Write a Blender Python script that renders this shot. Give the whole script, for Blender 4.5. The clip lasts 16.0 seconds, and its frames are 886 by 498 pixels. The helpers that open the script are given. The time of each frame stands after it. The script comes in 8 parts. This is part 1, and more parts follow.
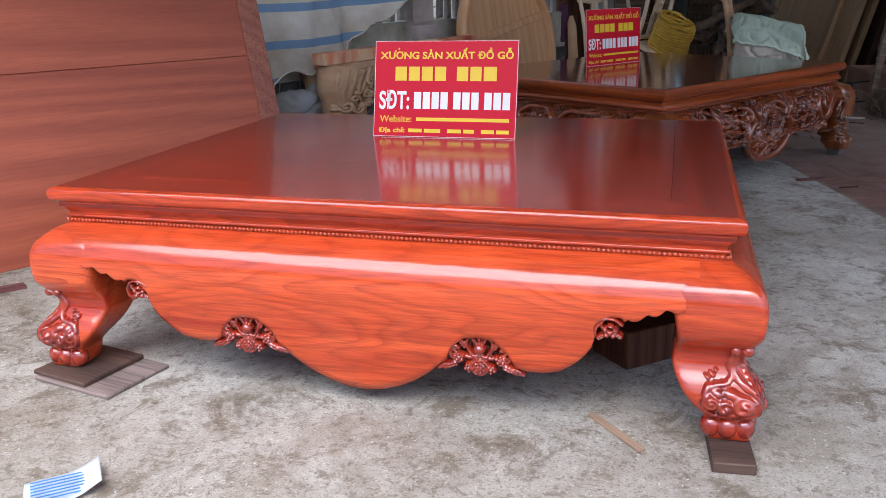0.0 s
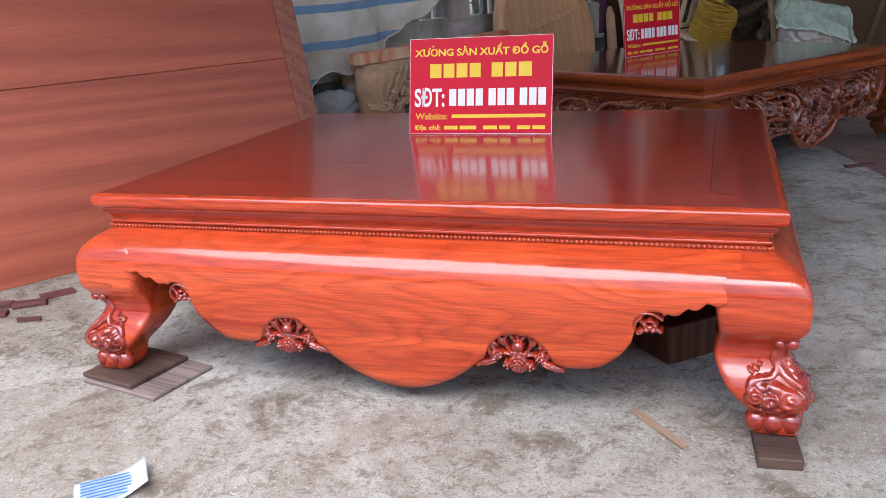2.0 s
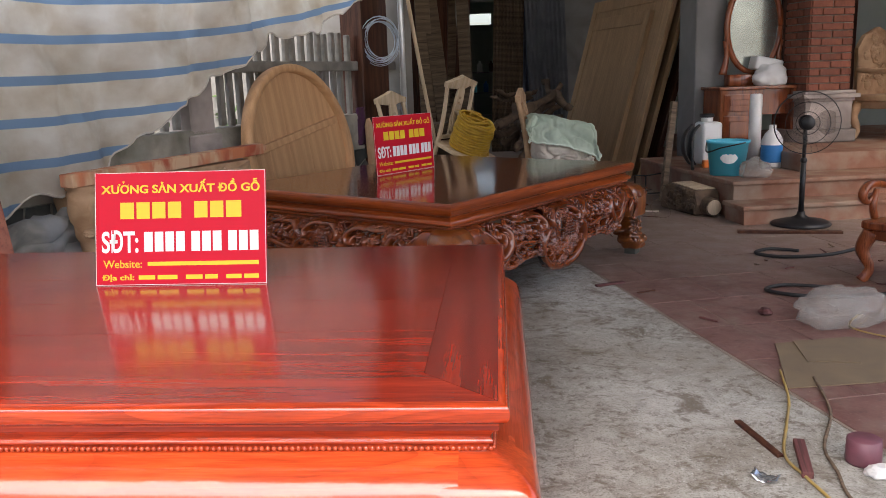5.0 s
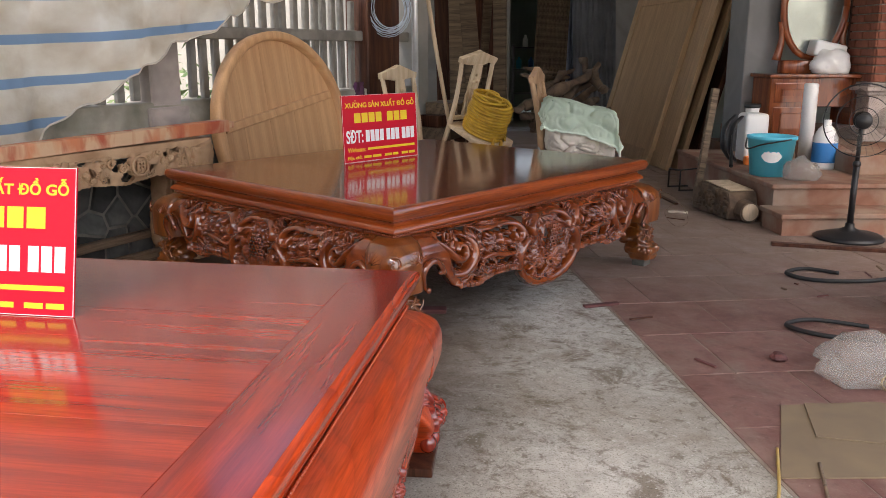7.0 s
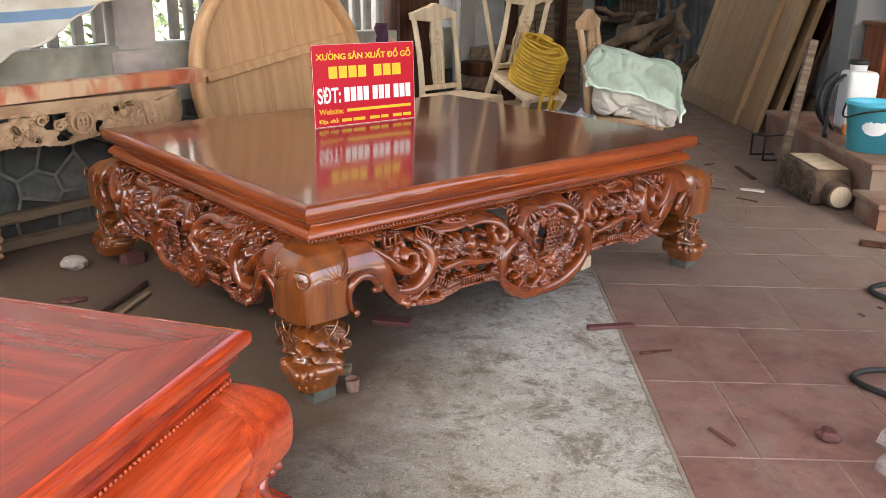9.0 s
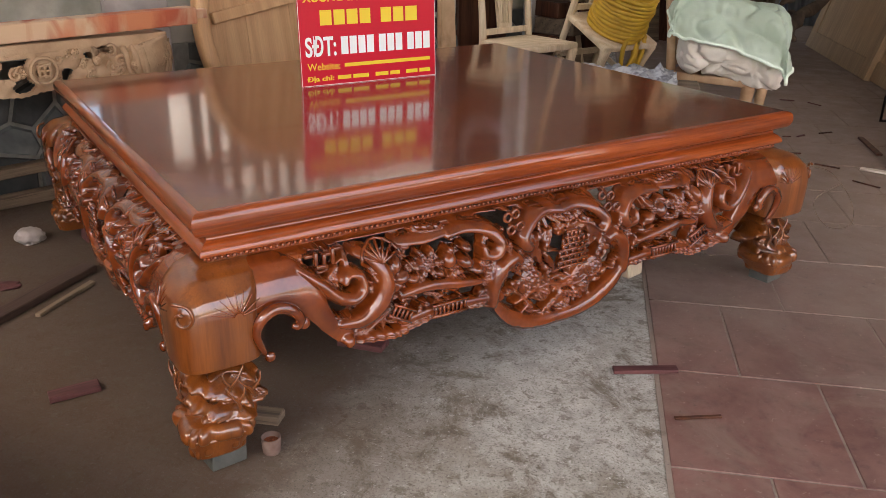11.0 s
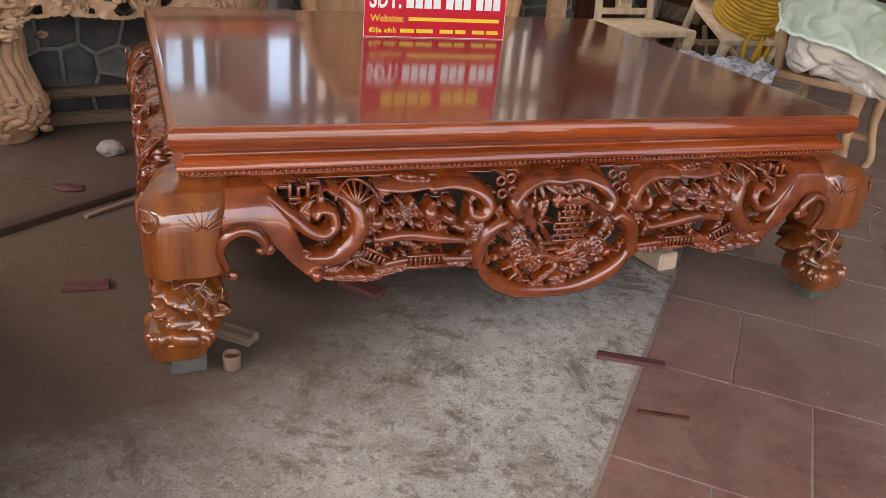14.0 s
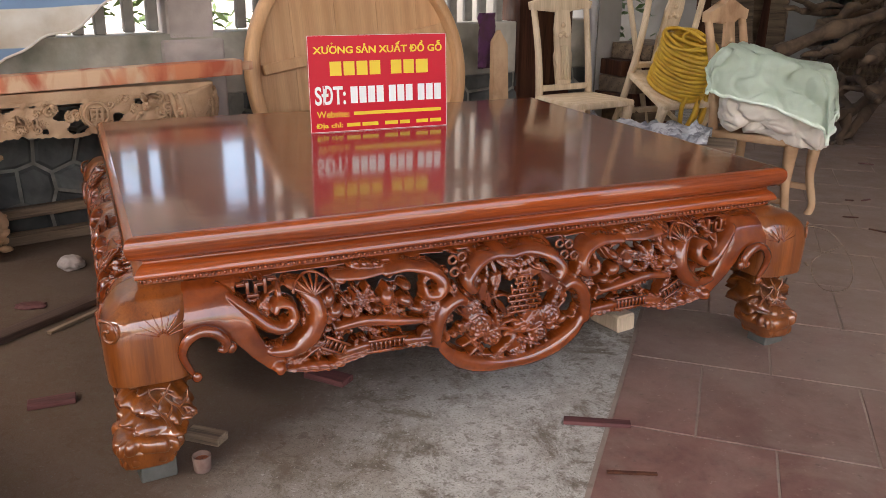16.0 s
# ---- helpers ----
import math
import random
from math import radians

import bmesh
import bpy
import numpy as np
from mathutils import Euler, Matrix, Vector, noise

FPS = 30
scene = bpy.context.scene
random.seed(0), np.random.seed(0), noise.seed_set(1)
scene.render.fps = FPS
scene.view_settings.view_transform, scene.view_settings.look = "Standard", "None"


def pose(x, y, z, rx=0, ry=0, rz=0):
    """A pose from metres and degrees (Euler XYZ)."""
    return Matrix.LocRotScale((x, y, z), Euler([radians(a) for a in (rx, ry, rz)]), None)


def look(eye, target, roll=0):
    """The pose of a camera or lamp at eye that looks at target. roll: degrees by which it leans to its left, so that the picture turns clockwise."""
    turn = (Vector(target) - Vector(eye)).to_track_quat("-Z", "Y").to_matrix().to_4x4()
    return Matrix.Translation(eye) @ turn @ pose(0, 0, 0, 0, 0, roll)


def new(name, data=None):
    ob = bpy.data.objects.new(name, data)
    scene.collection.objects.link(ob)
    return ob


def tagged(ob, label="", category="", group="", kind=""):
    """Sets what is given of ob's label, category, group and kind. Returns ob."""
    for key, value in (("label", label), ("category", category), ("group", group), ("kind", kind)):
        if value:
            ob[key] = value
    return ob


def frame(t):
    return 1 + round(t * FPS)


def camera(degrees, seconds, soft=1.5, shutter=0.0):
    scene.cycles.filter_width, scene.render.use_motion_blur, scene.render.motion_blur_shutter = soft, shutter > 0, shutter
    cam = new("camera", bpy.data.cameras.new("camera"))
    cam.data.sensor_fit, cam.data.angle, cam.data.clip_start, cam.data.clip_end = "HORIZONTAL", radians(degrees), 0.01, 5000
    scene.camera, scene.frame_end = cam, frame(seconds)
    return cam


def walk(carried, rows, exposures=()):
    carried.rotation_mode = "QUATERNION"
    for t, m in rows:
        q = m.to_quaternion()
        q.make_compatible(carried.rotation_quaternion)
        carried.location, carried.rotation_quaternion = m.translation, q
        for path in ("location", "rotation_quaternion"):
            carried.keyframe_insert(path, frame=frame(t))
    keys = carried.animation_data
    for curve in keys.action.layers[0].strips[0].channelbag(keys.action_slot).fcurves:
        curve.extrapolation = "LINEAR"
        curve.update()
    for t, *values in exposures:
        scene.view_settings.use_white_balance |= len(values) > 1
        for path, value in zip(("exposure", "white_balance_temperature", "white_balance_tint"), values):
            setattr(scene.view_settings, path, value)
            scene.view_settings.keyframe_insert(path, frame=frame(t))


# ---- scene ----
cam = camera(55.9, 16.0, 0.6)
PATH = [
    (0, (1.742, -1.974, 1.103), (1.224, -0.137, 0.507), -1.3),
    (0.5, (1.763, -1.963, 1.104), (1.187, -0.142, 0.514), -2.4),
    (1, (1.757, -1.959, 1.104), (1.158, -0.144, 0.513), -2.9),
    (1.5, (1.755, -1.964, 1.105), (1.14, -0.156, 0.511), -3.2),
    (2, (1.761, -1.963, 1.105), (1.142, -0.159, 0.504), -3.5),
    (2.5, (1.767, -1.964, 1.103), (1.147, -0.162, 0.497), -3.8),
    (3, (1.784, -1.954, 1.104), (1.23, -0.129, 0.502), -3.8),
    (3.5, (1.828, -1.921, 1.111), (1.46, -0.045, 0.525), -3.3),
    (4, (1.833, -1.803, 1.115), (1.608, 0.097, 0.533), -3.0),
    (4.5, (1.813, -1.605, 1.164), (1.663, 0.317, 0.634), -1.9),
    (5, (1.909, -1.476, 1.185), (1.771, 0.477, 0.778), -1.9),
    (5.2, (1.999, -1.416, 1.192), (1.837, 0.542, 0.819), -1.7),
    (7.3, (2.455, -0.575, 1.195), (2.116, 1.334, 0.705), 1.0),
    (7.5, (2.57, -0.452, 1.21), (2.17, 1.441, 0.704), 1.4),
    (8, (2.675, -0.247, 1.21), (2.187, 1.608, 0.645), 1.6),
    (8.5, (2.649, 0.013, 1.229), (2.152, 1.853, 0.625), 1.9),
    (9, (2.68, 0.19, 1.229), (2.17, 2.023, 0.613), 0.9),
    (9.2, (2.732, 0.276, 1.23), (2.2, 2.099, 0.604), 0.7),
    (11.3, (2.836, 1.116, 1.202), (2.071, 2.791, 0.421), 1.0),
    (11.5, (2.862, 1.165, 1.201), (2.084, 2.829, 0.41), 1.0),
    (12, (2.901, 1.291, 1.194), (2.096, 2.929, 0.377), 0.9),
    (12.5, (2.9, 1.43, 1.196), (2.085, 3.048, 0.348), 1.9),
    (13, (2.92, 1.425, 1.196), (2.051, 3.016, 0.35), 3.2),
    (13.5, (3.051, 1.331, 1.181), (2.073, 2.866, 0.351), 5.1),
    (14, (3.188, 1.216, 1.164), (2.151, 2.716, 0.342), 5.2),
    (14.5, (3.225, 1.177, 1.169), (2.157, 2.667, 0.369), 3.0),
    (15, (3.246, 1.184, 1.18), (2.175, 2.699, 0.433), 0.7),
    (15.5, (3.258, 1.189, 1.182), (2.205, 2.747, 0.498), -0.1),
    (16, (3.257, 1.19, 1.188), (2.228, 2.782, 0.551), 0.5),
]
EXPOSURES = [(0.0, 1.02, 5750, 13), (3.2, 1.05, 5800, 13), (5.2, 1.42, 6750, 14), (7.3, 1.95, 6950, 13), (8.5, 2.29, 6950, 11.5), (9.2, 2.55, 6950, 9.5), (11.3, 2.15, 7300, 15), (16.0, 2.17, 7250, 16)]
walk(cam, [(t, look(eye, target, roll)) for t, eye, target, roll in PATH], EXPOSURES)

# ---------- world, sun, exposure ----------
world = bpy.data.worlds.new("sky")
scene.world = world
world.use_nodes = True
wn = world.node_tree
sky = wn.nodes.new("ShaderNodeTexSky")
sky.sky_type = "NISHITA"
sky.sun_disc = False
sky.sun_elevation = radians(56)
sky.sun_rotation = radians(150)
sky.air_density, sky.dust_density = 1.0, 4.0
bg = wn.nodes["Background"]
wn.links.new(sky.outputs[0], bg.inputs[0])
bg.inputs[1].default_value = 0.15
sun_data = bpy.data.lights.new("sun", "SUN")
sun_data.energy, sun_data.angle, sun_data.color = 2.0, radians(50.0), (1.0, 0.96, 0.90)
sun = new("sun", sun_data)
sun.matrix_world = look((-0.6, -6.0, 10.0), (1.8, 0.0, 0.0))


# ---------- materials ----------
def mat(name, col, rough=0.5, metal=0.0, coat=0.0, col2=None, scale=8.0, stretch=(1, 1, 1), bump=0.0, bscale=60.0,
        col3=None, scale3=1.5, detail=6.0, lo=0.35, hi=0.65, lo3=0.45, hi3=0.65, spec=0.5, rvar=0.0, rand=0.0, coord="Object", trans=0.0, alpha=1.0, coat_ior=1.6):
    m = bpy.data.materials.new(name)
    m.use_nodes = True
    n, l = m.node_tree.nodes, m.node_tree.links
    b = n["Principled BSDF"]
    b.inputs["Base Color"].default_value = (*col, 1)
    b.inputs["Roughness"].default_value = rough
    b.inputs["Metallic"].default_value = metal
    b.inputs["Coat Weight"].default_value = coat
    b.inputs["Coat Roughness"].default_value = 0.035
    b.inputs["Specular IOR Level"].default_value = 0.35 if coat else spec
    b.inputs["Coat IOR"].default_value = coat_ior
    b.inputs["Transmission Weight"].default_value = trans
    b.inputs["Alpha"].default_value = alpha
    tc = n.new("ShaderNodeTexCoord")
    mp = n.new("ShaderNodeMapping")
    mp.inputs["Scale"].default_value = stretch
    l.new(tc.outputs[coord], mp.inputs[0])
    last = None
    if col2:
        t = n.new("ShaderNodeTexNoise")
        t.inputs["Scale"].default_value, t.inputs["Detail"].default_value = scale, detail
        t.inputs["Distortion"].default_value = 0.6
        l.new(mp.outputs[0], t.inputs["Vector"])
        r = n.new("ShaderNodeValToRGB")
        r.color_ramp.elements[0].position, r.color_ramp.elements[1].position = lo, hi
        r.color_ramp.elements[0].color, r.color_ramp.elements[1].color = (*col, 1), (*col2, 1)
        l.new(t.outputs["Fac"], r.inputs[0])
        last = r.outputs[0]
        if col3:
            t3 = n.new("ShaderNodeTexNoise")
            t3.inputs["Scale"].default_value, t3.inputs["Detail"].default_value = scale3, 8
            l.new(mp.outputs[0], t3.inputs["Vector"])
            r3 = n.new("ShaderNodeMapRange")
            r3.inputs[1].default_value, r3.inputs[2].default_value = lo3, hi3
            l.new(t3.outputs["Fac"], r3.inputs[0])
            mx = n.new("ShaderNodeMix")
            mx.data_type = "RGBA"
            mx.inputs[7].default_value = (*col3, 1)
            l.new(r3.outputs[0], mx.inputs[0])
            l.new(last, mx.inputs[6])
            last = mx.outputs[2]
        if rand:
            oi = n.new("ShaderNodeObjectInfo")
            hs = n.new("ShaderNodeHueSaturation")
            mr = n.new("ShaderNodeMapRange")
            mr.inputs[3].default_value, mr.inputs[4].default_value = 1 - rand, 1 + rand
            l.new(oi.outputs["Random"], mr.inputs[0])
            l.new(mr.outputs[0], hs.inputs["Value"])
            l.new(last, hs.inputs["Color"])
            last = hs.outputs[0]
        l.new(last, b.inputs["Base Color"])
        if rvar:
            mr2 = n.new("ShaderNodeMapRange")
            mr2.inputs[3].default_value, mr2.inputs[4].default_value = rough - rvar, rough + rvar
            l.new(t.outputs["Fac"], mr2.inputs[0])
            l.new(mr2.outputs[0], b.inputs["Roughness"])
    if bump:
        tb = n.new("ShaderNodeTexNoise")
        tb.inputs["Scale"].default_value, tb.inputs["Detail"].default_value = bscale, 6
        l.new(mp.outputs[0], tb.inputs["Vector"])
        bp = n.new("ShaderNodeBump")
        bp.inputs["Strength"].default_value, bp.inputs["Distance"].default_value = bump, 0.01
        l.new(tb.outputs["Fac"], bp.inputs["Height"])
        l.new(bp.outputs[0], b.inputs["Normal"])
    return m


def grain(name, light, dark, axis="X", rough=0.3, coat=0.0, freq=1.0, rand=0.0, bump=0.02, streak=None, contrast=(0.22, 0.72), coat_rough=0.06, lines=0.55, figure=0.32, fine=0.22, spec=0.15, ior=1.6, arch=None, ripple=0.0):
    """Long wood grain along one axis: warped growth bands, fine pores and a few dark streaks."""
    m = bpy.data.materials.new(name)
    m.use_nodes = True
    n, l = m.node_tree.nodes, m.node_tree.links
    b = n["Principled BSDF"]
    b.inputs["Roughness"].default_value = rough
    b.inputs["Coat Weight"].default_value = coat
    b.inputs["Coat Roughness"].default_value = coat_rough
    b.inputs["Coat IOR"].default_value = ior
    if coat:
        b.inputs["Specular IOR Level"].default_value = spec
    tc = n.new("ShaderNodeTexCoord")
    mp = n.new("ShaderNodeMapping")
    s = {"X": (0.32, 7, 7), "Y": (7, 0.32, 7), "Z": (7, 7, 0.32)}[axis]
    mp.inputs["Scale"].default_value = [v * freq for v in s]
    l.new(tc.outputs["Object"], mp.inputs[0])
    oi = n.new("ShaderNodeObjectInfo")
    ad = n.new("ShaderNodeVectorMath")
    ad.operation = "MULTIPLY_ADD"
    ad.inputs[1].default_value = (1, 1, 1)
    cmb = n.new("ShaderNodeCombineXYZ")
    mu = n.new("ShaderNodeMath")
    mu.operation = "MULTIPLY"
    mu.inputs[1].default_value = 37.0 if rand else 0.0
    l.new(oi.outputs["Random"], mu.inputs[0])
    for k in range(3):
        l.new(mu.outputs[0], cmb.inputs[k])
    l.new(mp.outputs[0], ad.inputs[0])
    l.new(cmb.outputs[0], ad.inputs[2])
    big = n.new("ShaderNodeTexNoise")
    big.inputs["Scale"].default_value, big.inputs["Detail"].default_value, big.inputs["Distortion"].default_value = 0.9, 5, 1.2
    l.new(ad.outputs[0], big.inputs["Vector"])
    rp = n.new("ShaderNodeValToRGB")
    rp.color_ramp.elements[0].position, rp.color_ramp.elements[1].position = contrast
    rp.color_ramp.elements[0].color, rp.color_ramp.elements[1].color = (*dark, 1), (*light, 1)
    if arch:
        # growth rings as level lines of a slow field: flames and arches along the board
        fm = n.new("ShaderNodeMapping")
        fm.inputs["Scale"].default_value = arch[:3]
        l.new(tc.outputs["Object"], fm.inputs[0])
        slow = n.new("ShaderNodeTexNoise")
        slow.inputs["Scale"].default_value, slow.inputs["Detail"].default_value, slow.inputs["Roughness"].default_value = 1.0, 2.2, 0.36
        l.new(fm.outputs[0], slow.inputs["Vector"])
        cnt = n.new("ShaderNodeMath")
        cnt.operation = "MULTIPLY"
        cnt.inputs[1].default_value = arch[3]
        l.new(slow.outputs["Fac"], cnt.inputs[0])
        fig = n.new("ShaderNodeMath")
        fig.operation = "FRACT"
        l.new(cnt.outputs[0], fig.inputs[0])
        ring = fig.outputs[0]
    else:
        fig = n.new("ShaderNodeTexWave")
        fig.wave_type, fig.bands_direction = "BANDS", "DIAGONAL"
        fig.inputs["Scale"].default_value, fig.inputs["Distortion"].default_value = 1.0, 13.0
        fig.inputs["Detail"].default_value, fig.inputs["Detail Scale"].default_value, fig.inputs["Detail Roughness"].default_value = 3.0, 0.35, 0.55
        l.new(ad.outputs[0], fig.inputs["Vector"])
        ring = fig.outputs["Fac"]
    blend = n.new("ShaderNodeMix")
    blend.inputs[0].default_value = figure
    l.new(big.outputs["Fac"], blend.inputs[2])
    l.new(ring, blend.inputs[3])
    l.new(blend.outputs[0], rp.inputs[0])
    wv = n.new("ShaderNodeTexNoise")
    wv.inputs["Scale"].default_value, wv.inputs["Detail"].default_value, wv.inputs["Distortion"].default_value = 10.0, 7, 0.25
    l.new(ad.outputs[0], wv.inputs["Vector"])
    rs = n.new("ShaderNodeMapRange")
    rs.inputs[1].default_value, rs.inputs[2].default_value = 0.55, 0.63
    l.new(wv.outputs["Fac"], rs.inputs[0])
    mx = n.new("ShaderNodeMix")
    mx.data_type = "RGBA"
    sc = streak or tuple(c * 0.42 for c in dark)
    mx.inputs[7].default_value = (*sc, 1)
    ml = n.new("ShaderNodeMath")
    ml.operation = "MULTIPLY"
    ml.inputs[1].default_value = lines
    l.new(rs.outputs[0], ml.inputs[0])
    l.new(ml.outputs[0], mx.inputs[0])
    l.new(rp.outputs[0], mx.inputs[6])
    ringed = mx.outputs[2]
    if arch:
        rl = n.new("ShaderNodeMapRange")
        rl.inputs[1].default_value, rl.inputs[2].default_value, rl.inputs[4].default_value = 0.30, 1.0, 0.58
        l.new(ring, rl.inputs[0])
        rm = n.new("ShaderNodeMix")
        rm.data_type = "RGBA"
        rm.inputs[7].default_value = (*sc, 1)
        l.new(rl.outputs[0], rm.inputs[0])
        l.new(ringed, rm.inputs[6])
        ringed = rm.outputs[2]
    pore = n.new("ShaderNodeTexNoise")
    pore.inputs["Scale"].default_value, pore.inputs["Detail"].default_value, pore.inputs["Roughness"].default_value = 34.0, 5, 0.6
    l.new(ad.outputs[0], pore.inputs["Vector"])
    pr = n.new("ShaderNodeMapRange")
    pr.inputs[1].default_value, pr.inputs[2].default_value, pr.inputs[3].default_value, pr.inputs[4].default_value = 0.35, 0.65, 1 + 0.5 * fine, 1 - fine
    l.new(pore.outputs["Fac"], pr.inputs[0])
    pv = n.new("ShaderNodeHueSaturation")
    l.new(pr.outputs[0], pv.inputs["Value"])
    l.new(ringed, pv.inputs["Color"])
    out = pv.outputs[0]
    if rand:
        hs = n.new("ShaderNodeHueSaturation")
        mr = n.new("ShaderNodeMapRange")
        mr.inputs[3].default_value, mr.inputs[4].default_value = 1 - rand, 1 + rand
        l.new(oi.outputs["Random"], mr.inputs[0])
        l.new(mr.outputs[0], hs.inputs["Value"])
        l.new(out, hs.inputs["Color"])
        out = hs.outputs[0]
    l.new(out, b.inputs["Base Color"])
    if bump:
        bp = n.new("ShaderNodeBump")
        bp.inputs["Strength"].default_value, bp.inputs["Distance"].default_value = bump, 0.01
        l.new(wv.outputs["Fac"], bp.inputs["Height"])
        l.new(bp.outputs[0], b.inputs["Normal"])
    if ripple:
        # hand-rubbed lacquer: a slow unevenness that bends reflections
        un = n.new("ShaderNodeTexNoise")
        un.inputs["Scale"].default_value, un.inputs["Detail"].default_value = 9.0, 2.0
        l.new(tc.outputs["Object"], un.inputs["Vector"])
        rb = n.new("ShaderNodeBump")
        rb.inputs["Strength"].default_value, rb.inputs["Distance"].default_value = ripple, 0.01
        l.new(un.outputs["Fac"], rb.inputs["Height"])
        l.new(rb.outputs[0], b.inputs["Coat Normal"])
    return m


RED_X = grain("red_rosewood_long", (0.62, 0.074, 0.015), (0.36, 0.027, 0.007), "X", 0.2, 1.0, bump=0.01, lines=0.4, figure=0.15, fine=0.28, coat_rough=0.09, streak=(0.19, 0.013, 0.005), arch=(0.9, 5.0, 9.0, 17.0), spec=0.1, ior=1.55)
# one rosewood: apron and leg colours lifted, top colours lowered, for their light
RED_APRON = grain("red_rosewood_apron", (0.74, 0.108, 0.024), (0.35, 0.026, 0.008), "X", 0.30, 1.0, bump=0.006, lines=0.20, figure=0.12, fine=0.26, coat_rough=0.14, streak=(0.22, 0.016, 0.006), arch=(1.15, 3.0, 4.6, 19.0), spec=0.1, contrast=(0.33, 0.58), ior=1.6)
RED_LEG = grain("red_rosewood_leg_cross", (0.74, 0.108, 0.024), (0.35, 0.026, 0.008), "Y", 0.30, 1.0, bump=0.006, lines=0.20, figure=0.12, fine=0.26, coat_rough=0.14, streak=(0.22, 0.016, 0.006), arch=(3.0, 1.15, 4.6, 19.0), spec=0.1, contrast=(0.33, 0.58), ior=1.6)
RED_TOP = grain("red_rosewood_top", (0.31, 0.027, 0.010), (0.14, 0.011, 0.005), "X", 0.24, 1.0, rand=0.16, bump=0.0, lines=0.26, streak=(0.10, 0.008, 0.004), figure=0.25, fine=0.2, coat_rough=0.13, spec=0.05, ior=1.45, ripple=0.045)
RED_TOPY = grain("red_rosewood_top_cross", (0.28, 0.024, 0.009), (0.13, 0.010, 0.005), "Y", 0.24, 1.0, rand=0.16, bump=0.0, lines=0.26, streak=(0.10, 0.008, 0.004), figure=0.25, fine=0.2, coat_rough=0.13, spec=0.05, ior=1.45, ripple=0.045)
RED_CARVE = mat("red_carved_wood", (0.17, 0.012, 0.007), 0.22, coat=1.0, col2=(0.34, 0.034, 0.012), scale=24, bump=0.12, bscale=60)
RED_BEAD = mat("red_turned_beads", (0.50, 0.075, 0.022), 0.2, coat=0.5, col2=(0.40, 0.05, 0.018), scale=20)
BRN_X = grain("brown_rosewood_long", (0.34, 0.066, 0.012), (0.170, 0.029, 0.006), "X", 0.3, 1.0, bump=0.01, lines=0.34, spec=0.05, ior=1.7)

BRN_TOP = grain("brown_rosewood_top", (0.245, 0.062, 0.024), (0.130, 0.029, 0.012), "X", 0.26, 1.0, rand=0.1, bump=0.0, lines=0.34, figure=0.25, fine=0.18, coat_rough=0.10, spec=0.05, ior=1.7, ripple=0.045)
BRN_TOPY = grain("brown_rosewood_top_cross", (0.245, 0.062, 0.024), (0.130, 0.029, 0.012), "Y", 0.26, 1.0, rand=0.1, bump=0.0, lines=0.34, figure=0.25, fine=0.18, coat_rough=0.10, spec=0.05, ior=1.7, ripple=0.045)
BRN_LEG = grain("amber_rosewood_leg", (0.27, 0.076, 0.014), (0.13, 0.032, 0.007), "Z", 0.3, 1.0, bump=0.02, lines=0.26, figure=0.2, fine=0.15, spec=0.15, ior=1.8)
BRN_CARVE = mat("brown_carved_wood", (0.118, 0.021, 0.004), 0.22, coat=1.0, col2=(0.230, 0.046, 0.008), scale=14, bump=0.08, bscale=90, coat_ior=1.6, spec=0.2)
RAW = grain("raw_pale_wood", (0.70, 0.56, 0.39), (0.56, 0.42, 0.27), "Z", 0.75, 0.0, bump=0.1, lines=0.16, fine=0.12)
RAW_CARVE = mat("raw_carved_wood", (0.50, 0.315, 0.18), 0.8, col2=(0.35, 0.20, 0.105), scale=9, bump=0.3, bscale=50, col3=(0.55, 0.37, 0.22), scale3=3)
RAW_X = mat("raw_red_stained_beam", (0.66, 0.43, 0.26), 0.7, col2=(0.46, 0.10, 0.045), scale=5.0, stretch=(1.6, 1, 0.7), lo=0.46, hi=0.62, bump=0.15, bscale=40, col3=(0.62, 0.22, 0.10), scale3=3.2, lo3=0.5, hi3=0.62)
TABLE_W = grain("raw_tan_tabletop", (0.66, 0.385, 0.19), (0.55, 0.30, 0.135), "Z", 0.6, 0.0, rand=0.08, bump=0.03, lines=0.10, fine=0.08)
PANEL_W = grain("unfinished_red_panel", (0.42, 0.108, 0.052), (0.29, 0.066, 0.034), "X", 0.55, 0.0, freq=0.8, rand=0.06, bump=0.05, lines=0.14, fine=0.12, streak=(0.16, 0.035, 0.022))
PANEL_E = grain("unfinished_red_stile", (0.36, 0.13, 0.075), (0.27, 0.08, 0.05), "Y", 0.55, 0.0, bump=0.05)
DOOR_W = grain("dusty_brown_panel", (0.46, 0.295, 0.155), (0.35, 0.215, 0.11), "Z", 0.6, 0.0, freq=0.5, rand=0.10, bump=0.05, lines=0.22, figure=0.12, streak=(0.26, 0.16, 0.085))
DARK_W = grain("dark_stained_wood", (0.10, 0.04, 0.022), (0.05, 0.018, 0.012), "Z", 0.45, 0.2, rand=0.15)
OLD_W = grain("weathered_grey_wood", (0.24, 0.17, 0.11), (0.13, 0.09, 0.06), "X", 0.85, 0.0, rand=0.2, bump=0.2)
STRIP_W = grain("dusty_tan_strip", (0.42, 0.29, 0.19), (0.30, 0.20, 0.13), "X", 0.8, 0.0, bump=0.1)
GREYBOARD = grain("grey_lilac_board", (0.265, 0.205, 0.185), (0.18, 0.135, 0.12), "X", 0.85, 0.0, bump=0.1)
DARKBOARD = grain("dark_brown_board", (0.105, 0.060, 0.043), (0.048, 0.027, 0.020), "X", 0.7, 0.0, bump=0.2)
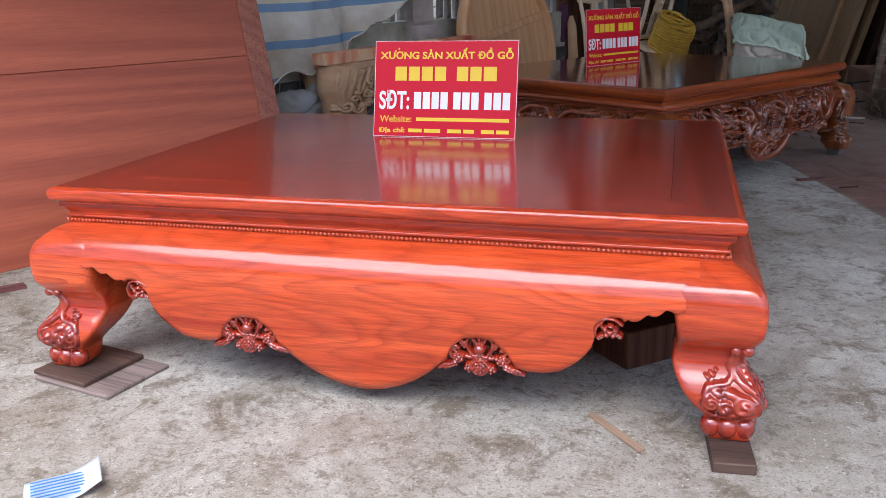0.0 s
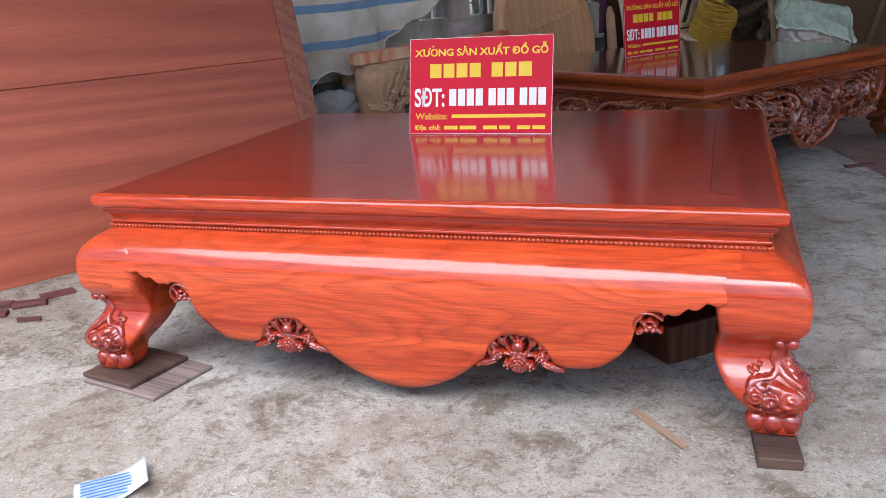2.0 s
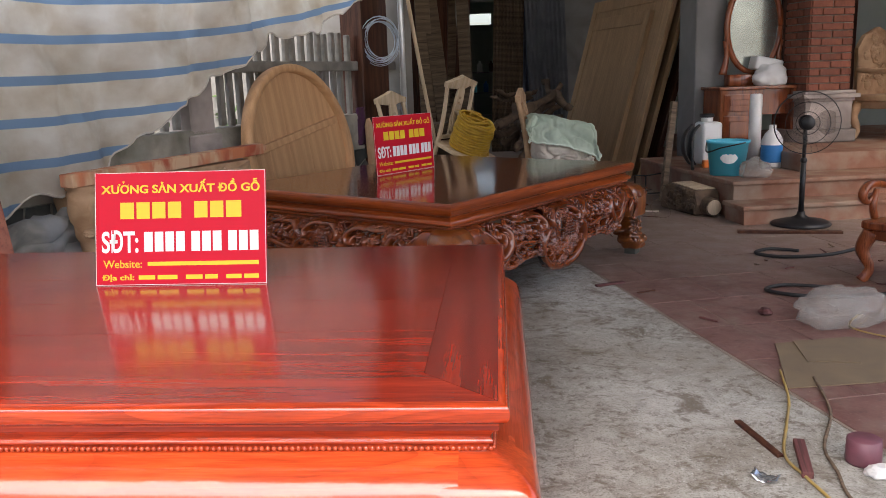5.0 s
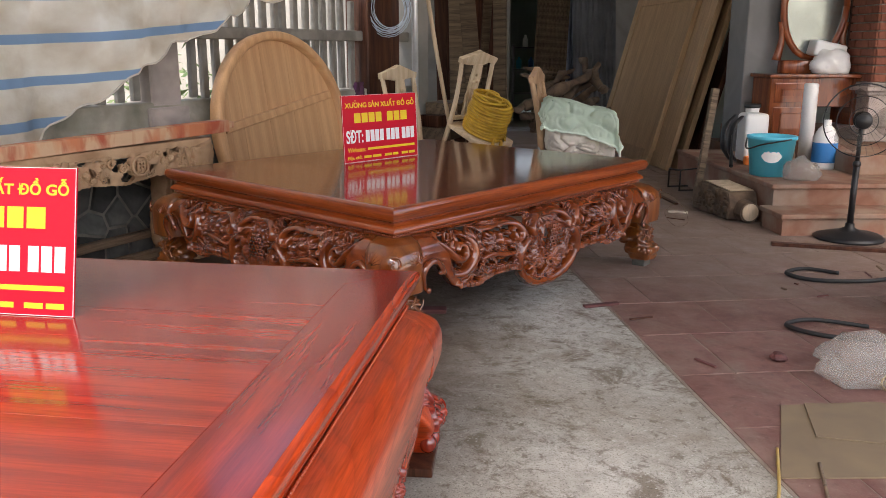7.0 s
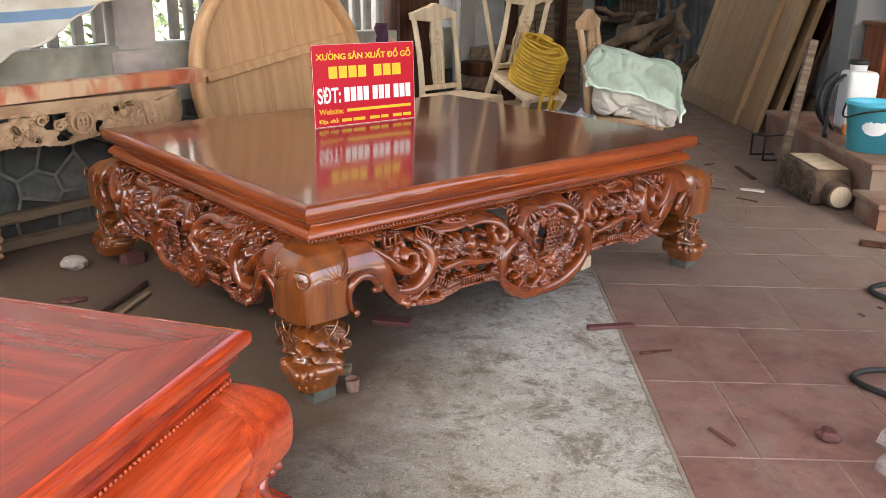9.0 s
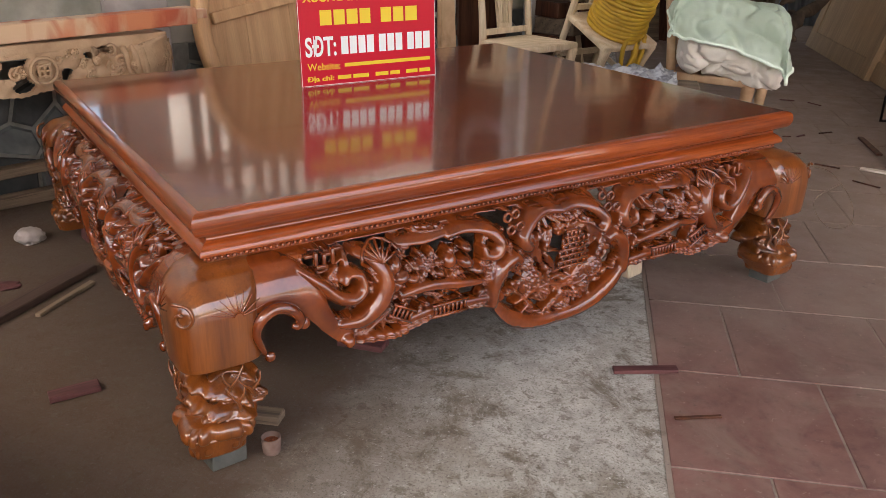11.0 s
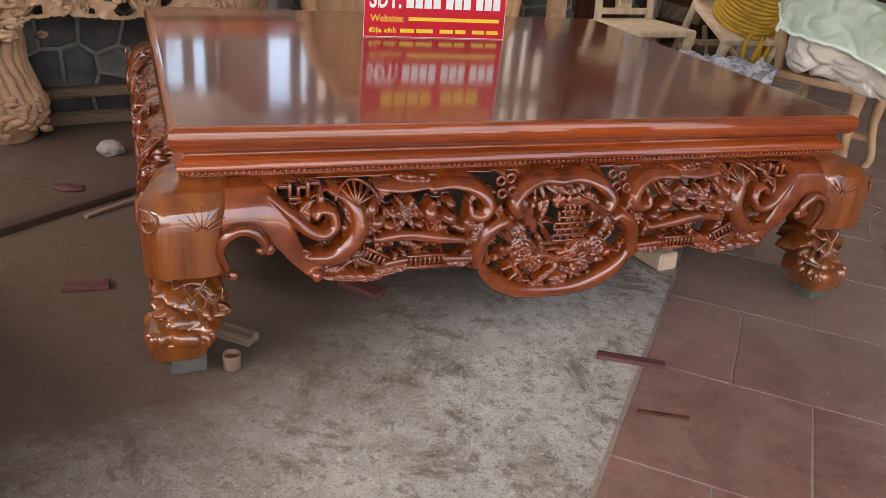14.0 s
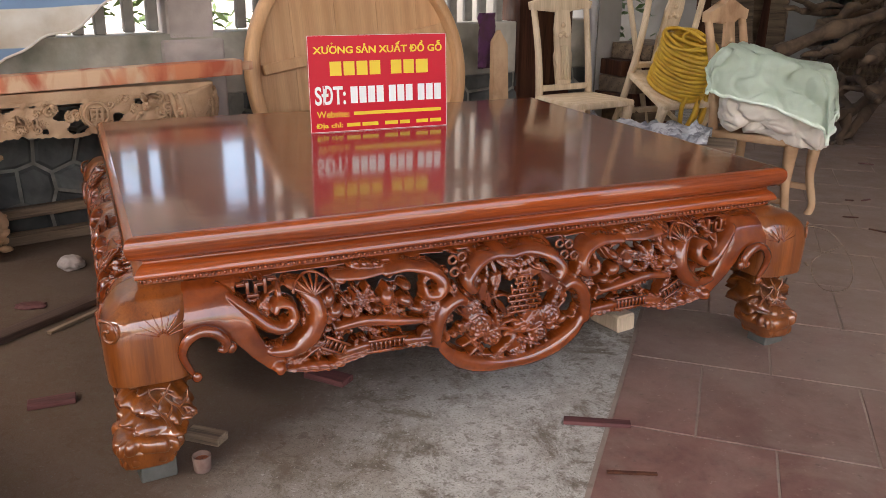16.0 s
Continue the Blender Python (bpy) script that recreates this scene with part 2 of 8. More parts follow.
PURPLE_W = grain("purple_brown_offcut", (0.16, 0.055, 0.05), (0.09, 0.03, 0.03), "X", 0.7, 0.0, rand=0.2, bump=0.1)


def concrete():
    """Worn concrete: cloudy tone, blotchy dark wear, pale chalky specks and pits."""
    m = bpy.data.materials.new("stained_concrete")
    m.use_nodes = True
    n, l = m.node_tree.nodes, m.node_tree.links
    b = n["Principled BSDF"]
    b.inputs["Roughness"].default_value = 0.85
    b.inputs["Specular IOR Level"].default_value = 0.2
    tc = n.new("ShaderNodeTexCoord")

    def nz(scale, detail=8, rough=0.6, dist=0.0):
        t = n.new("ShaderNodeTexNoise")
        t.inputs["Scale"].default_value, t.inputs["Detail"].default_value = scale, detail
        t.inputs["Roughness"].default_value, t.inputs["Distortion"].default_value = rough, dist
        l.new(tc.outputs["Object"], t.inputs["Vector"])
        return t.outputs["Fac"]

    def band(src, lo, hi, top=1.0):
        r = n.new("ShaderNodeMapRange")
        r.inputs[1].default_value, r.inputs[2].default_value, r.inputs[4].default_value = lo, hi, top
        l.new(src, r.inputs[0])
        return r.outputs[0]

    def over(base, fac, col):
        mx = n.new("ShaderNodeMix")
        mx.data_type = "RGBA"
        l.new(fac, mx.inputs[0])
        if isinstance(base, tuple):
            mx.inputs[6].default_value = (*base, 1)
        else:
            l.new(base, mx.inputs[6])
        mx.inputs[7].default_value = (*col, 1)
        return mx.outputs[2]

    cloud, patch, mottle = nz(1.1, 6), nz(0.8, 8, 0.6), nz(11, 15, 0.75, 0.4)
    wear, blot, speck, grit, fleck = nz(4.6, 15, 0.76, 0.6), nz(20, 10, 0.7, 0.3), nz(42, 8, 0.78), nz(150, 4, 0.75), nz(85, 3, 0.6)

    def along(ax, ay, c0):
        d = n.new("ShaderNodeVectorMath")
        d.operation = "DOT_PRODUCT"
        d.inputs[1].default_value = (ax, ay, 0)
        l.new(tc.outputs["Object"], d.inputs[0])
        a = n.new("ShaderNodeMath")
        a.operation = "ADD"
        a.inputs[1].default_value = -c0
        l.new(d.outputs["Value"], a.inputs[0])
        return a.outputs[0]

    def calc(op, a, b_):
        m_ = n.new("ShaderNodeMath")
        m_.operation = op
        for k, v in enumerate((a, b_)):
            if isinstance(v, float):
                m_.inputs[k].default_value = v
            else:
                l.new(v, m_.inputs[k])
        return m_.outputs[0]

    c = over((0.50, 0.485, 0.44), band(cloud, 0.35, 0.7), (0.38, 0.365, 0.32))
    c = over(c, band(mottle, 0.44, 0.62, 0.5), (0.215, 0.200, 0.168))
    c = over(c, band(patch, 0.48, 0.62, 0.45), (0.225, 0.185, 0.140))
    c = over(c, band(nz(2.6, 10, 0.7, 0.8), 0.51, 0.62, 0.42), (0.180, 0.142, 0.100))
    # pits and drips of old varnish, thick in some patches and absent in others
    where = band(nz(2.1, 5, 0.6, 0.3), 0.40, 0.56)
    c = over(c, calc("MULTIPLY", where, band(nz(26, 8, 0.72, 0.5), 0.545, 0.60, 0.52)), (0.125, 0.098, 0.066))
    c = over(c, calc("MULTIPLY", where, band(nz(58, 6, 0.7, 0.3), 0.56, 0.62, 0.45)), (0.09, 0.07, 0.05))
    # brown varnish overspray and trodden dirt round the brown bed, darkened further for shade
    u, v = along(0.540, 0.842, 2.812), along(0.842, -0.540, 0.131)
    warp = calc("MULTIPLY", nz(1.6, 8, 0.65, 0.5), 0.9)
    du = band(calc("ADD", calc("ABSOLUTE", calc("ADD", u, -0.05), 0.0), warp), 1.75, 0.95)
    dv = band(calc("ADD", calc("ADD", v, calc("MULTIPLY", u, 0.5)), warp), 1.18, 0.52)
    dirt_shade = calc("MULTIPLY", du, dv)
    c = over(c, calc("MULTIPLY", dirt_shade, 0.92), (0.092, 0.054, 0.034))
    clean = calc("SUBTRACT", 1.0, calc("MULTIPLY", dirt_shade, 0.92))
    c = over(c, band(wear, 0.53, 0.61, 0.7), (0.115, 0.083, 0.053))
    c = over(c, band(blot, 0.56, 0.62, 0.6), (0.120, 0.096, 0.068))
    c = over(c, calc("MULTIPLY", clean, band(speck, 0.575, 0.64, 0.6)), (0.56, 0.55, 0.52))
    c = over(c, calc("MULTIPLY", clean, band(fleck, 0.64, 0.69, 0.7)), (0.62, 0.60, 0.56))
    c = over(c, band(grit, 0.54, 0.62, 0.75), (0.11, 0.096, 0.076))
    l.new(c, b.inputs["Base Color"])
    bp = n.new("ShaderNodeBump")
    bp.inputs["Strength"].default_value, bp.inputs["Distance"].default_value = 0.5, 0.006
    l.new(speck, bp.inputs["Height"])
    l.new(bp.outputs[0], b.inputs["Normal"])
    return m


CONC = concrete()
CEMENT = mat("grey_cement_render", (0.33, 0.315, 0.26), 0.9, col2=(0.48, 0.43, 0.36), scale=5, bump=0.3, bscale=30, col3=(0.17, 0.165, 0.125), scale3=2.6)
PALE_POST = mat("pale_pinkish_plaster", (0.50, 0.43, 0.39), 0.9, col2=(0.31, 0.27, 0.24), scale=4, bump=0.2, bscale=30, col3=(0.22, 0.19, 0.17), scale3=2)
BALUSTER = mat("grey_green_baluster_paint", (0.26, 0.245, 0.215), 0.85, col2=(0.16, 0.148, 0.128), scale=7, bump=0.2, bscale=40)
STONE = mat("dark_rubble_stone", (0.050, 0.054, 0.050), 0.8, col2=(0.125, 0.130, 0.118), scale=5, bump=0.4, bscale=25, rand=0.6)
MORTAR = mat("pale_mortar", (0.26, 0.25, 0.215), 0.95, col2=(0.17, 0.16, 0.135), scale=14, bump=0.4, bscale=50)
def worn_floor(name, base, light, dust, rough, rand):
    """Worn fired tile: the stain and dust patterns run on from piece to piece over the floor."""
    m = bpy.data.materials.new(name)
    m.use_nodes = True
    n, l = m.node_tree.nodes, m.node_tree.links
    b = n["Principled BSDF"]
    geo = n.new("ShaderNodeNewGeometry")

    def nz(scale, detail, r=0.6, dist=0.0):
        t = n.new("ShaderNodeTexNoise")
        t.inputs["Scale"].default_value, t.inputs["Detail"].default_value = scale, detail
        t.inputs["Roughness"].default_value, t.inputs["Distortion"].default_value = r, dist
        l.new(geo.outputs["Position"], t.inputs["Vector"])
        return t.outputs["Fac"]

    def band(src, lo, hi, top=1.0):
        r = n.new("ShaderNodeMapRange")
        r.inputs[1].default_value, r.inputs[2].default_value, r.inputs[4].default_value = lo, hi, top
        l.new(src, r.inputs[0])
        return r.outputs[0]

    def over(src, fac, col):
        mx = n.new("ShaderNodeMix")
        mx.data_type = "RGBA"
        l.new(fac, mx.inputs[0])
        if isinstance(src, tuple):
            mx.inputs[6].default_value = (*src, 1)
        else:
            l.new(src, mx.inputs[6])
        mx.inputs[7].default_value = (*col, 1)
        return mx.outputs[2]

    c = over(base, band(nz(6, 14, 0.7, 0.5), 0.36, 0.64), light)
    oi = n.new("ShaderNodeObjectInfo")
    hs = n.new("ShaderNodeHueSaturation")
    mr = n.new("ShaderNodeMapRange")
    mr.inputs[3].default_value, mr.inputs[4].default_value = 1 - rand, 1 + rand
    l.new(oi.outputs["Random"], mr.inputs[0])
    l.new(mr.outputs[0], hs.inputs["Value"])
    l.new(c, hs.inputs["Color"])
    c = over(hs.outputs[0], band(nz(14, 12, 0.72), 0.53, 0.66, 0.55), tuple(v * 0.55 for v in base))
    # sawdust and trodden dust, thick towards the house
    sep = n.new("ShaderNodeSeparateXYZ")
    l.new(geo.outputs["Position"], sep.inputs[0])
    ad = n.new("ShaderNodeMath")
    ad.operation = "MULTIPLY_ADD"
    ad.inputs[1].default_value = 3.4
    l.new(nz(1.5, 9, 0.65, 0.6), ad.inputs[0])
    l.new(sep.outputs["Y"], ad.inputs[2])
    c = over(c, band(ad.outputs[0], 4.5, 6.2, 0.85), dust)
    c = over(c, band(nz(3.2, 14, 0.72, 0.8), 0.48, 0.66, 0.7), dust)
    c = over(c, band(nz(60, 5, 0.7), 0.62, 0.70, 0.6), tuple(min(1, v * 1.6) for v in dust))
    c = over(c, band(nz(38, 6, 0.7), 0.62, 0.70, 0.6), tuple(v * 0.35 for v in dust))
    l.new(c, b.inputs["Base Color"])
    l.new(band(nz(5, 10, 0.7), 0.3, 0.7, 1.0), mr2(n, l, b, rough))
    bp = n.new("ShaderNodeBump")
    bp.inputs["Strength"].default_value, bp.inputs["Distance"].default_value = 0.2, 0.006
    l.new(nz(50, 6, 0.7), bp.inputs["Height"])
    l.new(bp.outputs[0], b.inputs["Normal"])
    return m


def mr2(n, l, b, rough):
    r = n.new("ShaderNodeMapRange")
    r.inputs[3].default_value, r.inputs[4].default_value = rough - 0.15, rough + 0.2
    l.new(r.outputs[0], b.inputs["Roughness"])
    return r.inputs[0]


TILE = worn_floor("terracotta_tile", (0.142, 0.064, 0.053), (0.215, 0.116, 0.096), (0.230, 0.172, 0.137), 0.5, 0.12)
GROUT = worn_floor("pale_grout", (0.205, 0.160, 0.13), (0.29, 0.24, 0.195), (0.215, 0.160, 0.125), 0.75, 0.02)
STEP_T = mat("dusty_red_step_tile", (0.20, 0.085, 0.048), 0.7, col2=(0.25, 0.125, 0.078), scale=6, col3=(0.28, 0.20, 0.145), scale3=4, rand=0.08)
BRICK = mat("red_brick", (0.20, 0.068, 0.042), 0.85, col2=(0.28, 0.098, 0.055), scale=20, bump=0.3, bscale=80, rand=0.2)
COLUMN = mat("grey_painted_plaster", (0.23, 0.225, 0.22), 0.8, col2=(0.19, 0.185, 0.18), scale=3, bump=0.05, bscale=60)
GREENWALL = mat("pale_green_wall", (0.42, 0.47, 0.43), 0.8, col2=(0.36, 0.41, 0.37), scale=2.5)
BACKWALL = mat("grey_workshop_wall", (0.36, 0.34, 0.31), 0.9, col2=(0.24, 0.225, 0.20), scale=2, bump=0.1, bscale=20)
ROOF = mat("corrugated_roof_underside", (0.29, 0.285, 0.27), 0.6, col2=(0.22, 0.215, 0.20), scale=2)
STEEL = mat("galvanised_steel", (0.80, 0.82, 0.84), 0.3, metal=0.6, col2=(0.70, 0.72, 0.74), scale=10)
BLACK = mat("black_plastic", (0.012, 0.012, 0.013), 0.45)
RUBBER = mat("black_rubber", (0.015, 0.017, 0.017), 0.6)
WHITE_P = mat("white_plastic", (0.75, 0.75, 0.73), 0.4)
BLUE_P = mat("turquoise_plastic", (0.07, 0.50, 0.66), 0.35, col2=(0.10, 0.54, 0.68), scale=6)
BLUE_L = mat("blue_label", (0.03, 0.20, 0.50), 0.4)
ORANGE = mat("orange_plastic", (0.75, 0.20, 0.03), 0.4)
CABLE_Y = mat("dusty_yellow_cable", (0.44, 0.30, 0.085), 0.55, col2=(0.33, 0.24, 0.10), scale=9)
YELLOW = mat("yellow_hose", (0.62, 0.38, 0.035), 0.45, col2=(0.50, 0.29, 0.025), scale=12)
CLEAR = mat("clear_plastic_film", (0.66, 0.64, 0.60), 0.16, col2=(0.58, 0.55, 0.50), scale=9, bump=1.0, bscale=22, trans=0.5, alpha=0.55)
CLEAR.node_tree.nodes["Principled BSDF"].inputs["IOR"].default_value = 1.15
QUILT = mat("pale_green_quilt", (0.74, 0.84, 0.71), 0.85, col2=(0.66, 0.76, 0.62), scale=6, bump=0.5, bscale=16)
BLANKET = mat("cream_blanket", (0.70, 0.65, 0.56), 0.9, col2=(0.60, 0.53, 0.45), scale=7, bump=0.5, bscale=22)
CUP = mat("stained_pink_paper", (0.22, 0.15, 0.12), 0.85, col2=(0.12, 0.06, 0.045), scale=14, bump=0.3, bscale=60)
ROOT = mat("dry_brown_root", (0.16, 0.105, 0.065), 0.9, col2=(0.07, 0.045, 0.03), scale=9, bump=0.5, bscale=25)
CARD = mat("brown_cardboard", (0.165, 0.120, 0.075), 0.85, col2=(0.20, 0.145, 0.085), scale=5)
PAPER = mat("pale_blue_paper", (0.55, 0.62, 0.66), 0.7, col2=(0.48, 0.55, 0.60), scale=8)
NEWS = mat("crumpled_newspaper", (0.52, 0.53, 0.54), 0.7, col2=(0.20, 0.20, 0.22), scale=26, lo=0.42, hi=0.6)
BLOCK = mat("pale_grey_block", (0.11, 0.11, 0.095), 0.85, col2=(0.07, 0.07, 0.06), scale=14, bump=0.3, bscale=60)
SIGN_R = mat("red_printed_sign", (0.58, 0.004, 0.022), 0.34, spec=0.25)
SIGN_Y = mat("yellow_print", (0.80, 0.56, 0.02), 0.35)
SIGN_W = mat("white_print", (0.82, 0.82, 0.80), 0.35)
MIRROR = mat("dusty_mirror", (0.34, 0.37, 0.35), 0.22, metal=1.0, col2=(0.26, 0.28, 0.27), scale=4)
VARNISH = grain("orange_varnished_wood", (0.32, 0.09, 0.03), (0.20, 0.045, 0.016), "Z", 0.3, 0.6, rand=0.1)
TIN_P = mat("maroon_tin", (0.20, 0.075, 0.095), 0.4, col2=(0.13, 0.05, 0.065), scale=14)
FOIL = mat("silver_foil", (0.75, 0.77, 0.80), 0.25, metal=0.9, col2=(0.6, 0.62, 0.66), scale=30)
PURPLE_C = mat("purple_cloth", (0.06, 0.022, 0.032), 0.9, col2=(0.08, 0.02, 0.07), scale=12)
LEAF = mat("leaf_green", (0.06, 0.11, 0.03), 0.6, col2=(0.10, 0.16, 0.05), scale=30)
# yard colour raised to bounce light inward and brighten low reflections
YARD = mat("pale_concrete_yard", (0.55, 0.53, 0.47), 0.9, col2=(0.66, 0.635, 0.57), scale=1.2, detail=10)
SHEET_M = mat("grey_sheet_metal", (0.28, 0.29, 0.30), 0.5, metal=0.4, col2=(0.20, 0.20, 0.21), scale=3)
CURTAIN = mat("blue_grey_cloth", (0.25, 0.30, 0.40), 0.9, col2=(0.33, 0.38, 0.48), scale=8)
SOILED = mat("soiled_woven_sheet", (0.36, 0.34, 0.30), 0.85, col2=(0.17, 0.165, 0.15), scale=6, bump=0.5, bscale=18, col3=(0.26, 0.28, 0.30), scale3=3)
SMOKE = mat("smoky_plastic", (0.16, 0.15, 0.13), 0.15, trans=0.6, spec=0.4, alpha=0.4)
GLASSY = mat("pale_wire", (0.45, 0.52, 0.60), 0.4)


def tarp_material():
    m = bpy.data.materials.new("striped_woven_tarpaulin")
    m.use_nodes = True
    n, l = m.node_tree.nodes, m.node_tree.links
    b = n["Principled BSDF"]
    b.inputs["Roughness"].default_value = 0.7
    uv = n.new("ShaderNodeUVMap")
    uv.uv_map = "UVMap"
    sp = n.new("ShaderNodeSeparateXYZ")
    l.new(uv.outputs[0], sp.inputs[0])
    nz = n.new("ShaderNodeTexNoise")
    nz.inputs["Scale"].default_value, nz.inputs["Detail"].default_value = 5, 6
    l.new(uv.outputs[0], nz.inputs["Vector"])
    add = n.new("ShaderNodeMath")
    add.operation = "MULTIPLY_ADD"
    add.inputs[1].default_value = 0.007
    l.new(nz.outputs["Fac"], add.inputs[0])
    l.new(sp.outputs["Y"], add.inputs[2])
    dv = n.new("ShaderNodeMath")
    dv.operation = "PINGPONG"
    dv.inputs[1].default_value = 0.125
    l.new(add.outputs[0], dv.inputs[0])
    gt = n.new("ShaderNodeMapRange")
    gt.inputs[1].default_value, gt.inputs[2].default_value = 0.094, 0.099
    l.new(dv.outputs[0], gt.inputs[0])
    cloth = n.new("ShaderNodeTexNoise")
    cloth.inputs["Scale"].default_value, cloth.inputs["Detail"].default_value = 4.0, 12
    l.new(uv.outputs[0], cloth.inputs["Vector"])
    rp = n.new("ShaderNodeValToRGB")
    rp.color_ramp.elements[0].position, rp.color_ramp.elements[1].position = 0.35, 0.7
    rp.color_ramp.elements[0].color, rp.color_ramp.elements[1].color = (0.90, 0.85, 0.74, 1), (0.64, 0.53, 0.38, 1)
    l.new(cloth.outputs["Fac"], rp.inputs[0])
    mx = n.new("ShaderNodeMix")
    mx.data_type = "RGBA"
    mx.inputs[7].default_value = (0.25, 0.39, 0.57, 1)
    l.new(gt.outputs[0], mx.inputs[0])
    l.new(rp.outputs[0], mx.inputs[6])
    l.new(mx.outputs[2], b.inputs["Base Color"])
    tr = n.new("ShaderNodeBsdfTranslucent")
    l.new(mx.outputs[2], tr.inputs["Color"])
    sh = n.new("ShaderNodeMixShader")
    sh.inputs[0].default_value = 0.5
    l.new(b.outputs[0], sh.inputs[1])
    l.new(tr.outputs[0], sh.inputs[2])
    l.new(sh.outputs[0], n["Material Output"].inputs["Surface"])
    bp = n.new("ShaderNodeBump")
    bp.inputs["Strength"].default_value, bp.inputs["Distance"].default_value = 1.0, 0.05
    l.new(cloth.outputs["Fac"], bp.inputs["Height"])
    l.new(bp.outputs[0], b.inputs["Normal"])
    return m


TARP = tarp_material()


# ---------- mesh helpers ----------
def smooth(me, on=True):
    if on:
        for p in me.polygons:
            p.use_smooth = True


def part(name, bm, material, parent=None, label="", soft=False, m=None):
    me = bpy.data.meshes.new(name)
    bmesh.ops.recalc_face_normals(bm, faces=bm.faces)
    bm.to_mesh(me)
    bm.free()
    me.materials.append(material)
    smooth(me, soft)
    ob = new(name, me)
    if m is not None:
        ob.matrix_basis = m
    if parent is not None:
        ob.parent = parent
    if label:
        ob["label"] = label
    return ob


def piece(name, me, parent, m):
    ob = new(name, me)
    ob.parent = parent
    ob.matrix_basis = m
    return ob


def thing(name, label, category, m, group=""):
    return_ob = new(name)
    return_ob.matrix_basis = m
    return tagged(return_ob, label, category, group)


def mesh_of(name, bm, material, soft=False):
    me = bpy.data.meshes.new(name)
    bmesh.ops.recalc_face_normals(bm, faces=bm.faces)
    bm.to_mesh(me)
    bm.free()
    me.materials.append(material)
    smooth(me, soft)
    return me


def box(bm, x0, x1, y0, y1, z0, z1, bevel=0.0, seg=1, m=None):
    r = bmesh.ops.create_cube(bm, size=1.0, matrix=Matrix.Translation(((x0 + x1) / 2, (y0 + y1) / 2, (z0 + z1) / 2)) @ Matrix.Diagonal((x1 - x0, y1 - y0, z1 - z0, 1)))
    vs = r["verts"]
    if bevel:
        es = list({e for v in vs for e in v.link_edges})
        g = bmesh.ops.bevel(bm, geom=es, offset=bevel, segments=seg, affect="EDGES", profile=0.5)
        vs = list({v for f in g["faces"] for v in f.verts} | {v for v in vs if v.is_valid})
        vs = list({w for v in vs for f in v.link_faces for w in f.verts})
    if m is not None:
        bmesh.ops.transform(bm, matrix=m, verts=vs)
    return vs


def ball(bm, c, r, u=10, v=7, m=None):
    r3 = (r, r, r) if isinstance(r, (int, float)) else r
    mm = Matrix.Translation(c) @ (m or Matrix()) @ Matrix.Diagonal((*r3, 1))
    bmesh.ops.create_uvsphere(bm, u_segments=u, v_segments=v, radius=1.0, matrix=mm)


def cone(bm, c0, c1, r0, r1, n=16, caps=True):
    a, b = Vector(c0), Vector(c1)
    q = (b - a).to_track_quat("Z", "Y").to_matrix().to_4x4()
    bmesh.ops.create_cone(bm, cap_ends=caps, segments=n, radius1=r0, radius2=r1, depth=(b - a).length, matrix=Matrix.Translation((a + b) / 2) @ q)


def catmull(pts, n=6):
    pts = [Vector(p) for p in pts]
    out = []
    for i in range(len(pts) - 1):
        p0, p1, p2, p3 = pts[max(i - 1, 0)], pts[i], pts[i + 1], pts[min(i + 2, len(pts) - 1)]
        for k in range(n):
            t = k / n
            out.append(0.5 * (2 * p1 + (p2 - p0) * t + (2 * p0 - 5 * p1 + 4 * p2 - p3) * t * t + (3 * p1 - p0 - 3 * p2 + p3) * t ** 3))
    out.append(pts[-1])
    return out


def tube(bm, pts, r, n=8, steps=6, flat=1.0, closed=False):
    """A round rod along a smooth line; r: one radius or one per point (eased between)."""
    line = catmull(pts, steps) if steps > 1 else [Vector(p) for p in pts]
    count = len(line)
    if isinstance(r, (int, float)):
        rad = [r] * count
    else:
        rad = [float(np.interp(i / (count - 1), np.linspace(0, 1, len(r)), r)) for i in range(count)]
    rings = []
    ref = Vector((0.13, 0.21, 0.97))
    for i, p in enumerate(line):
        d = (line[min(i + 1, count - 1)] - line[max(i - 1, 0)])
        d = d.normalized() if d.length > 1e-9 else Vector((0, 0, 1))
        side = d.cross(ref)
        if side.length < 1e-3:
            side = d.cross(Vector((1, 0, 0)))
        side.normalize()
        up = side.cross(d)
        ref = up
        rings.append([bm.verts.new(p + (side * math.cos(2 * math.pi * k / n) + up * math.sin(2 * math.pi * k / n) * flat) * rad[i]) for k in range(n)])
    for a, b in zip(rings, rings[1:]):
        for k in range(n):
            bm.faces.new((a[k], a[(k + 1) % n], b[(k + 1) % n], b[k]))
    bm.faces.new(rings[0][::-1])
    bm.faces.new(rings[-1])


def lathe(bm, prof, n=20, c=(0, 0, 0)):
    rings = []
    for r, z in prof:
        rings.append([bm.verts.new((c[0] + r * math.cos(2 * math.pi * k / n), c[1] + r * math.sin(2 * math.pi * k / n), c[2] + z)) for k in range(n)])
    for a, b in zip(rings, rings[1:]):
        for k in range(n):
            bm.faces.new((a[k], a[(k + 1) % n], b[(k + 1) % n], b[k]))
    bm.faces.new(rings[0][::-1])
    bm.faces.new(rings[-1])


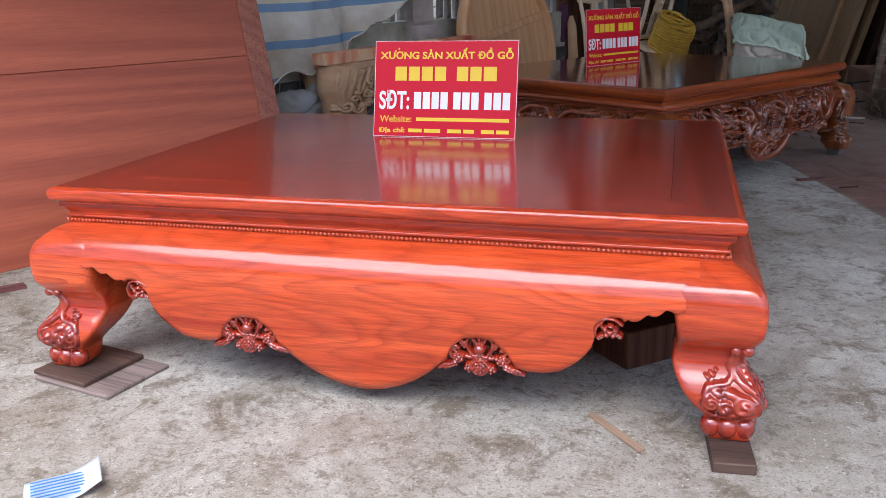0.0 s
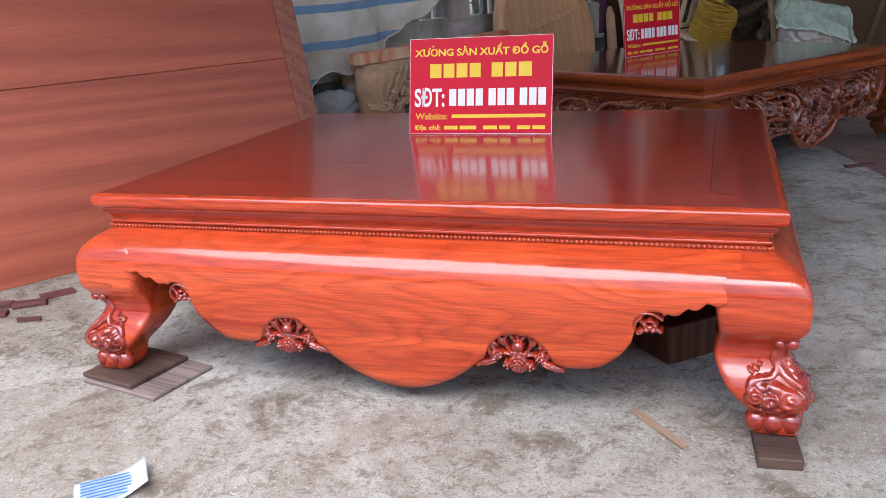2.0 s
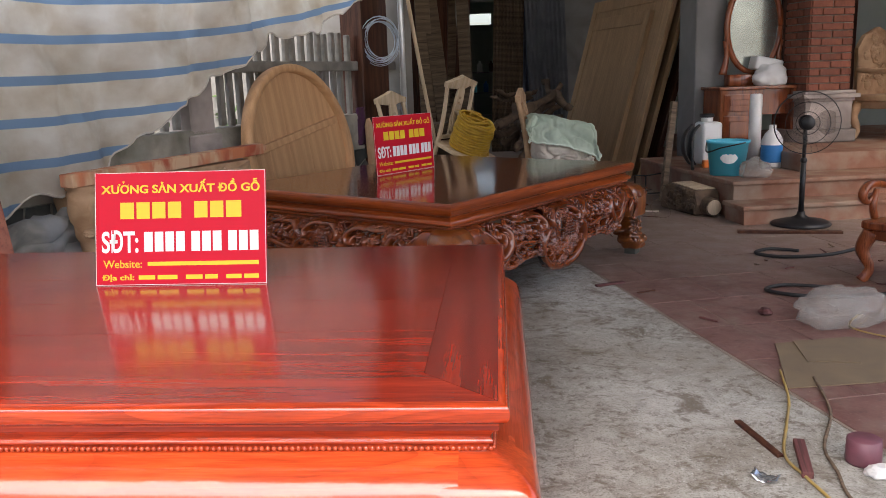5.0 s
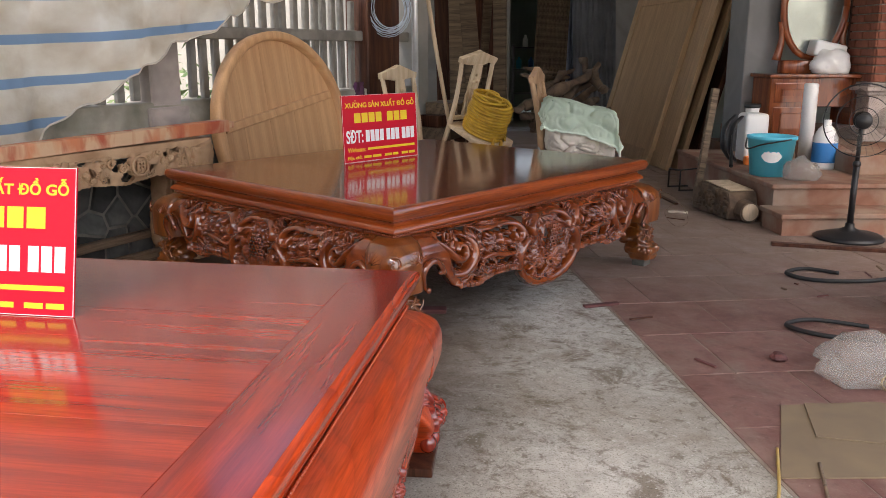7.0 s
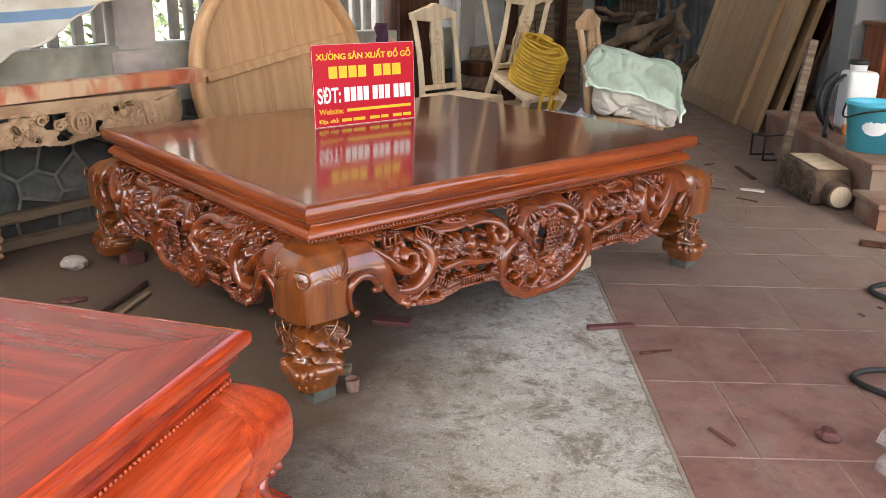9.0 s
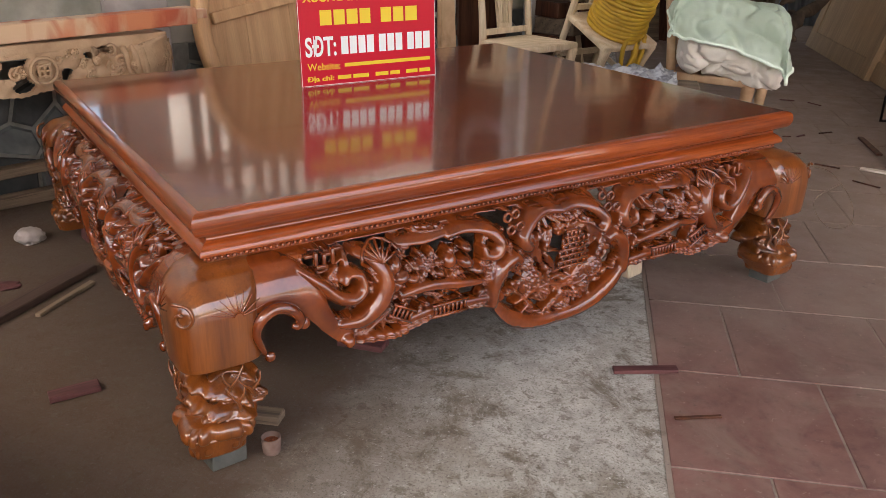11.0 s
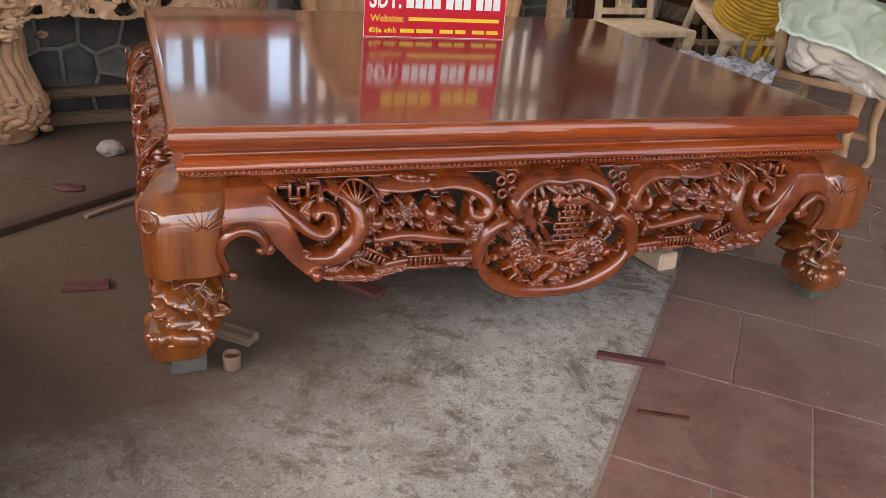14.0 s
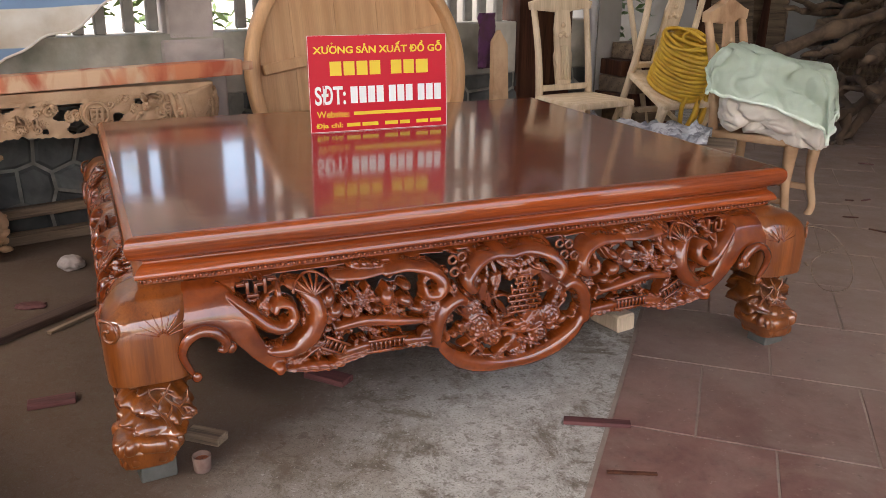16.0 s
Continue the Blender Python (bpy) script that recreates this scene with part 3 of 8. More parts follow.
def prism(bm, poly, y0, y1):
    """A flat outline in x and z, thick from y0 to y1."""
    a = [bm.verts.new((x, y0, z)) for x, z in poly]
    b = [bm.verts.new((x, y1, z)) for x, z in poly]
    fa, fb = bm.faces.new(a), bm.faces.new(b[::-1])
    for k in range(len(poly)):
        bm.faces.new((a[k], b[k], b[(k + 1) % len(poly)], a[(k + 1) % len(poly)]))
    bmesh.ops.triangulate(bm, faces=[fa, fb])


def flat_prism(bm, poly, z0, z1):
    a = [bm.verts.new((x, y, z0)) for x, y in poly]
    b = [bm.verts.new((x, y, z1)) for x, y in poly]
    bm.faces.new(a[::-1])
    bm.faces.new(b)
    for k in range(len(poly)):
        bm.faces.new((a[k], a[(k + 1) % len(poly)], b[(k + 1) % len(poly)], b[k]))


def wobble(bm, amount, scale=3.0, seed=0.0):
    for v in bm.verts:
        v.co += noise.noise_vector(v.co * scale + Vector((seed, seed * 1.7, seed * 0.3))) * amount


def ease(x, xs, ys):
    """Smooth curve through given stations."""
    xs, ys = list(xs), list(ys)
    if x <= xs[0]:
        return ys[0]
    for i in range(len(xs) - 1):
        if x <= xs[i + 1]:
            t = (x - xs[i]) / (xs[i + 1] - xs[i])
            y0, y3 = ys[max(i - 1, 0)], ys[min(i + 2, len(ys) - 1)]
            return 0.5 * (2 * ys[i] + (ys[i + 1] - y0) * t + (2 * y0 - 5 * ys[i] + 4 * ys[i + 1] - y3) * t * t + (3 * ys[i] - y0 - 3 * ys[i + 1] + y3) * t ** 3)
    return ys[-1]


def side_frame(w, d, k):
    """Pose of each side of a w by d bed: x along the side, y inwards, from the side's left corner as seen from outside."""
    return [pose(0, 0, 0), pose(w, 0, 0, 0, 0, 90), pose(w, d, 0, 0, 0, 180), pose(0, d, 0, 0, 0, 270)][k]


# ---------- the place ----------
def struct(name, bm, material, label, category, m=None, soft=False):
    return tagged(part(name, bm, material, None, "", soft, m), label, category, "", "structure")


WALL = pose(-0.232, 3.598, 0, 0, 0, 67.8)      # x along the fence wall, y to the outside
HOUSE = pose(3.738, 4.848, 0, 0, 0, 11.3)      # x along the steps, y into the house
TILES = pose(2.656, 2.714, 0, 0, 0, 14.3)    # x along the tile rows, y along the edge of the concrete

bm = bmesh.new()
bmesh.ops.create_grid(bm, x_segments=1, y_segments=1, size=400)
struct("ground", bm, YARD, "pale dusty concrete yard, lightened to bounce light into the workshop", "ground", pose(0, 0, -0.02))
bm = bmesh.new()
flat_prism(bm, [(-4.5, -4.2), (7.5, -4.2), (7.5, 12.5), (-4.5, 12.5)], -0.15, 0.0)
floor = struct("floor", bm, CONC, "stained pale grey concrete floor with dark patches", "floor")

# fence wall: rubble base, cement band, posts, balusters, rail
wall = thing("wall_fence", "low rubble and cement wall carrying a slatted concrete fence", "wall", WALL)
wall["kind"] = "structure"
bm = bmesh.new()
box(bm, -4.5, 3.25, 0.0, 0.2, 0, 0.575)
part("base", bm, MORTAR, wall, "pale mortar between dark stones")
bm = bmesh.new()
box(bm, -4.5, 3.25, 0.0, 0.17, 0.575, 0.88, 0.006)
part("cement_band", bm, CEMENT, wall, "stained grey cement render")
bm = bmesh.new()
box(bm, -4.5, 3.25, 0.03, 0.14, 1.25, 1.33, 0.008)
part("rail", bm, BALUSTER, wall)
bm = bmesh.new()
box(bm, 0.32, 0.63, -0.02, 0.22, 0.0, 0.85, 0.01)
box(bm, 0.36, 0.59, 0.0, 0.2, 0.85, 3.4, 0.01)
part("post", bm, PALE_POST, wall, "pale pinkish plastered post")
bm = bmesh.new()
box(bm, 2.52, 2.98, -0.02, 0.2, 0.0, 3.4, 0.01)
part("post", bm, DARK_W, wall, "brown boarded post")
bm = bmesh.new()
box(bm, -2.2, -1.95, -0.02, 0.2, 0.0, 3.4, 0.01)
part("post", bm, PALE_POST, wall)
bm = bmesh.new()
box(bm, -0.026, 0.026, -0.02, 0.02, 0.88, 1.56, 0.006)
me_bal = mesh_of("baluster", bm, BALUSTER)
for i in range(66):
    s = -4.4 + i * 0.112
    if 0.31 < s < 0.64 or 2.45 < s < 3.05 or -2.25 < s < -1.9:
        continue
    piece("baluster", me_bal, wall, pose(s, 0.085, random.uniform(-0.012, 0.012), 0, random.uniform(-0.8, 0.8), 0))


def clip(poly, px, py, nx, ny):
    out = []
    for i, a in enumerate(poly):
        b = poly[(i + 1) % len(poly)]
        da, db = (a[0] - px) * nx + (a[1] - py) * ny, (b[0] - px) * nx + (b[1] - py) * ny
        if da <= 0:
            out.append(a)
        if da * db < 0:
            t = da / (da - db)
            out.append((a[0] + (b[0] - a[0]) * t, a[1] + (b[1] - a[1]) * t))
    return out


rs = random.Random(5)
seeds = [(-1.9 + 0.19 * i + 0.095 * (j % 2) + rs.uniform(-0.06, 0.06), 0.08 + 0.15 * j + rs.uniform(-0.045, 0.045)) for i in range(27) for j in range(4)]
for sx, sz in seeds:
    poly = [(sx - 0.25, max(0.005, sz - 0.25)), (sx + 0.25, max(0.005, sz - 0.25)), (sx + 0.25, min(0.57, sz + 0.25)), (sx - 0.25, min(0.57, sz + 0.25))]
    for qx, qz in seeds:
        d = math.hypot(qx - sx, qz - sz)
        if 0 < d < 0.5:
            nx, nz = (qx - sx) / d, (qz - sz) / d
            poly = clip(poly, sx + nx * (d / 2 - 0.008), sz + nz * (d / 2 - 0.008), nx, nz)
    if len(poly) < 3 or 0.30 < sx < 0.65:
        continue
    bm = bmesh.new()
    poly = [(x - sx, z - sz) for x, z in poly]
    a = [bm.verts.new((x, 0.0, z)) for x, z in poly]
    b = [bm.verts.new((x * 0.88, -0.014, z * 0.88)) for x, z in poly]
    c = bm.verts.new((0, -0.02, 0))
    for k in range(len(poly)):
        k2 = (k + 1) % len(poly)
        bm.faces.new((a[k], a[k2], b[k2], b[k]))
        bm.faces.new((b[k], b[k2], c))
    part("stone", bm, STONE, wall, m=pose(sx, 0.0, sz))

# terracotta tiles on the house side
tiles = thing("pavement_tiles", "dusty terracotta floor tiles with pale grout lines", "tile floor", TILES)
tiles["kind"] = "structure"
bm = bmesh.new()
box(bm, -0.01, 4.6, -6.4, 9.0, -0.1, 0.0025)
part("grout_bed", bm, GROUT, tiles, "pale sandy grout")
P = 0.452
tile_cache = {}


def tile_mesh(w, d):
    key = (round(w, 3), round(d, 3))
    if key not in tile_cache:
        bm = bmesh.new()
        box(bm, 0, w, 0, d, -0.02, 0.0050, 0.0015)
        tile_cache[key] = mesh_of("tile", bm, TILE)
    return tile_cache[key]


for j in range(-14, 16):
    first = 0.43 if j % 2 == 0 else 0.226
    x = 0.0
    while x < 4.5:
        x1 = first if x == 0.0 else x + P
        w = min(x1, 4.6) - x - 0.006
        piece("tile", tile_mesh(w, P - 0.006), tiles, pose(x + 0.003, j * P + 0.003, random.uniform(-0.0008, 0.0008)))
        x = x1

# house platform with steps
plat = thing("steps", "dusty red tiled house steps and raised porch", "steps", HOUSE)
plat["kind"] = "structure"
for name, x0, y0, z0, z1 in (("lower_step", 0.0, 0.0, 0.0, 0.15), ("porch", 0.06, 0.3, 0.0, 0.30)):
    bm = bmesh.new()
    box(bm, x0, 4.2, y0, y0 + (0.31 if name == "lower_step" else 2.0), z0, z1 - 0.035)
    if name == "porch":
        box(bm, 0.66, 4.2, 2.301, 4.4, z0, z1 - 0.002)
    st = part(name, bm, STEP_T, plat)
    bm = bmesh.new()
    box(bm, x0 - 0.02, 4.2, y0 - 0.02, y0 + (0.33 if name == "lower_step" else 2.0), z1 - 0.035, z1, 0.008, 2)
    part("nosing", bm, STEP_T, st, "worn pale step edge")
bm = bmesh.new()
box(bm, 0.82, 3.9, 0.66, 4.2, 0.30, 0.45, 0.008, 2)
part("upper_step", bm, STEP_T, plat)

# brick pillar
pil = thing("brick_pillar", "red brick pillar on a stone pedestal with a moulded cap", "pillar", HOUSE @ pose(1.58, 1.75, 0.45))
pil["kind"] = "structure"
bm = bmesh.new()
box(bm, -0.27, 0.27, -0.27, 0.27, 0, 0.12, 0.01)
box(bm, -0.235, 0.235, -0.235, 0.235, 0.12, 0.38, 0.005)
part("pedestal", bm, PALE_POST, pil, "rough stone-dashed pedestal")
bm = bmesh.new()
for k, (o, z0, z1) in enumerate(((0.25, 0.38, 0.41), (0.285, 0.41, 0.45), (0.255, 0.45, 0.48))):
    box(bm, -o, o, -o, o, z0, z1, 0.008, 2)
part("cap", bm, PALE_POST, pil, "pale moulded cap")
bm = bmesh.new()
box(bm, -0.205, 0.205, -0.205, 0.205, 0.48, 3.0)
part("core", bm, MORTAR, pil)
bm = bmesh.new()
box(bm, -0.1, 0.1, -0.012, 0.012, 0, 0.058, 0.004)
me_brick = mesh_of("brick", bm, BRICK)
bm = bmesh.new()
box(bm, -0.05, 0.05, -0.012, 0.012, 0, 0.058, 0.004)
me_half = mesh_of("half_brick", bm, BRICK)
for side in (0, 3):
    q = pose(0, 0, 0, 0, 0, 90 * side)
    for r in range(28):
        for x, mb in (((-0.106, me_brick), (0.106, me_brick)) if r % 2 else ((-0.158, me_half), (0.0, me_brick), (0.158, me_half))):
            piece("brick", mb, pil, q @ pose(x, -0.21, 0.485 + r * 0.068))

# plain enclosing walls, column, roof
bm = bmesh.new()
box(bm, 0.52, 0.83, 2.1, 2.5, 0.0, 3.4, 0.01)
struct("column", bm, COLUMN, "square grey painted plaster column", "column", HOUSE)
bm = bmesh.new()
box(bm, 0.75, 4.2, 3.3, 3.5, 0.0, 3.4)
struct("wall_house", bm, GREENWALL, "pale green plastered house wall", "wall", HOUSE)
bm = bmesh.new()
box(bm, 2.05, 2.95, 3.24, 3.298, 0.45, 2.5, 0.01)
door = struct("door_1", bm, DARK_W, "dark brown closed wooden house door", "door", HOUSE)
bm = bmesh.new()
box(bm, -3.0, 1.42, 12.3, 12.5, 0.0, 3.56)
box(bm, 2.0, 7.5, 12.3, 12.5, 0.0, 3.56)
box(bm, 1.421, 1.999, 12.3, 12.5, 2.45, 3.56)
struct("wall_back", bm, BACKWALL, "dim grey rear wall of the workshop", "wall")
bm = bmesh.new()
for x0, x1, z0, z1 in ((0.4, 1.34, 0.0, 2.6), (1.80, 3.0, 0.0, 2.6), (1.341, 1.799, 0.0, 2.16), (1.341, 1.799, 2.38, 2.6)):
    box(bm, x0, x1, 16.0, 16.15, z0, z1)
box(bm, 0.3, 0.4, 12.501, 16.15, 0.0, 2.6)
box(bm, 3.0, 3.1, 12.501, 16.15, 0.0, 2.6)
struct("wall_rear_room", bm, GREENWALL, "pale green wall of the room behind, with a slit window", "wall")
bm = bmesh.new()
box(bm, 0.3, 3.1, 12.501, 16.15, 2.601, 2.7)
struct("ceiling_rear_room", bm, ROOF, "plain grey ceiling of the room behind", "ceiling")
bm = bmesh.new()
box(bm, -0.1, 0.1, -0.14, 6.2, 0.0, 3.5)
struct("wall_side", bm, BACKWALL, "dim grey plastered side wall", "wall", WALL @ pose(3.3, 0.1, 0, 0, 0, -2))
# roof above the view; right end and fence-side edge placed to let light in
bm = bmesh.new()
n = 110
cols = []
for i in range(n + 1):
    x = -2.4 + i * 0.0745
    z = 3.5 + 0.03 * (i % 2)
    front = -1.1 - 0.34 * max(0.0, x - 0.2)
    if x < 0.85:
        ends = (front, 3.598 + (x + 0.58) / 0.408, 6.75 + (0.95 - x) * 0.408, 12.6)
    else:
        ends = (front, 6.70, 6.75, 12.6)
    cols.append([bm.verts.new((x, y, z)) for y in ends])
for a, b in zip(cols, cols[1:]):
    for k in (0, 2):
        bm.faces.new((a[k], a[k + 1], b[k + 1], b[k]))
    if a[0].co.x > 0.8:
        bm.faces.new((a[1], a[2], b[2], b[1]))
bmesh.ops.solidify(bm, geom=bm.faces[:], thickness=0.01)
struct("ceiling", bm, ROOF, "grey corrugated metal roof out of view, edges set to shape the light", "roof")
# added wall behind the camera; its height limits the low sky light
bm = bmesh.new()
box(bm, -16.0, 16.0, -9.2, -9.0, -0.02, 2.2)
struct("wall_opposite", bm, CEMENT, "plain grey wall added out of view to block low sky", "wall")
# added wall; its near end sets how much side light reaches the porch
bm = bmesh.new()
box(bm, 7.0, 7.2, 4.0, 12.6, 0.0, 3.4)
struct("wall_right", bm, COLUMN, "plain grey wall added to block light from the right", "wall")
bm = bmesh.new()
box(bm, -6.0, -2.2, 0.06, 0.2, 0.885, 3.5)
struct("wall_left", bm, CEMENT, "plain grey cement wall above the rubble base", "wall", WALL)
# ceiling added above the view to keep sky light off the porch
bm = bmesh.new()
box(bm, 0.2, 4.4, 0.0, 4.4, 3.05, 3.2)
struct("ceiling_porch", bm, COLUMN, "plain grey unseen porch ceiling added to block sky light", "ceiling", HOUSE)


# ---------- the two platform beds ----------
def ring_sweep(bed, w, d, prof, material, label):
    """A moulding carried round a w by d rectangle in four mitred lengths; prof: (outset, height) from the top down."""
    for k in range(4):
        length = (w, d)[k % 2]
        bm = bmesh.new()
        fine = catmull([Vector((o, 0, z)) for o, z in prof], 4)
        ends = [[bm.verts.new((-v.x, -v.x, v.z)), bm.verts.new((length + v.x, -v.x, v.z))] for v in fine]
        for a, b in zip(ends, ends[1:]):
            bm.faces.new((a[0], a[1], b[1], b[0]))
        part("top_moulding", bm, material, bed, label, False, side_frame(w, d, k))


def apron_mesh(length, low, out, top, x0, x1, cols=150, rows=16, thick=0.035, holes=()):
    """The curved front board of one side: low(x) is its lower edge, out(z) its swell."""
    bm = bmesh.new()
    front, back = [], []
    for i in range(cols + 1):
        x = x0 + (x1 - x0) * i / cols
        lo = low(x)
        cf, cb = [], []
        for j in range(rows + 1):
            z = top + (lo - top) * j / rows
            cf.append(bm.verts.new((x, -out(z), z)))
            cb.append(bm.verts.new((x, -out(z) + thick, z)))
        front.append(cf)
        back.append(cb)
    for i in range(cols):
        for j in range(rows):
            xm = (front[i][j].co.x + front[i + 1][j].co.x) / 2
            zm = (front[i][j].co.z + front[i][j + 1].co.z) / 2
            if any(((xm - hx) / rx) ** 2 + ((zm - hz) / rz) ** 2 < 1 for hx, hz, rx, rz in holes):
                continue
            bm.faces.new((front[i][j], front[i][j + 1], front[i + 1][j + 1], front[i + 1][j]))
            bm.faces.new((back[i][j], back[i + 1][j], back[i + 1][j + 1], back[i][j + 1]))
        bm.faces.new((front[i][rows], back[i][rows], back[i + 1][rows], front[i + 1][rows]))
    loose = [v for v in bm.verts if not v.link_faces]
    bmesh.ops.delete(bm, geom=loose, context="VERTS")
    return bm


def leg_mesh(zs, outer, inner, levels=34, bulge=0.25, n=24, power=5.5):
    """A corner leg: a rounded square section whose outer and inner faces follow curves; corner at the origin, leg towards +x, +y."""
    bm = bmesh.new()
    rings = []
    z1, z0 = zs[0], zs[-1]
    rz = list(reversed(zs))
    for i in range(levels + 1):
        z = z0 + (z1 - z0) * i / levels
        o, n_ = ease(z, rz, list(reversed(outer))), ease(z, rz, list(reversed(inner)))
        c, h = (n_ - o) / 2, (n_ + o) / 2
        ring = []
        for k in range(n):
            a = 2 * math.pi * k / n
            ca, sa = math.cos(a), math.sin(a)
            p = 2.0 / power
            ring.append(bm.verts.new((c + h * math.copysign(abs(ca) ** p, ca), c + h * math.copysign(abs(sa) ** p, sa), z)))
        rings.append(ring)
    for a, b in zip(rings, rings[1:]):
        for k in range(n):
            bm.faces.new((a[k], a[(k + 1) % n], b[(k + 1) % n], b[k]))
    bm.faces.new(rings[0][::-1])
    bm.faces.new(rings[-1])
    return bm


def roll_band(z, half_h, o, inner, fold, phase):
    """One tier of swollen rolls round the foot, creased between them."""
    bm = bmesh.new()
    rings = []
    nt = 120
    for i in range(9):
        b = -1 + 2 * i / 8
        ring = []
        for k in range(nt):
            a = 2 * math.pi * k / nt
            ca, sa = math.cos(a), math.sin(a)
            sag = 0.006 * math.sin(3 * a + phase)
            c, h_ = (inner - o) / 2, (inner + o) / 2
            h_ = (h_ - 0.016 + 0.016 * math.sqrt(max(0.0, 1 - b * b))) * (1 - fold * (1 - abs(math.sin(6 * a + phase)) ** 0.30))
            p = 2.0 / 3.9
            ring.append(bm.verts.new((c + h_ * math.copysign(abs(ca) ** p, ca), c + h_ * math.copysign(abs(sa) ** p, sa), z + sag + half_h * b)))
        rings.append(ring)
    for a, b in zip(rings, rings[1:]):
        for k in range(nt):
            bm.faces.new((a[k], a[(k + 1) % nt], b[(k + 1) % nt], b[k]))
    bm.faces.new(rings[0][::-1])
    bm.faces.new(rings[-1])
    return bm


def bead_row(bed, w, d, outset, z, r, pitch, material):
    for k in range(4):
        length = (w, d, w, d)[k] + 2 * outset
        count = int(length / pitch)
        bm = bmesh.new()
        for i in range(count):
            ball(bm, (-outset + (i + 0.5) * length / count, -outset, z), (r, r * 0.8, r), 6, 4)
        part("bead_moulding", bm, material, bed, "row of small carved pearls", True, side_frame(w, d, k))


def top_boards(bed, w, d, z, border, mat_long, mat_cross, planks, edge, g=0.0010):
    """Mitred border boards round a field of planks, flush with fine joints."""
    i0 = edge
    corners = [(i0, i0), (w - i0, i0), (w - i0, d - i0), (i0, d - i0)]
    inner = [(border, border), (w - border, border), (w - border, d - border), (border, d - border)]
    for k in range(4):
        k2 = (k + 1) % 4
        bm = bmesh.new()
        ax, ay = inner[k2][0] - inner[k][0], inner[k2][1] - inner[k][1]
        l_ = math.hypot(ax, ay)
        tx, ty = ax / l_ * g, ay / l_ * g
        quad = [(corners[k][0] + tx, corners[k][1] + ty), (corners[k2][0] - tx, corners[k2][1] - ty), (inner[k2][0] - tx, inner[k2][1] - ty), (inner[k][0] + tx, inner[k][1] + ty)]
        flat_prism(bm, quad, z - 0.03, z)
        part("border_board", bm, mat_long if k % 2 == 0 else mat_cross, bed)
    y = border + g
    step = (d - 2 * border) / planks
    for k in range(planks):
        bm = bmesh.new()
        box(bm, border + g, w - border - g, y, y + step - g * 0.5, z - 0.03, z, 0.0006)
        part("top_plank", bm, mat_long, bed)
        y += step
    bm = bmesh.new()
    box(bm, i0, w - i0, i0, d - i0, z - 0.06, z - 0.031)
    part("top_core", bm, mat_long, bed)


def relief(name, material, r, outline, height, nr=6, nt=30, depth=0.012):
    """One carved knob in a single skin: outline(a) its rim, height(q, a) its swell towards -y."""
    bm = bmesh.new()
    mid = bm.verts.new((0, -height(0.0, 0.0), 0))
    rings = []
    for i in range(1, nr + 2):
        q = min(1.0, i / nr)
        ring = []
        for k in range(nt):
            a = 2 * math.pi * k / nt
            w_ = r * outline(a) * q * (0.92 if i > nr else 1.0)
            ring.append(bm.verts.new((w_ * math.cos(a), depth if i > nr else -height(q, a), w_ * math.sin(a))))
        rings.append(ring)
    for k in range(nt):
        bm.faces.new((mid, rings[0][(k + 1) % nt], rings[0][k]))
    for ra, rb in zip(rings, rings[1:]):
        for k in range(nt):
            bm.faces.new((ra[k], ra[(k + 1) % nt], rb[(k + 1) % nt], rb[k]))
    bmesh.ops.recalc_face_normals(bm, faces=bm.faces[:])
    return mesh_of(name, bm, material, True)


def peony_mesh(material, r=0.03):
    def height(q, a):
        lay = q * 3.2 + 0.35 * abs(math.cos(3.5 * a + 2 * int(q * 3.2)))
        return r * (0.50 * (1 - q) + 0.20 * (lay % 1.0) + 0.02)
    return relief("blossom", material, r, lambda a: 0.82 + 0.18 * abs(math.cos(3.5 * a)), height, 10, 34)


def leaf_mesh(material, r=0.03, lobes=3.5):
    bm = bmesh.new()
    n = 14
    cols = []
    for i in range(n + 1):
        t = i / n
        wd = r * 0.60 * math.sin(math.pi * min(1, t * 0.95 + 0.05)) ** 0.8 * (0.72 + 0.28 * abs(math.cos(lobes * math.pi * t)))
        z = (t - 0.5) * 2 * r
        arch = 0.35 * r * math.sin(math.pi * t)
        cols.append([bm.verts.new((x * wd, y * r - arch, z)) for x, y in ((-1, 0.30), (-0.55, -0.10), (0, 0.10), (0.55, -0.10), (1, 0.30))])
    for a, b in zip(cols, cols[1:]):
        for k in range(4):
            bm.faces.new((a[k], a[k + 1], b[k + 1], b[k]))
    bmesh.ops.solidify(bm, geom=bm.faces[:], thickness=0.005)
    return mesh_of("carved_leaf", bm, material, True)


def curl_mesh(material, r=0.035, turns=1.35, thick=0.30):
    bm = bmesh.new()
    pts, rad = [], []
    for i in range(19):
        t = i / 18
        a = 2 * math.pi * turns * t
        q = r * (1 - 0.86 * t)
        pts.append((q * math.cos(a), -0.014 * t, q * math.sin(a)))
        rad.append(r * thick * (0.45 + 0.55 * math.sin(math.pi * min(1, 0.2 + t))) if t < 0.8 else r * thick * 0.8)
    tube(bm, pts, rad, 7, 1)
    return mesh_of("carved_scroll", bm, material, True)


def berry_mesh(material, r=0.03):
    spots = [(0, 0, 0.42), (0.58, 0.15, 0.34), (-0.52, 0.32, 0.36), (0.1, -0.62, 0.36), (-0.5, -0.38, 0.32), (0.3, 0.66, 0.32), (0.6, -0.42, 0.28)]

    def height(q, a):
        x, z = q * math.cos(a), q * math.sin(a)
        return r * max([math.sqrt(max(0.0, w_ * w_ - (x - sx) ** 2 - (z - sz) ** 2)) for sx, sz, w_ in spots]) * 1.2
    return relief("carved_fruit", material, r, lambda a: 0.9 + 0.1 * math.cos(5 * a), height, 9, 34)


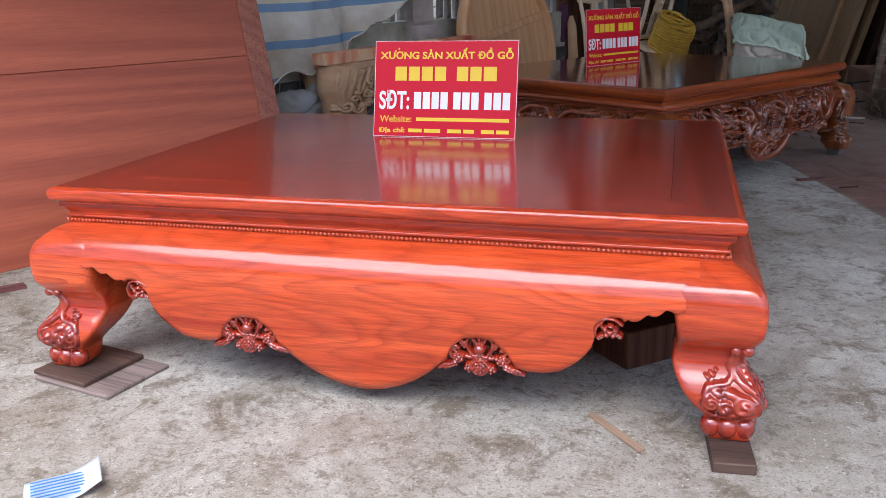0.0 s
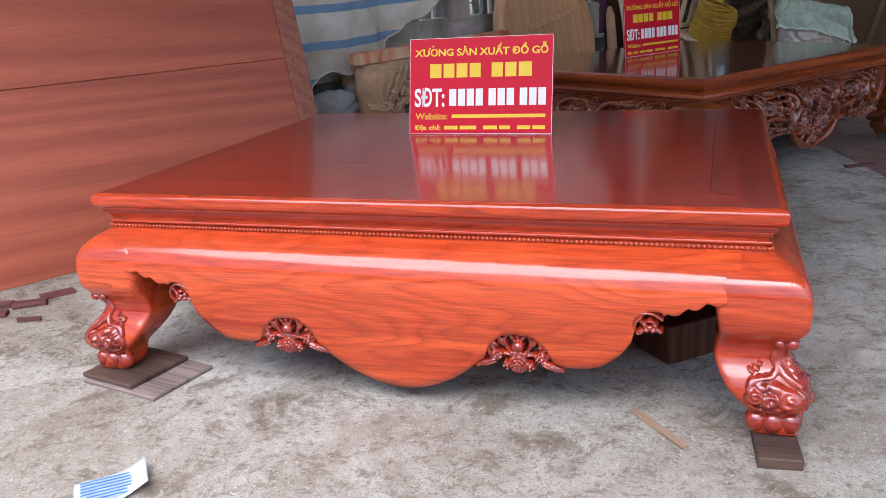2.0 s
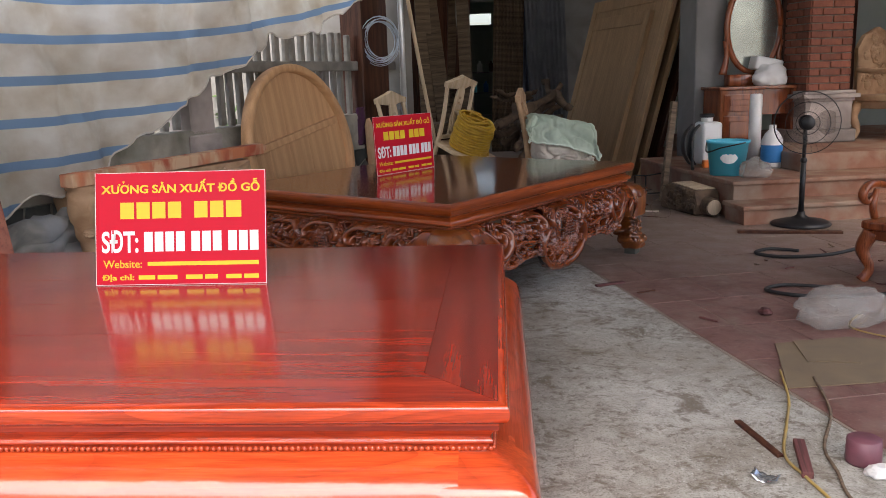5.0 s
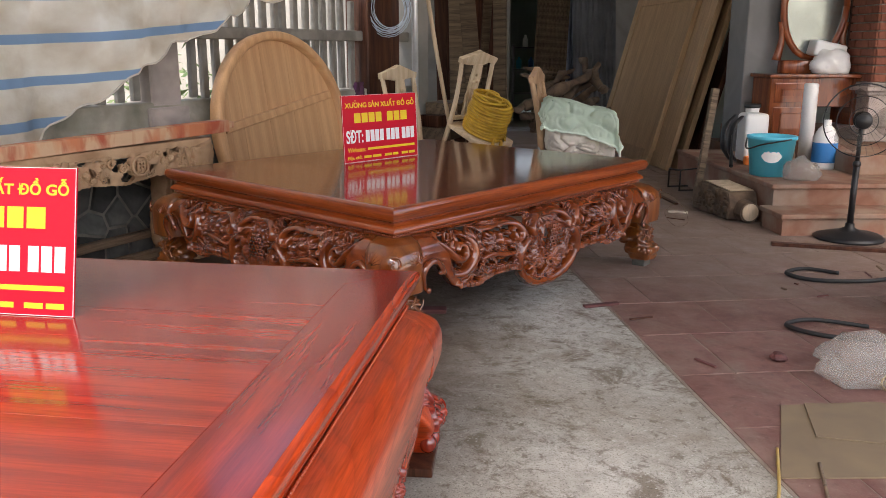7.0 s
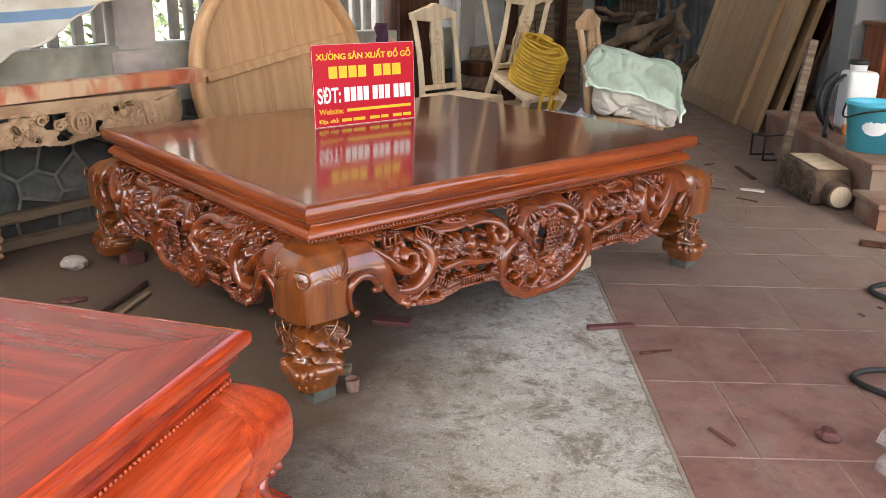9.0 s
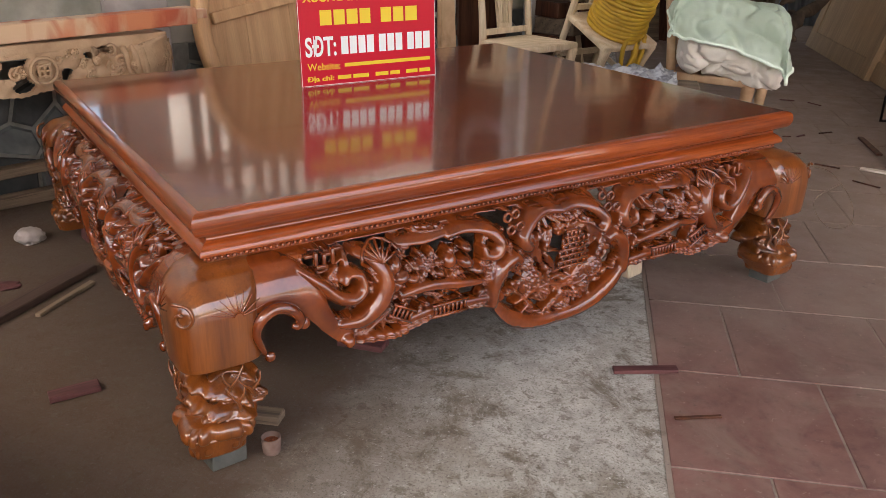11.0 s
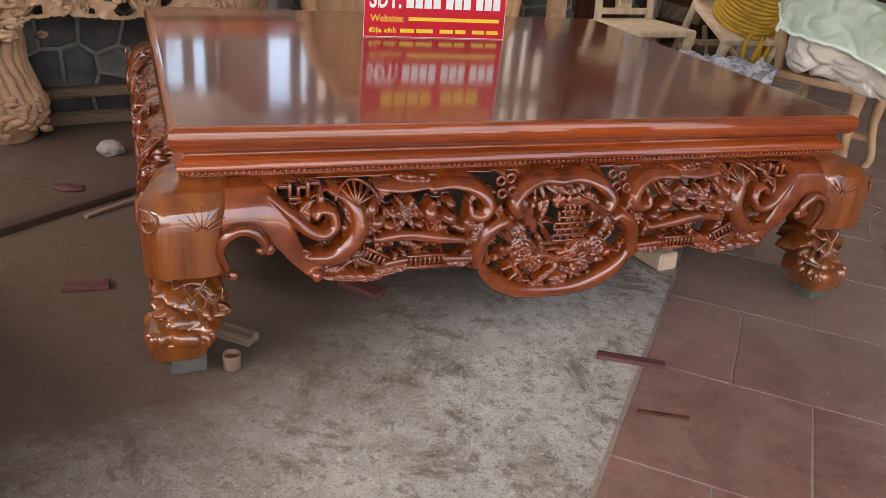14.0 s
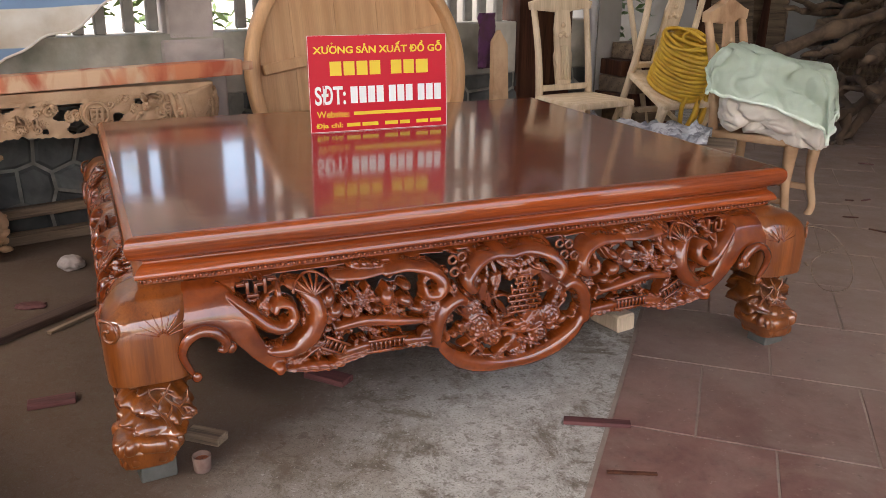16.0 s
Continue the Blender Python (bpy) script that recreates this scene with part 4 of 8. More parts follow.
def lump_mesh(material, r=0.03, seed=0.0):
    def height(q, a):
        x, z = q * math.cos(a), q * math.sin(a)
        return r * (0.55 * math.sqrt(max(0.0, 1 - q * q)) + 0.30 * noise.noise(Vector((x * 2.2 + seed, z * 3.4, 0.3))) - 0.16 * max(0, 1 - 4 * abs(noise.noise(Vector((x * 1.6, z * 2.6 + seed, 1.3))))))
    return relief("carved_rock", material, r, lambda a: 0.85 + 0.25 * noise.noise(Vector((math.cos(a) * 1.4 + seed, math.sin(a) * 1.4, 0))), height, 8, 30)


class Relief:
    """A carved field over u (along the side, from its middle) and z: each motif raises the wood; where none does, the board is pierced."""

    def __init__(self, u, z):
        self.u, self.z = u, z
        self.h = np.full(u.shape, -0.01)

    def local(self, cu, cz, rot, mirror=1):
        a = radians(rot)
        du, dz = (self.u - cu) * mirror, self.z - cz
        return du * math.cos(a) + dz * math.sin(a), -du * math.sin(a) + dz * math.cos(a)

    def put(self, mask, h):
        self.h = np.where(mask, np.maximum(self.h, h), self.h)

    def pierce(self, cu, cz, a, b):
        self.h = np.where(((self.u - cu) / a) ** 2 + ((self.z - cz) / b) ** 2 < 1, -0.01, self.h)

    def dome(self, cu, cz, a, b, rot, h0, h1):
        p, q = self.local(cu, cz, rot)
        r = (p / a) ** 2 + (q / b) ** 2
        self.put(r < 1, h0 + h1 * np.sqrt(np.maximum(0, 1 - r)))

    def leaf(self, cu, cz, ln, wd, rot, h0, h1, veins=5.0):
        p, q = self.local(cu, cz, rot)
        t = p / ln
        w = wd * np.maximum(1e-6, 1 - t * t) ** 0.7 * (0.86 + 0.14 * np.abs(np.sin(veins * t + 0.6)))
        s = q / w
        h = h0 + h1 * (np.sqrt(np.maximum(0, 1 - s * s)) - 0.38 * np.exp(-(s / 0.16) ** 2) - 0.16 * np.abs(np.sin(veins * 1.6 * t + 1.6 * np.abs(s))))
        self.put((np.abs(t) < 1) & (np.abs(s) < 1), h)

    def rosette(self, cu, cz, r, petals, h0, h1, turn=0.0):
        p, q = self.local(cu, cz, turn)
        rad, th = np.hypot(p, q) / r, np.arctan2(q, p)
        c = np.abs(np.cos(petals * th / 2))
        rim = 0.70 + 0.30 * c ** 0.6
        x = rad / rim
        h = h0 + h1 * np.where(x < 0.34, 0.75 + 0.35 * np.sqrt(np.maximum(0, 1 - (x / 0.34) ** 2)), (0.25 + 0.75 * c ** 0.5) * np.sin(np.pi * np.clip((x - 0.20) / 0.86, 0, 1)) ** 0.7)
        self.put(x < 1, h)

    def peony(self, cu, cz, r, h0, h1, turn=0.0):
        p, q = self.local(cu, cz, turn)
        rad, th = np.hypot(p, q) / r, np.arctan2(q, p)
        lay = np.floor(rad * 3.2 + 0.35 * np.abs(np.cos(3.5 * th)))
        f = rad * 3.2 + 0.35 * np.abs(np.cos(3.5 * th + 1.9 * lay)) - lay
        rim = 0.84 + 0.16 * np.abs(np.cos(3.5 * th))
        self.put(rad < rim, h0 + h1 * (0.75 - 0.45 * rad + 0.35 * np.clip(f, 0, 1)))

    def band(self, pts, radii, h0, h1, flat=2.0):
        """A swelling scroll along a smooth line."""
        line = catmull([(a, 0, b) for a, b in pts], 6)
        n_ = len(line) - 1
        wide = np.interp(np.linspace(0, 1, n_ + 1), np.linspace(0, 1, len(radii)), radii)
        best, rise = np.full(self.u.shape, 9.0), np.zeros(self.u.shape)
        for i in range(n_):
            a, b = line[i], line[i + 1]
            eu, ez = b.x - a.x, b.z - a.z
            t = np.clip(((self.u - a.x) * eu + (self.z - a.z) * ez) / (eu * eu + ez * ez + 1e-12), 0, 1)
            r = wide[i] + (wide[i + 1] - wide[i]) * t
            x = np.hypot(self.u - a.x - eu * t, self.z - a.z - ez * t) / r
            near = x < best
            rise = np.where(near, h0 + h1 * (0.45 + 0.55 * r / max(radii)) * np.maximum(0, 1 - np.minimum(x, 1) ** flat) ** 0.5, rise)
            best = np.where(near, x, best)
        self.put(best < 1, rise)


# red bed -----------------------------------------------------------------
AW, AD, AT = 1.93, 1.535, 0.576
red_bed = thing("platform_bed", "glossy orange-red rosewood platform bed with a plain swelling apron", "platform bed", pose(-0.01, 0, 0))
A_PROF = [(-0.022, AT - 0.0005), (-0.008, AT - 0.003), (-0.001, AT - 0.010), (0.0, AT - 0.022), (-0.003, AT - 0.034), (-0.012, AT - 0.042), (-0.020, AT - 0.046),
          (-0.0215, AT - 0.052), (-0.027, AT - 0.060), (-0.035, AT - 0.072), (-0.039, AT - 0.080), (-0.036, AT - 0.084), (-0.033, AT - 0.088), (-0.034, AT - 0.093), (-0.040, AT - 0.095), (-0.040, AT - 0.112)]
ring_sweep(red_bed, AW, AD, A_PROF, RED_X, "rounded lip above a hollow moulding")
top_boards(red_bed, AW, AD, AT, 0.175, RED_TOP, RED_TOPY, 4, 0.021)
bead_row(red_bed, AW, AD, -0.031, AT - 0.1015, 0.0052, 0.0122, RED_BEAD)
A_Z = [0.0, 0.05, 0.10, 0.16, 0.22, 0.28, 0.33, 0.36, 0.39, 0.42, 0.44, 0.455, 0.463, 0.468]
A_O = [0.012, 0.018, 0.026, 0.035, 0.044, 0.053, 0.059, 0.060, 0.056, 0.042, 0.022, -0.004, -0.022, -0.036]


def a_out(z):
    return ease(z, A_Z, A_O)


# lower edge of the apron, from the middle outwards
A_LX = [0.0, 0.05, 0.10, 0.15, 0.19, 0.225, 0.243, 0.25, 0.29, 0.33, 0.37, 0.41, 0.425, 0.46, 0.50, 0.54, 0.575, 0.60, 0.622, 0.632, 0.66, 0.69, 0.705]
A_LZ = [0.047, 0.052, 0.068, 0.093, 0.122, 0.155, 0.168, 0.200, 0.238, 0.245, 0.238, 0.200, 0.165, 0.156, 0.157, 0.166, 0.190, 0.215, 0.248, 0.300, 0.334, 0.334, 0.318]


def a_low(half):

    def low(x):
        d = abs(x - half) * 0.965 / half
        if d < 0.705:
            return float(np.interp(d, A_LX, A_LZ))
        scallop = 0.012 * abs(math.sin((d - 0.705) / 0.0225 * math.pi / 2))
        return min(0.362, float(np.interp(d, [0.705, 0.80, 0.83], [0.325, 0.362, 0.362])) - scallop + 0.006)
    return low


def carve_plate(name, material, half_w, z0, z1, cols, rows, inside, motifs):
    """A small pierced carving as one mesh: inside(u, z) bounds it, motifs(relief) raise its wood."""
    U, Z = np.meshgrid(np.linspace(-half_w, half_w, cols + 1), np.linspace(z1, z0, rows + 1), indexing="ij")
    relief = Relief(U, Z)
    motifs(relief)
    H = np.where(inside(U, Z), relief.h, -0.01)
    keep = H > 0.0
    n_ = U.size
    idx = np.arange(n_).reshape(U.shape)
    q = np.stack([idx[:-1, :-1], idx[:-1, 1:], idx[1:, 1:], idx[1:, :-1]], -1)
    solid = keep[:-1, :-1] | keep[:-1, 1:] | keep[1:, 1:] | keep[1:, :-1]
    front = np.stack([U, 0.012 - np.maximum(H, 0.0), Z], -1).reshape(-1, 3)
    back = np.stack([U, np.full(U.shape, 0.018), Z], -1).reshape(-1, 3)
    me = bpy.data.meshes.new(name)
    me.from_pydata(np.concatenate([front, back]).tolist(), [], np.concatenate([q[solid], q[solid][:, ::-1] + n_]).tolist())
    me.materials.append(material)
    smooth(me)
    return me


def large_motifs(relief):
    """An open spray: a flower below, a bud over it, side flowers and stems that reach the rim of the arch."""
    for e in (-1, 1):
        relief.band([(e * 0.012, -0.02), (e * 0.030, 0.006), (e * 0.034, 0.030), (e * 0.024, 0.046)], (0.006, 0.0055, 0.005, 0.004), 0.004, 0.008)
        relief.band([(e * 0.020, -0.018), (e * 0.050, -0.012), (e * 0.072, 0.004), (e * 0.080, 0.022)], (0.006, 0.006, 0.005, 0.004), 0.004, 0.008)
        relief.band([(e * 0.082, 0.012), (e * 0.078, -0.016), (e * 0.066, -0.030)], (0.006, 0.007, 0.006), 0.004, 0.008)
        relief.leaf(e * 0.046, 0.026, 0.018, 0.008, e * 62, 0.006, 0.010, 4)
        relief.leaf(e * 0.066, 0.014, 0.016, 0.008, e * 20, 0.006, 0.010, 4)
        relief.rosette(e * 0.055, -0.016, 0.017, 5, 0.006, 0.014, 20)
        relief.rosette(e * 0.030, -0.046, 0.015, 5, 0.008, 0.014, 50)
        relief.leaf(e * 0.072, -0.040, 0.024, 0.011, -e * 25, 0.006, 0.014, 5)
        for k in range(2):
            relief.leaf(e * (0.085 + 0.016 * k), -0.046 - 0.003 * k, 0.019, 0.010 - 0.0012 * k, e * (-40 + 9 * k), 0.005, 0.011, 4)
        relief.pierce(e * 0.046, 0.000, 0.0085, 0.0075)
        relief.pierce(e * 0.052, -0.037, 0.009, 0.0065)
    relief.leaf(0.0, 0.040, 0.014, 0.006, 90, 0.004, 0.010, 3)
    relief.leaf(-0.014, 0.034, 0.016, 0.006, 120, 0.004, 0.010, 3)
    relief.leaf(0.014, 0.034, 0.016, 0.006, 60, 0.004, 0.010, 3)
    relief.dome(0.0, 0.012, 0.017, 0.016, 0, 0.006, 0.020)
    relief.peony(0.0, -0.040, 0.027, 0.008, 0.022)
    relief.leaf(0.0, -0.012, 0.022, 0.010, 0, 0.006, 0.012, 4)


def small_motifs(relief):
    relief.band([(-0.032, -0.018), (-0.034, 0.006), (-0.018, 0.028), (0.010, 0.031), (0.032, 0.016)], (0.004, 0.005, 0.005, 0.005, 0.004), 0.006, 0.010)
    relief.rosette(0.004, -0.002, 0.021, 5, 0.006, 0.016, 15)
    relief.leaf(-0.018, -0.020, 0.016, 0.008, 40, 0.006, 0.012, 4)
    relief.leaf(0.024, -0.014, 0.016, 0.007, -30, 0.006, 0.012, 4)
    relief.leaf(-0.020, 0.014, 0.014, 0.006, 120, 0.006, 0.010, 4)
    relief.pierce(0.004, 0.006, 0.006, 0.006)


me_big = carve_plate("carving", RED_CARVE, 0.185, -0.070, 0.052, 220, 74, lambda u, z: z < 0.052 * np.sqrt(np.maximum(0, 1 - (u / 0.092) ** 2)) - 0.018 * (np.abs(u) > 0.092), large_motifs)
me_small = carve_plate("carving", RED_CARVE, 0.040, -0.036, 0.036, 60, 54, lambda u, z: (u / 0.040) ** 2 + (z / 0.036) ** 2 < 1, small_motifs)
for k in range(4):
    half = (AW / 2, AD / 2)[k % 2]
    length = 2 * half
    sf = side_frame(AW, AD, k)
    ap = part("apron", apron_mesh(length, a_low(half), a_out, 0.468, 0.10, length - 0.10, 260, 18), RED_APRON, red_bed, "smooth wavy-edged apron board", True, sf)
    f = half / 0.965
    for sgn in (-1, 1):
        # fruit and blossom carving in each arch, a small one beside the leg
        piece("carving", me_big, ap, Matrix.Translation((half + sgn * 0.333 * f, -a_out(0.195) + 0.002, 0.197)) @ pose(0, 0, 0, 8, 0, 0) @ Matrix.Diagonal((f, 1, 1, 1)))
        piece("carving", me_small, ap, Matrix.Translation((half + sgn * 0.660 * f, -a_out(0.295) + 0.002, 0.297)) @ pose(0, 0, 0, 8, 0, 0))


LEG_Z = [0.466, 0.45, 0.42, 0.39, 0.36, 0.33, 0.30, 0.275, 0.258, 0.24, 0.22, 0.20, 0.17, 0.145, 0.12, 0.10, 0.088, 0.08, 0.06, 0.045, 0.03]
LEG_O = [-0.028, 0.0065, 0.0428, 0.0568, 0.0608, 0.0600, 0.0560, 0.040, 0.022, 0.012, 0.012, 0.020, 0.040, 0.052, 0.054, 0.048, 0.041, 0.042, 0.048, 0.048, 0.044]
LEG_I = [0.160, 0.160, 0.160, 0.158, 0.156, 0.151, 0.146, 0.144, 0.146, 0.150, 0.152, 0.150, 0.137, 0.122, 0.101, 0.082, 0.072, 0.068, 0.066, 0.062, 0.056]


def leg_point(face, u, z, off):
    """A point on one outer face of the leg: u from the outer corner inwards, off out from the wood."""
    o, r = ease(z, LEG_Z[::-1], LEG_O[::-1]), 0.020
    k = max(0.0, 1 - u / r)
    x, y = -o + u, -o - off + 0.40 * r * k * k
    x -= off * k
    return Vector((x, y, z)) if face == 0 else Vector((y, x, z))


def foot_motifs(relief):
    """A stem runs down from the berries and wraps three curled lobes over the toes."""
    relief.band([(0.012, 0.258), (0.018, 0.238), (0.026, 0.215), (0.022, 0.192), (0.012, 0.170)], (0.012, 0.011, 0.013, 0.014, 0.010), 0.002, 0.009)
    relief.band([(0.026, 0.222), (0.030, 0.200), (0.050, 0.182), (0.080, 0.176), (0.105, 0.168), (0.122, 0.150)], (0.003, 0.005, 0.006, 0.007, 0.008, 0.006), 0.004, 0.010)
    relief.band([(0.016, 0.185), (0.004, 0.160), (0.002, 0.130), (0.010, 0.106), (0.034, 0.095), (0.070, 0.094), (0.100, 0.100), (0.124, 0.116), (0.130, 0.136)], (0.005, 0.007, 0.008, 0.007, 0.006, 0.006, 0.006, 0.006, 0.004), 0.004, 0.010)
    for cu, cz, r, turn in ((0.033, 0.130, 0.030, 0.6), (0.076, 0.124, 0.024, 2.4), (0.108, 0.137, 0.022, 4.4)):
        p, q = relief.u - cu, relief.z - cz
        rad, th = np.hypot(p, q) / r, np.arctan2(q, p)
        coil = np.cos(th - turn - 7.5 * rad)
        relief.put(rad < 1, 0.004 + 0.020 * np.sqrt(np.maximum(0, 1 - rad ** 2.5)) * (0.80 + 0.20 * coil))
    for cu, cz, a, b_, rot in ((0.055, 0.158, 0.024, 0.014, 5), (0.088, 0.158, 0.018, 0.012, -20), (0.052, 0.104, 0.020, 0.009, 0)):
        relief.dome(cu, cz, a, b_, rot, 0.004, 0.013)
    for cu, cz, r in ((0.078, 0.196, 0.008), (0.093, 0.190, 0.0075), (0.064, 0.205, 0.006)):
        relief.dome(cu, cz, r, r, 0, 0.003, 0.009)


def foot_carving():
    """The carved skin round the outer corner of the foot, both faces in one."""
    bm = bmesh.new()
    nu, nz_ = 44, 66
    U, Z = np.meshgrid(np.linspace(0.0, 0.136, nu + 1), np.linspace(0.272, 0.086, nz_ + 1), indexing="ij")
    relief = Relief(U, Z)
    foot_motifs(relief)
    rows = {}
    for i in range(-nu, nu + 1):
        for j in range(nz_ + 1):
            face, k = (1, -i) if i < 0 else (0, i)
            h = relief.h[k, j]
            rows[i, j] = (bm.verts.new(leg_point(face, U[k, j], Z[k, j], max(-0.004, h))), h > 0)
    for i in range(-nu, nu):
        for j in range(nz_):
            c = [rows[i, j], rows[i, j + 1], rows[i + 1, j + 1], rows[i + 1, j]]
            if any(on for v, on in c):
                bm.faces.new([v for v, on in c])
    bmesh.ops.delete(bm, geom=[v for v in bm.verts if not v.link_faces], context="VERTS")
    return bm


for k, (cx, cy, rot) in enumerate(((0, 0, 0), (AW, 0, 90), (AW, AD, 180), (0, AD, 270))):
    lg = part("leg", leg_mesh(LEG_Z, LEG_O, LEG_I, 90, n=56, power=9.0), RED_LEG if k % 2 else RED_APRON, red_bed, "cabriole leg with a carved scroll foot", True, pose(cx, cy, 0, 0, 0, rot))
    part("foot_carving", foot_carving(), RED_CARVE, lg, "dark red curled lobes and stems", True)
    for face, u, rr in ((0, 0.002, 0.0145), (0, 0.032, 0.0125), (1, 0.032, 0.0125)):
        bm = bmesh.new()
        ball(bm, leg_point(face, u, 0.262, 0.003), rr, 14, 9)
        part("berry", bm, RED_CARVE, lg, "", True)
    for tx, ty in ((-0.028, -0.028), (0.012, -0.034), (0.050, -0.030), (-0.034, 0.012), (-0.030, 0.050)):
        bm = bmesh.new()
        ball(bm, (tx, ty, 0.060), (0.027, 0.027, 0.0300), 16, 11)
        part("toe", bm, RED_CARVE, lg, "rounded carved toe", True)

# brown bed ---------------------------------------------------------------
BW, BD, BT = 1.955, 1.625, 0.603
BED2 = pose(1.684, 2.303, 0, 0, 0, 56.5)
brown_bed = thing("platform_bed", "glossy brown rosewood platform bed with deep openwork carving", "platform bed", BED2)
B_PROF = [(-0.018, BT - 0.0005), (-0.006, BT - 0.002), (0.002, BT - 0.008), (0.006, BT - 0.02), (0.006, BT - 0.034), (0.0, BT - 0.048), (-0.012, BT - 0.058), (-0.024, BT - 0.063), (-0.032, BT - 0.068),
          (-0.032, BT - 0.074), (-0.023, BT - 0.080), (-0.015, BT - 0.088), (-0.010, BT - 0.097), (-0.010, BT - 0.104), (-0.016, BT - 0.108), (-0.030, BT - 0.110), (-0.030, BT - 0.126)]
ring_sweep(brown_bed, BW, BD, B_PROF, BRN_X, "heavy rounded lip above a flared band")
top_boards(brown_bed, BW, BD, BT, 0.16, BRN_TOP, BRN_TOPY, 3, 0.017, 0.0004)
bead_row(brown_bed, BW, BD, -0.025, BT - 0.116, 0.0058, 0.0142, BRN_X)
B_Z = [0.08, 0.14, 0.20, 0.26, 0.32, 0.37, 0.41, 0.44, 0.465, 0.478]
B_O = [0.034, 0.042, 0.049, 0.055, 0.060, 0.059, 0.051, 0.035, 0.010, -0.020]


def b_out(z):
    return ease(z, B_Z, B_O)


B_LX = [0.0, 0.06, 0.12, 0.17, 0.205, 0.235, 0.30, 0.38, 0.45, 0.51, 0.58, 0.64, 0.68, 0.72, 0.755, 0.79, 0.825, 0.86, 0.90]
B_LZ = [0.112, 0.115, 0.126, 0.148, 0.185, 0.225, 0.240, 0.240, 0.232, 0.214, 0.222, 0.226, 0.250, 0.290, 0.335, 0.358, 0.362, 0.34, 0.26]


def b_low(half, rise=0.0):
    """Lower edge of a carved side; rise: how far the middle lobe is drawn up on the shorter sides."""
    def low(x):
        d = abs(x - half) * 0.9725 / half
        return float(np.interp(d, B_LX, B_LZ)) + rise * max(0.0, 1 - d / 0.24) + 0.004 * noise.noise(Vector((x * 60, 2.0, 5.0)))
    return low


# scrolls of one half, from the middle outwards: line, widths, foot height, swell, flatness
HALF_SCROLLS = (
    ([(0.91, 0.420), (0.84, 0.428), (0.79, 0.420), (0.755, 0.385), (0.725, 0.325), (0.692, 0.275), (0.655, 0.250)], (0.058, 0.056, 0.050, 0.042, 0.034, 0.030, 0.024), 0.024, 0.016, 4.0),
    ([(0.760, 0.445), (0.715, 0.405), (0.676, 0.366), (0.640, 0.353), (0.614, 0.372), (0.618, 0.404), (0.644, 0.412), (0.656, 0.396)], (0.010, 0.016, 0.019, 0.018, 0.016, 0.014, 0.012, 0.010), 0.020, 0.034, 2.0),
    ([(0.672, 0.292), (0.620, 0.288), (0.578, 0.314), (0.553, 0.356), (0.556, 0.402), (0.582, 0.437), (0.616, 0.452)], (0.012, 0.023, 0.028, 0.027, 0.023, 0.018, 0.010), 0.020, 0.032, 2.2),
    ([(0.36, 0.450), (0.30, 0.455), (0.245, 0.442), (0.213, 0.408), (0.226, 0.376), (0.258, 0.378), (0.264, 0.400)], (0.012, 0.016, 0.020, 0.021, 0.018, 0.014, 0.009), 0.018, 0.030, 2.0),
    ([(0.232, 0.232), (0.228, 0.285), (0.208, 0.332), (0.172, 0.352), (0.146, 0.334), (0.156, 0.312)], (0.018, 0.021, 0.022, 0.020, 0.016, 0.010), 0.018, 0.030, 2.0),
    ([(0.0, 0.456), (0.055, 0.462), (0.108, 0.444), (0.142, 0.408), (0.128, 0.376), (0.098, 0.380), (0.094, 0.402)], (0.018, 0.021, 0.022, 0.021, 0.018, 0.013, 0.009), 0.022, 0.032, 2.0),
)
HALF_LEDGES = (
    ([(0.50, 0.455), (0.43, 0.450), (0.34, 0.456)], (0.012, 0.014, 0.010), 0.018, 0.020, 2.6),
    ([(0.50, 0.330), (0.43, 0.336), (0.35, 0.322), (0.28, 0.312)], (0.012, 0.016, 0.015, 0.010), 0.020, 0.024, 2.6),
    ([(0.50, 0.250), (0.42, 0.262), (0.34, 0.258), (0.25, 0.252)], (0.012, 0.014, 0.014, 0.012), 0.018, 0.018, 2.6),
)
MEDALLION_RIM = ([(-0.235, 0.252), (-0.200, 0.198), (-0.145, 0.158), (-0.075, 0.133), (0.0, 0.128), (0.075, 0.133), (0.145, 0.158), (0.200, 0.198), (0.235, 0.252)], (0.012, 0.024, 0.029, 0.026, 0.022, 0.026, 0.029, 0.024, 0.012), 0.018, 0.030, 2.2)


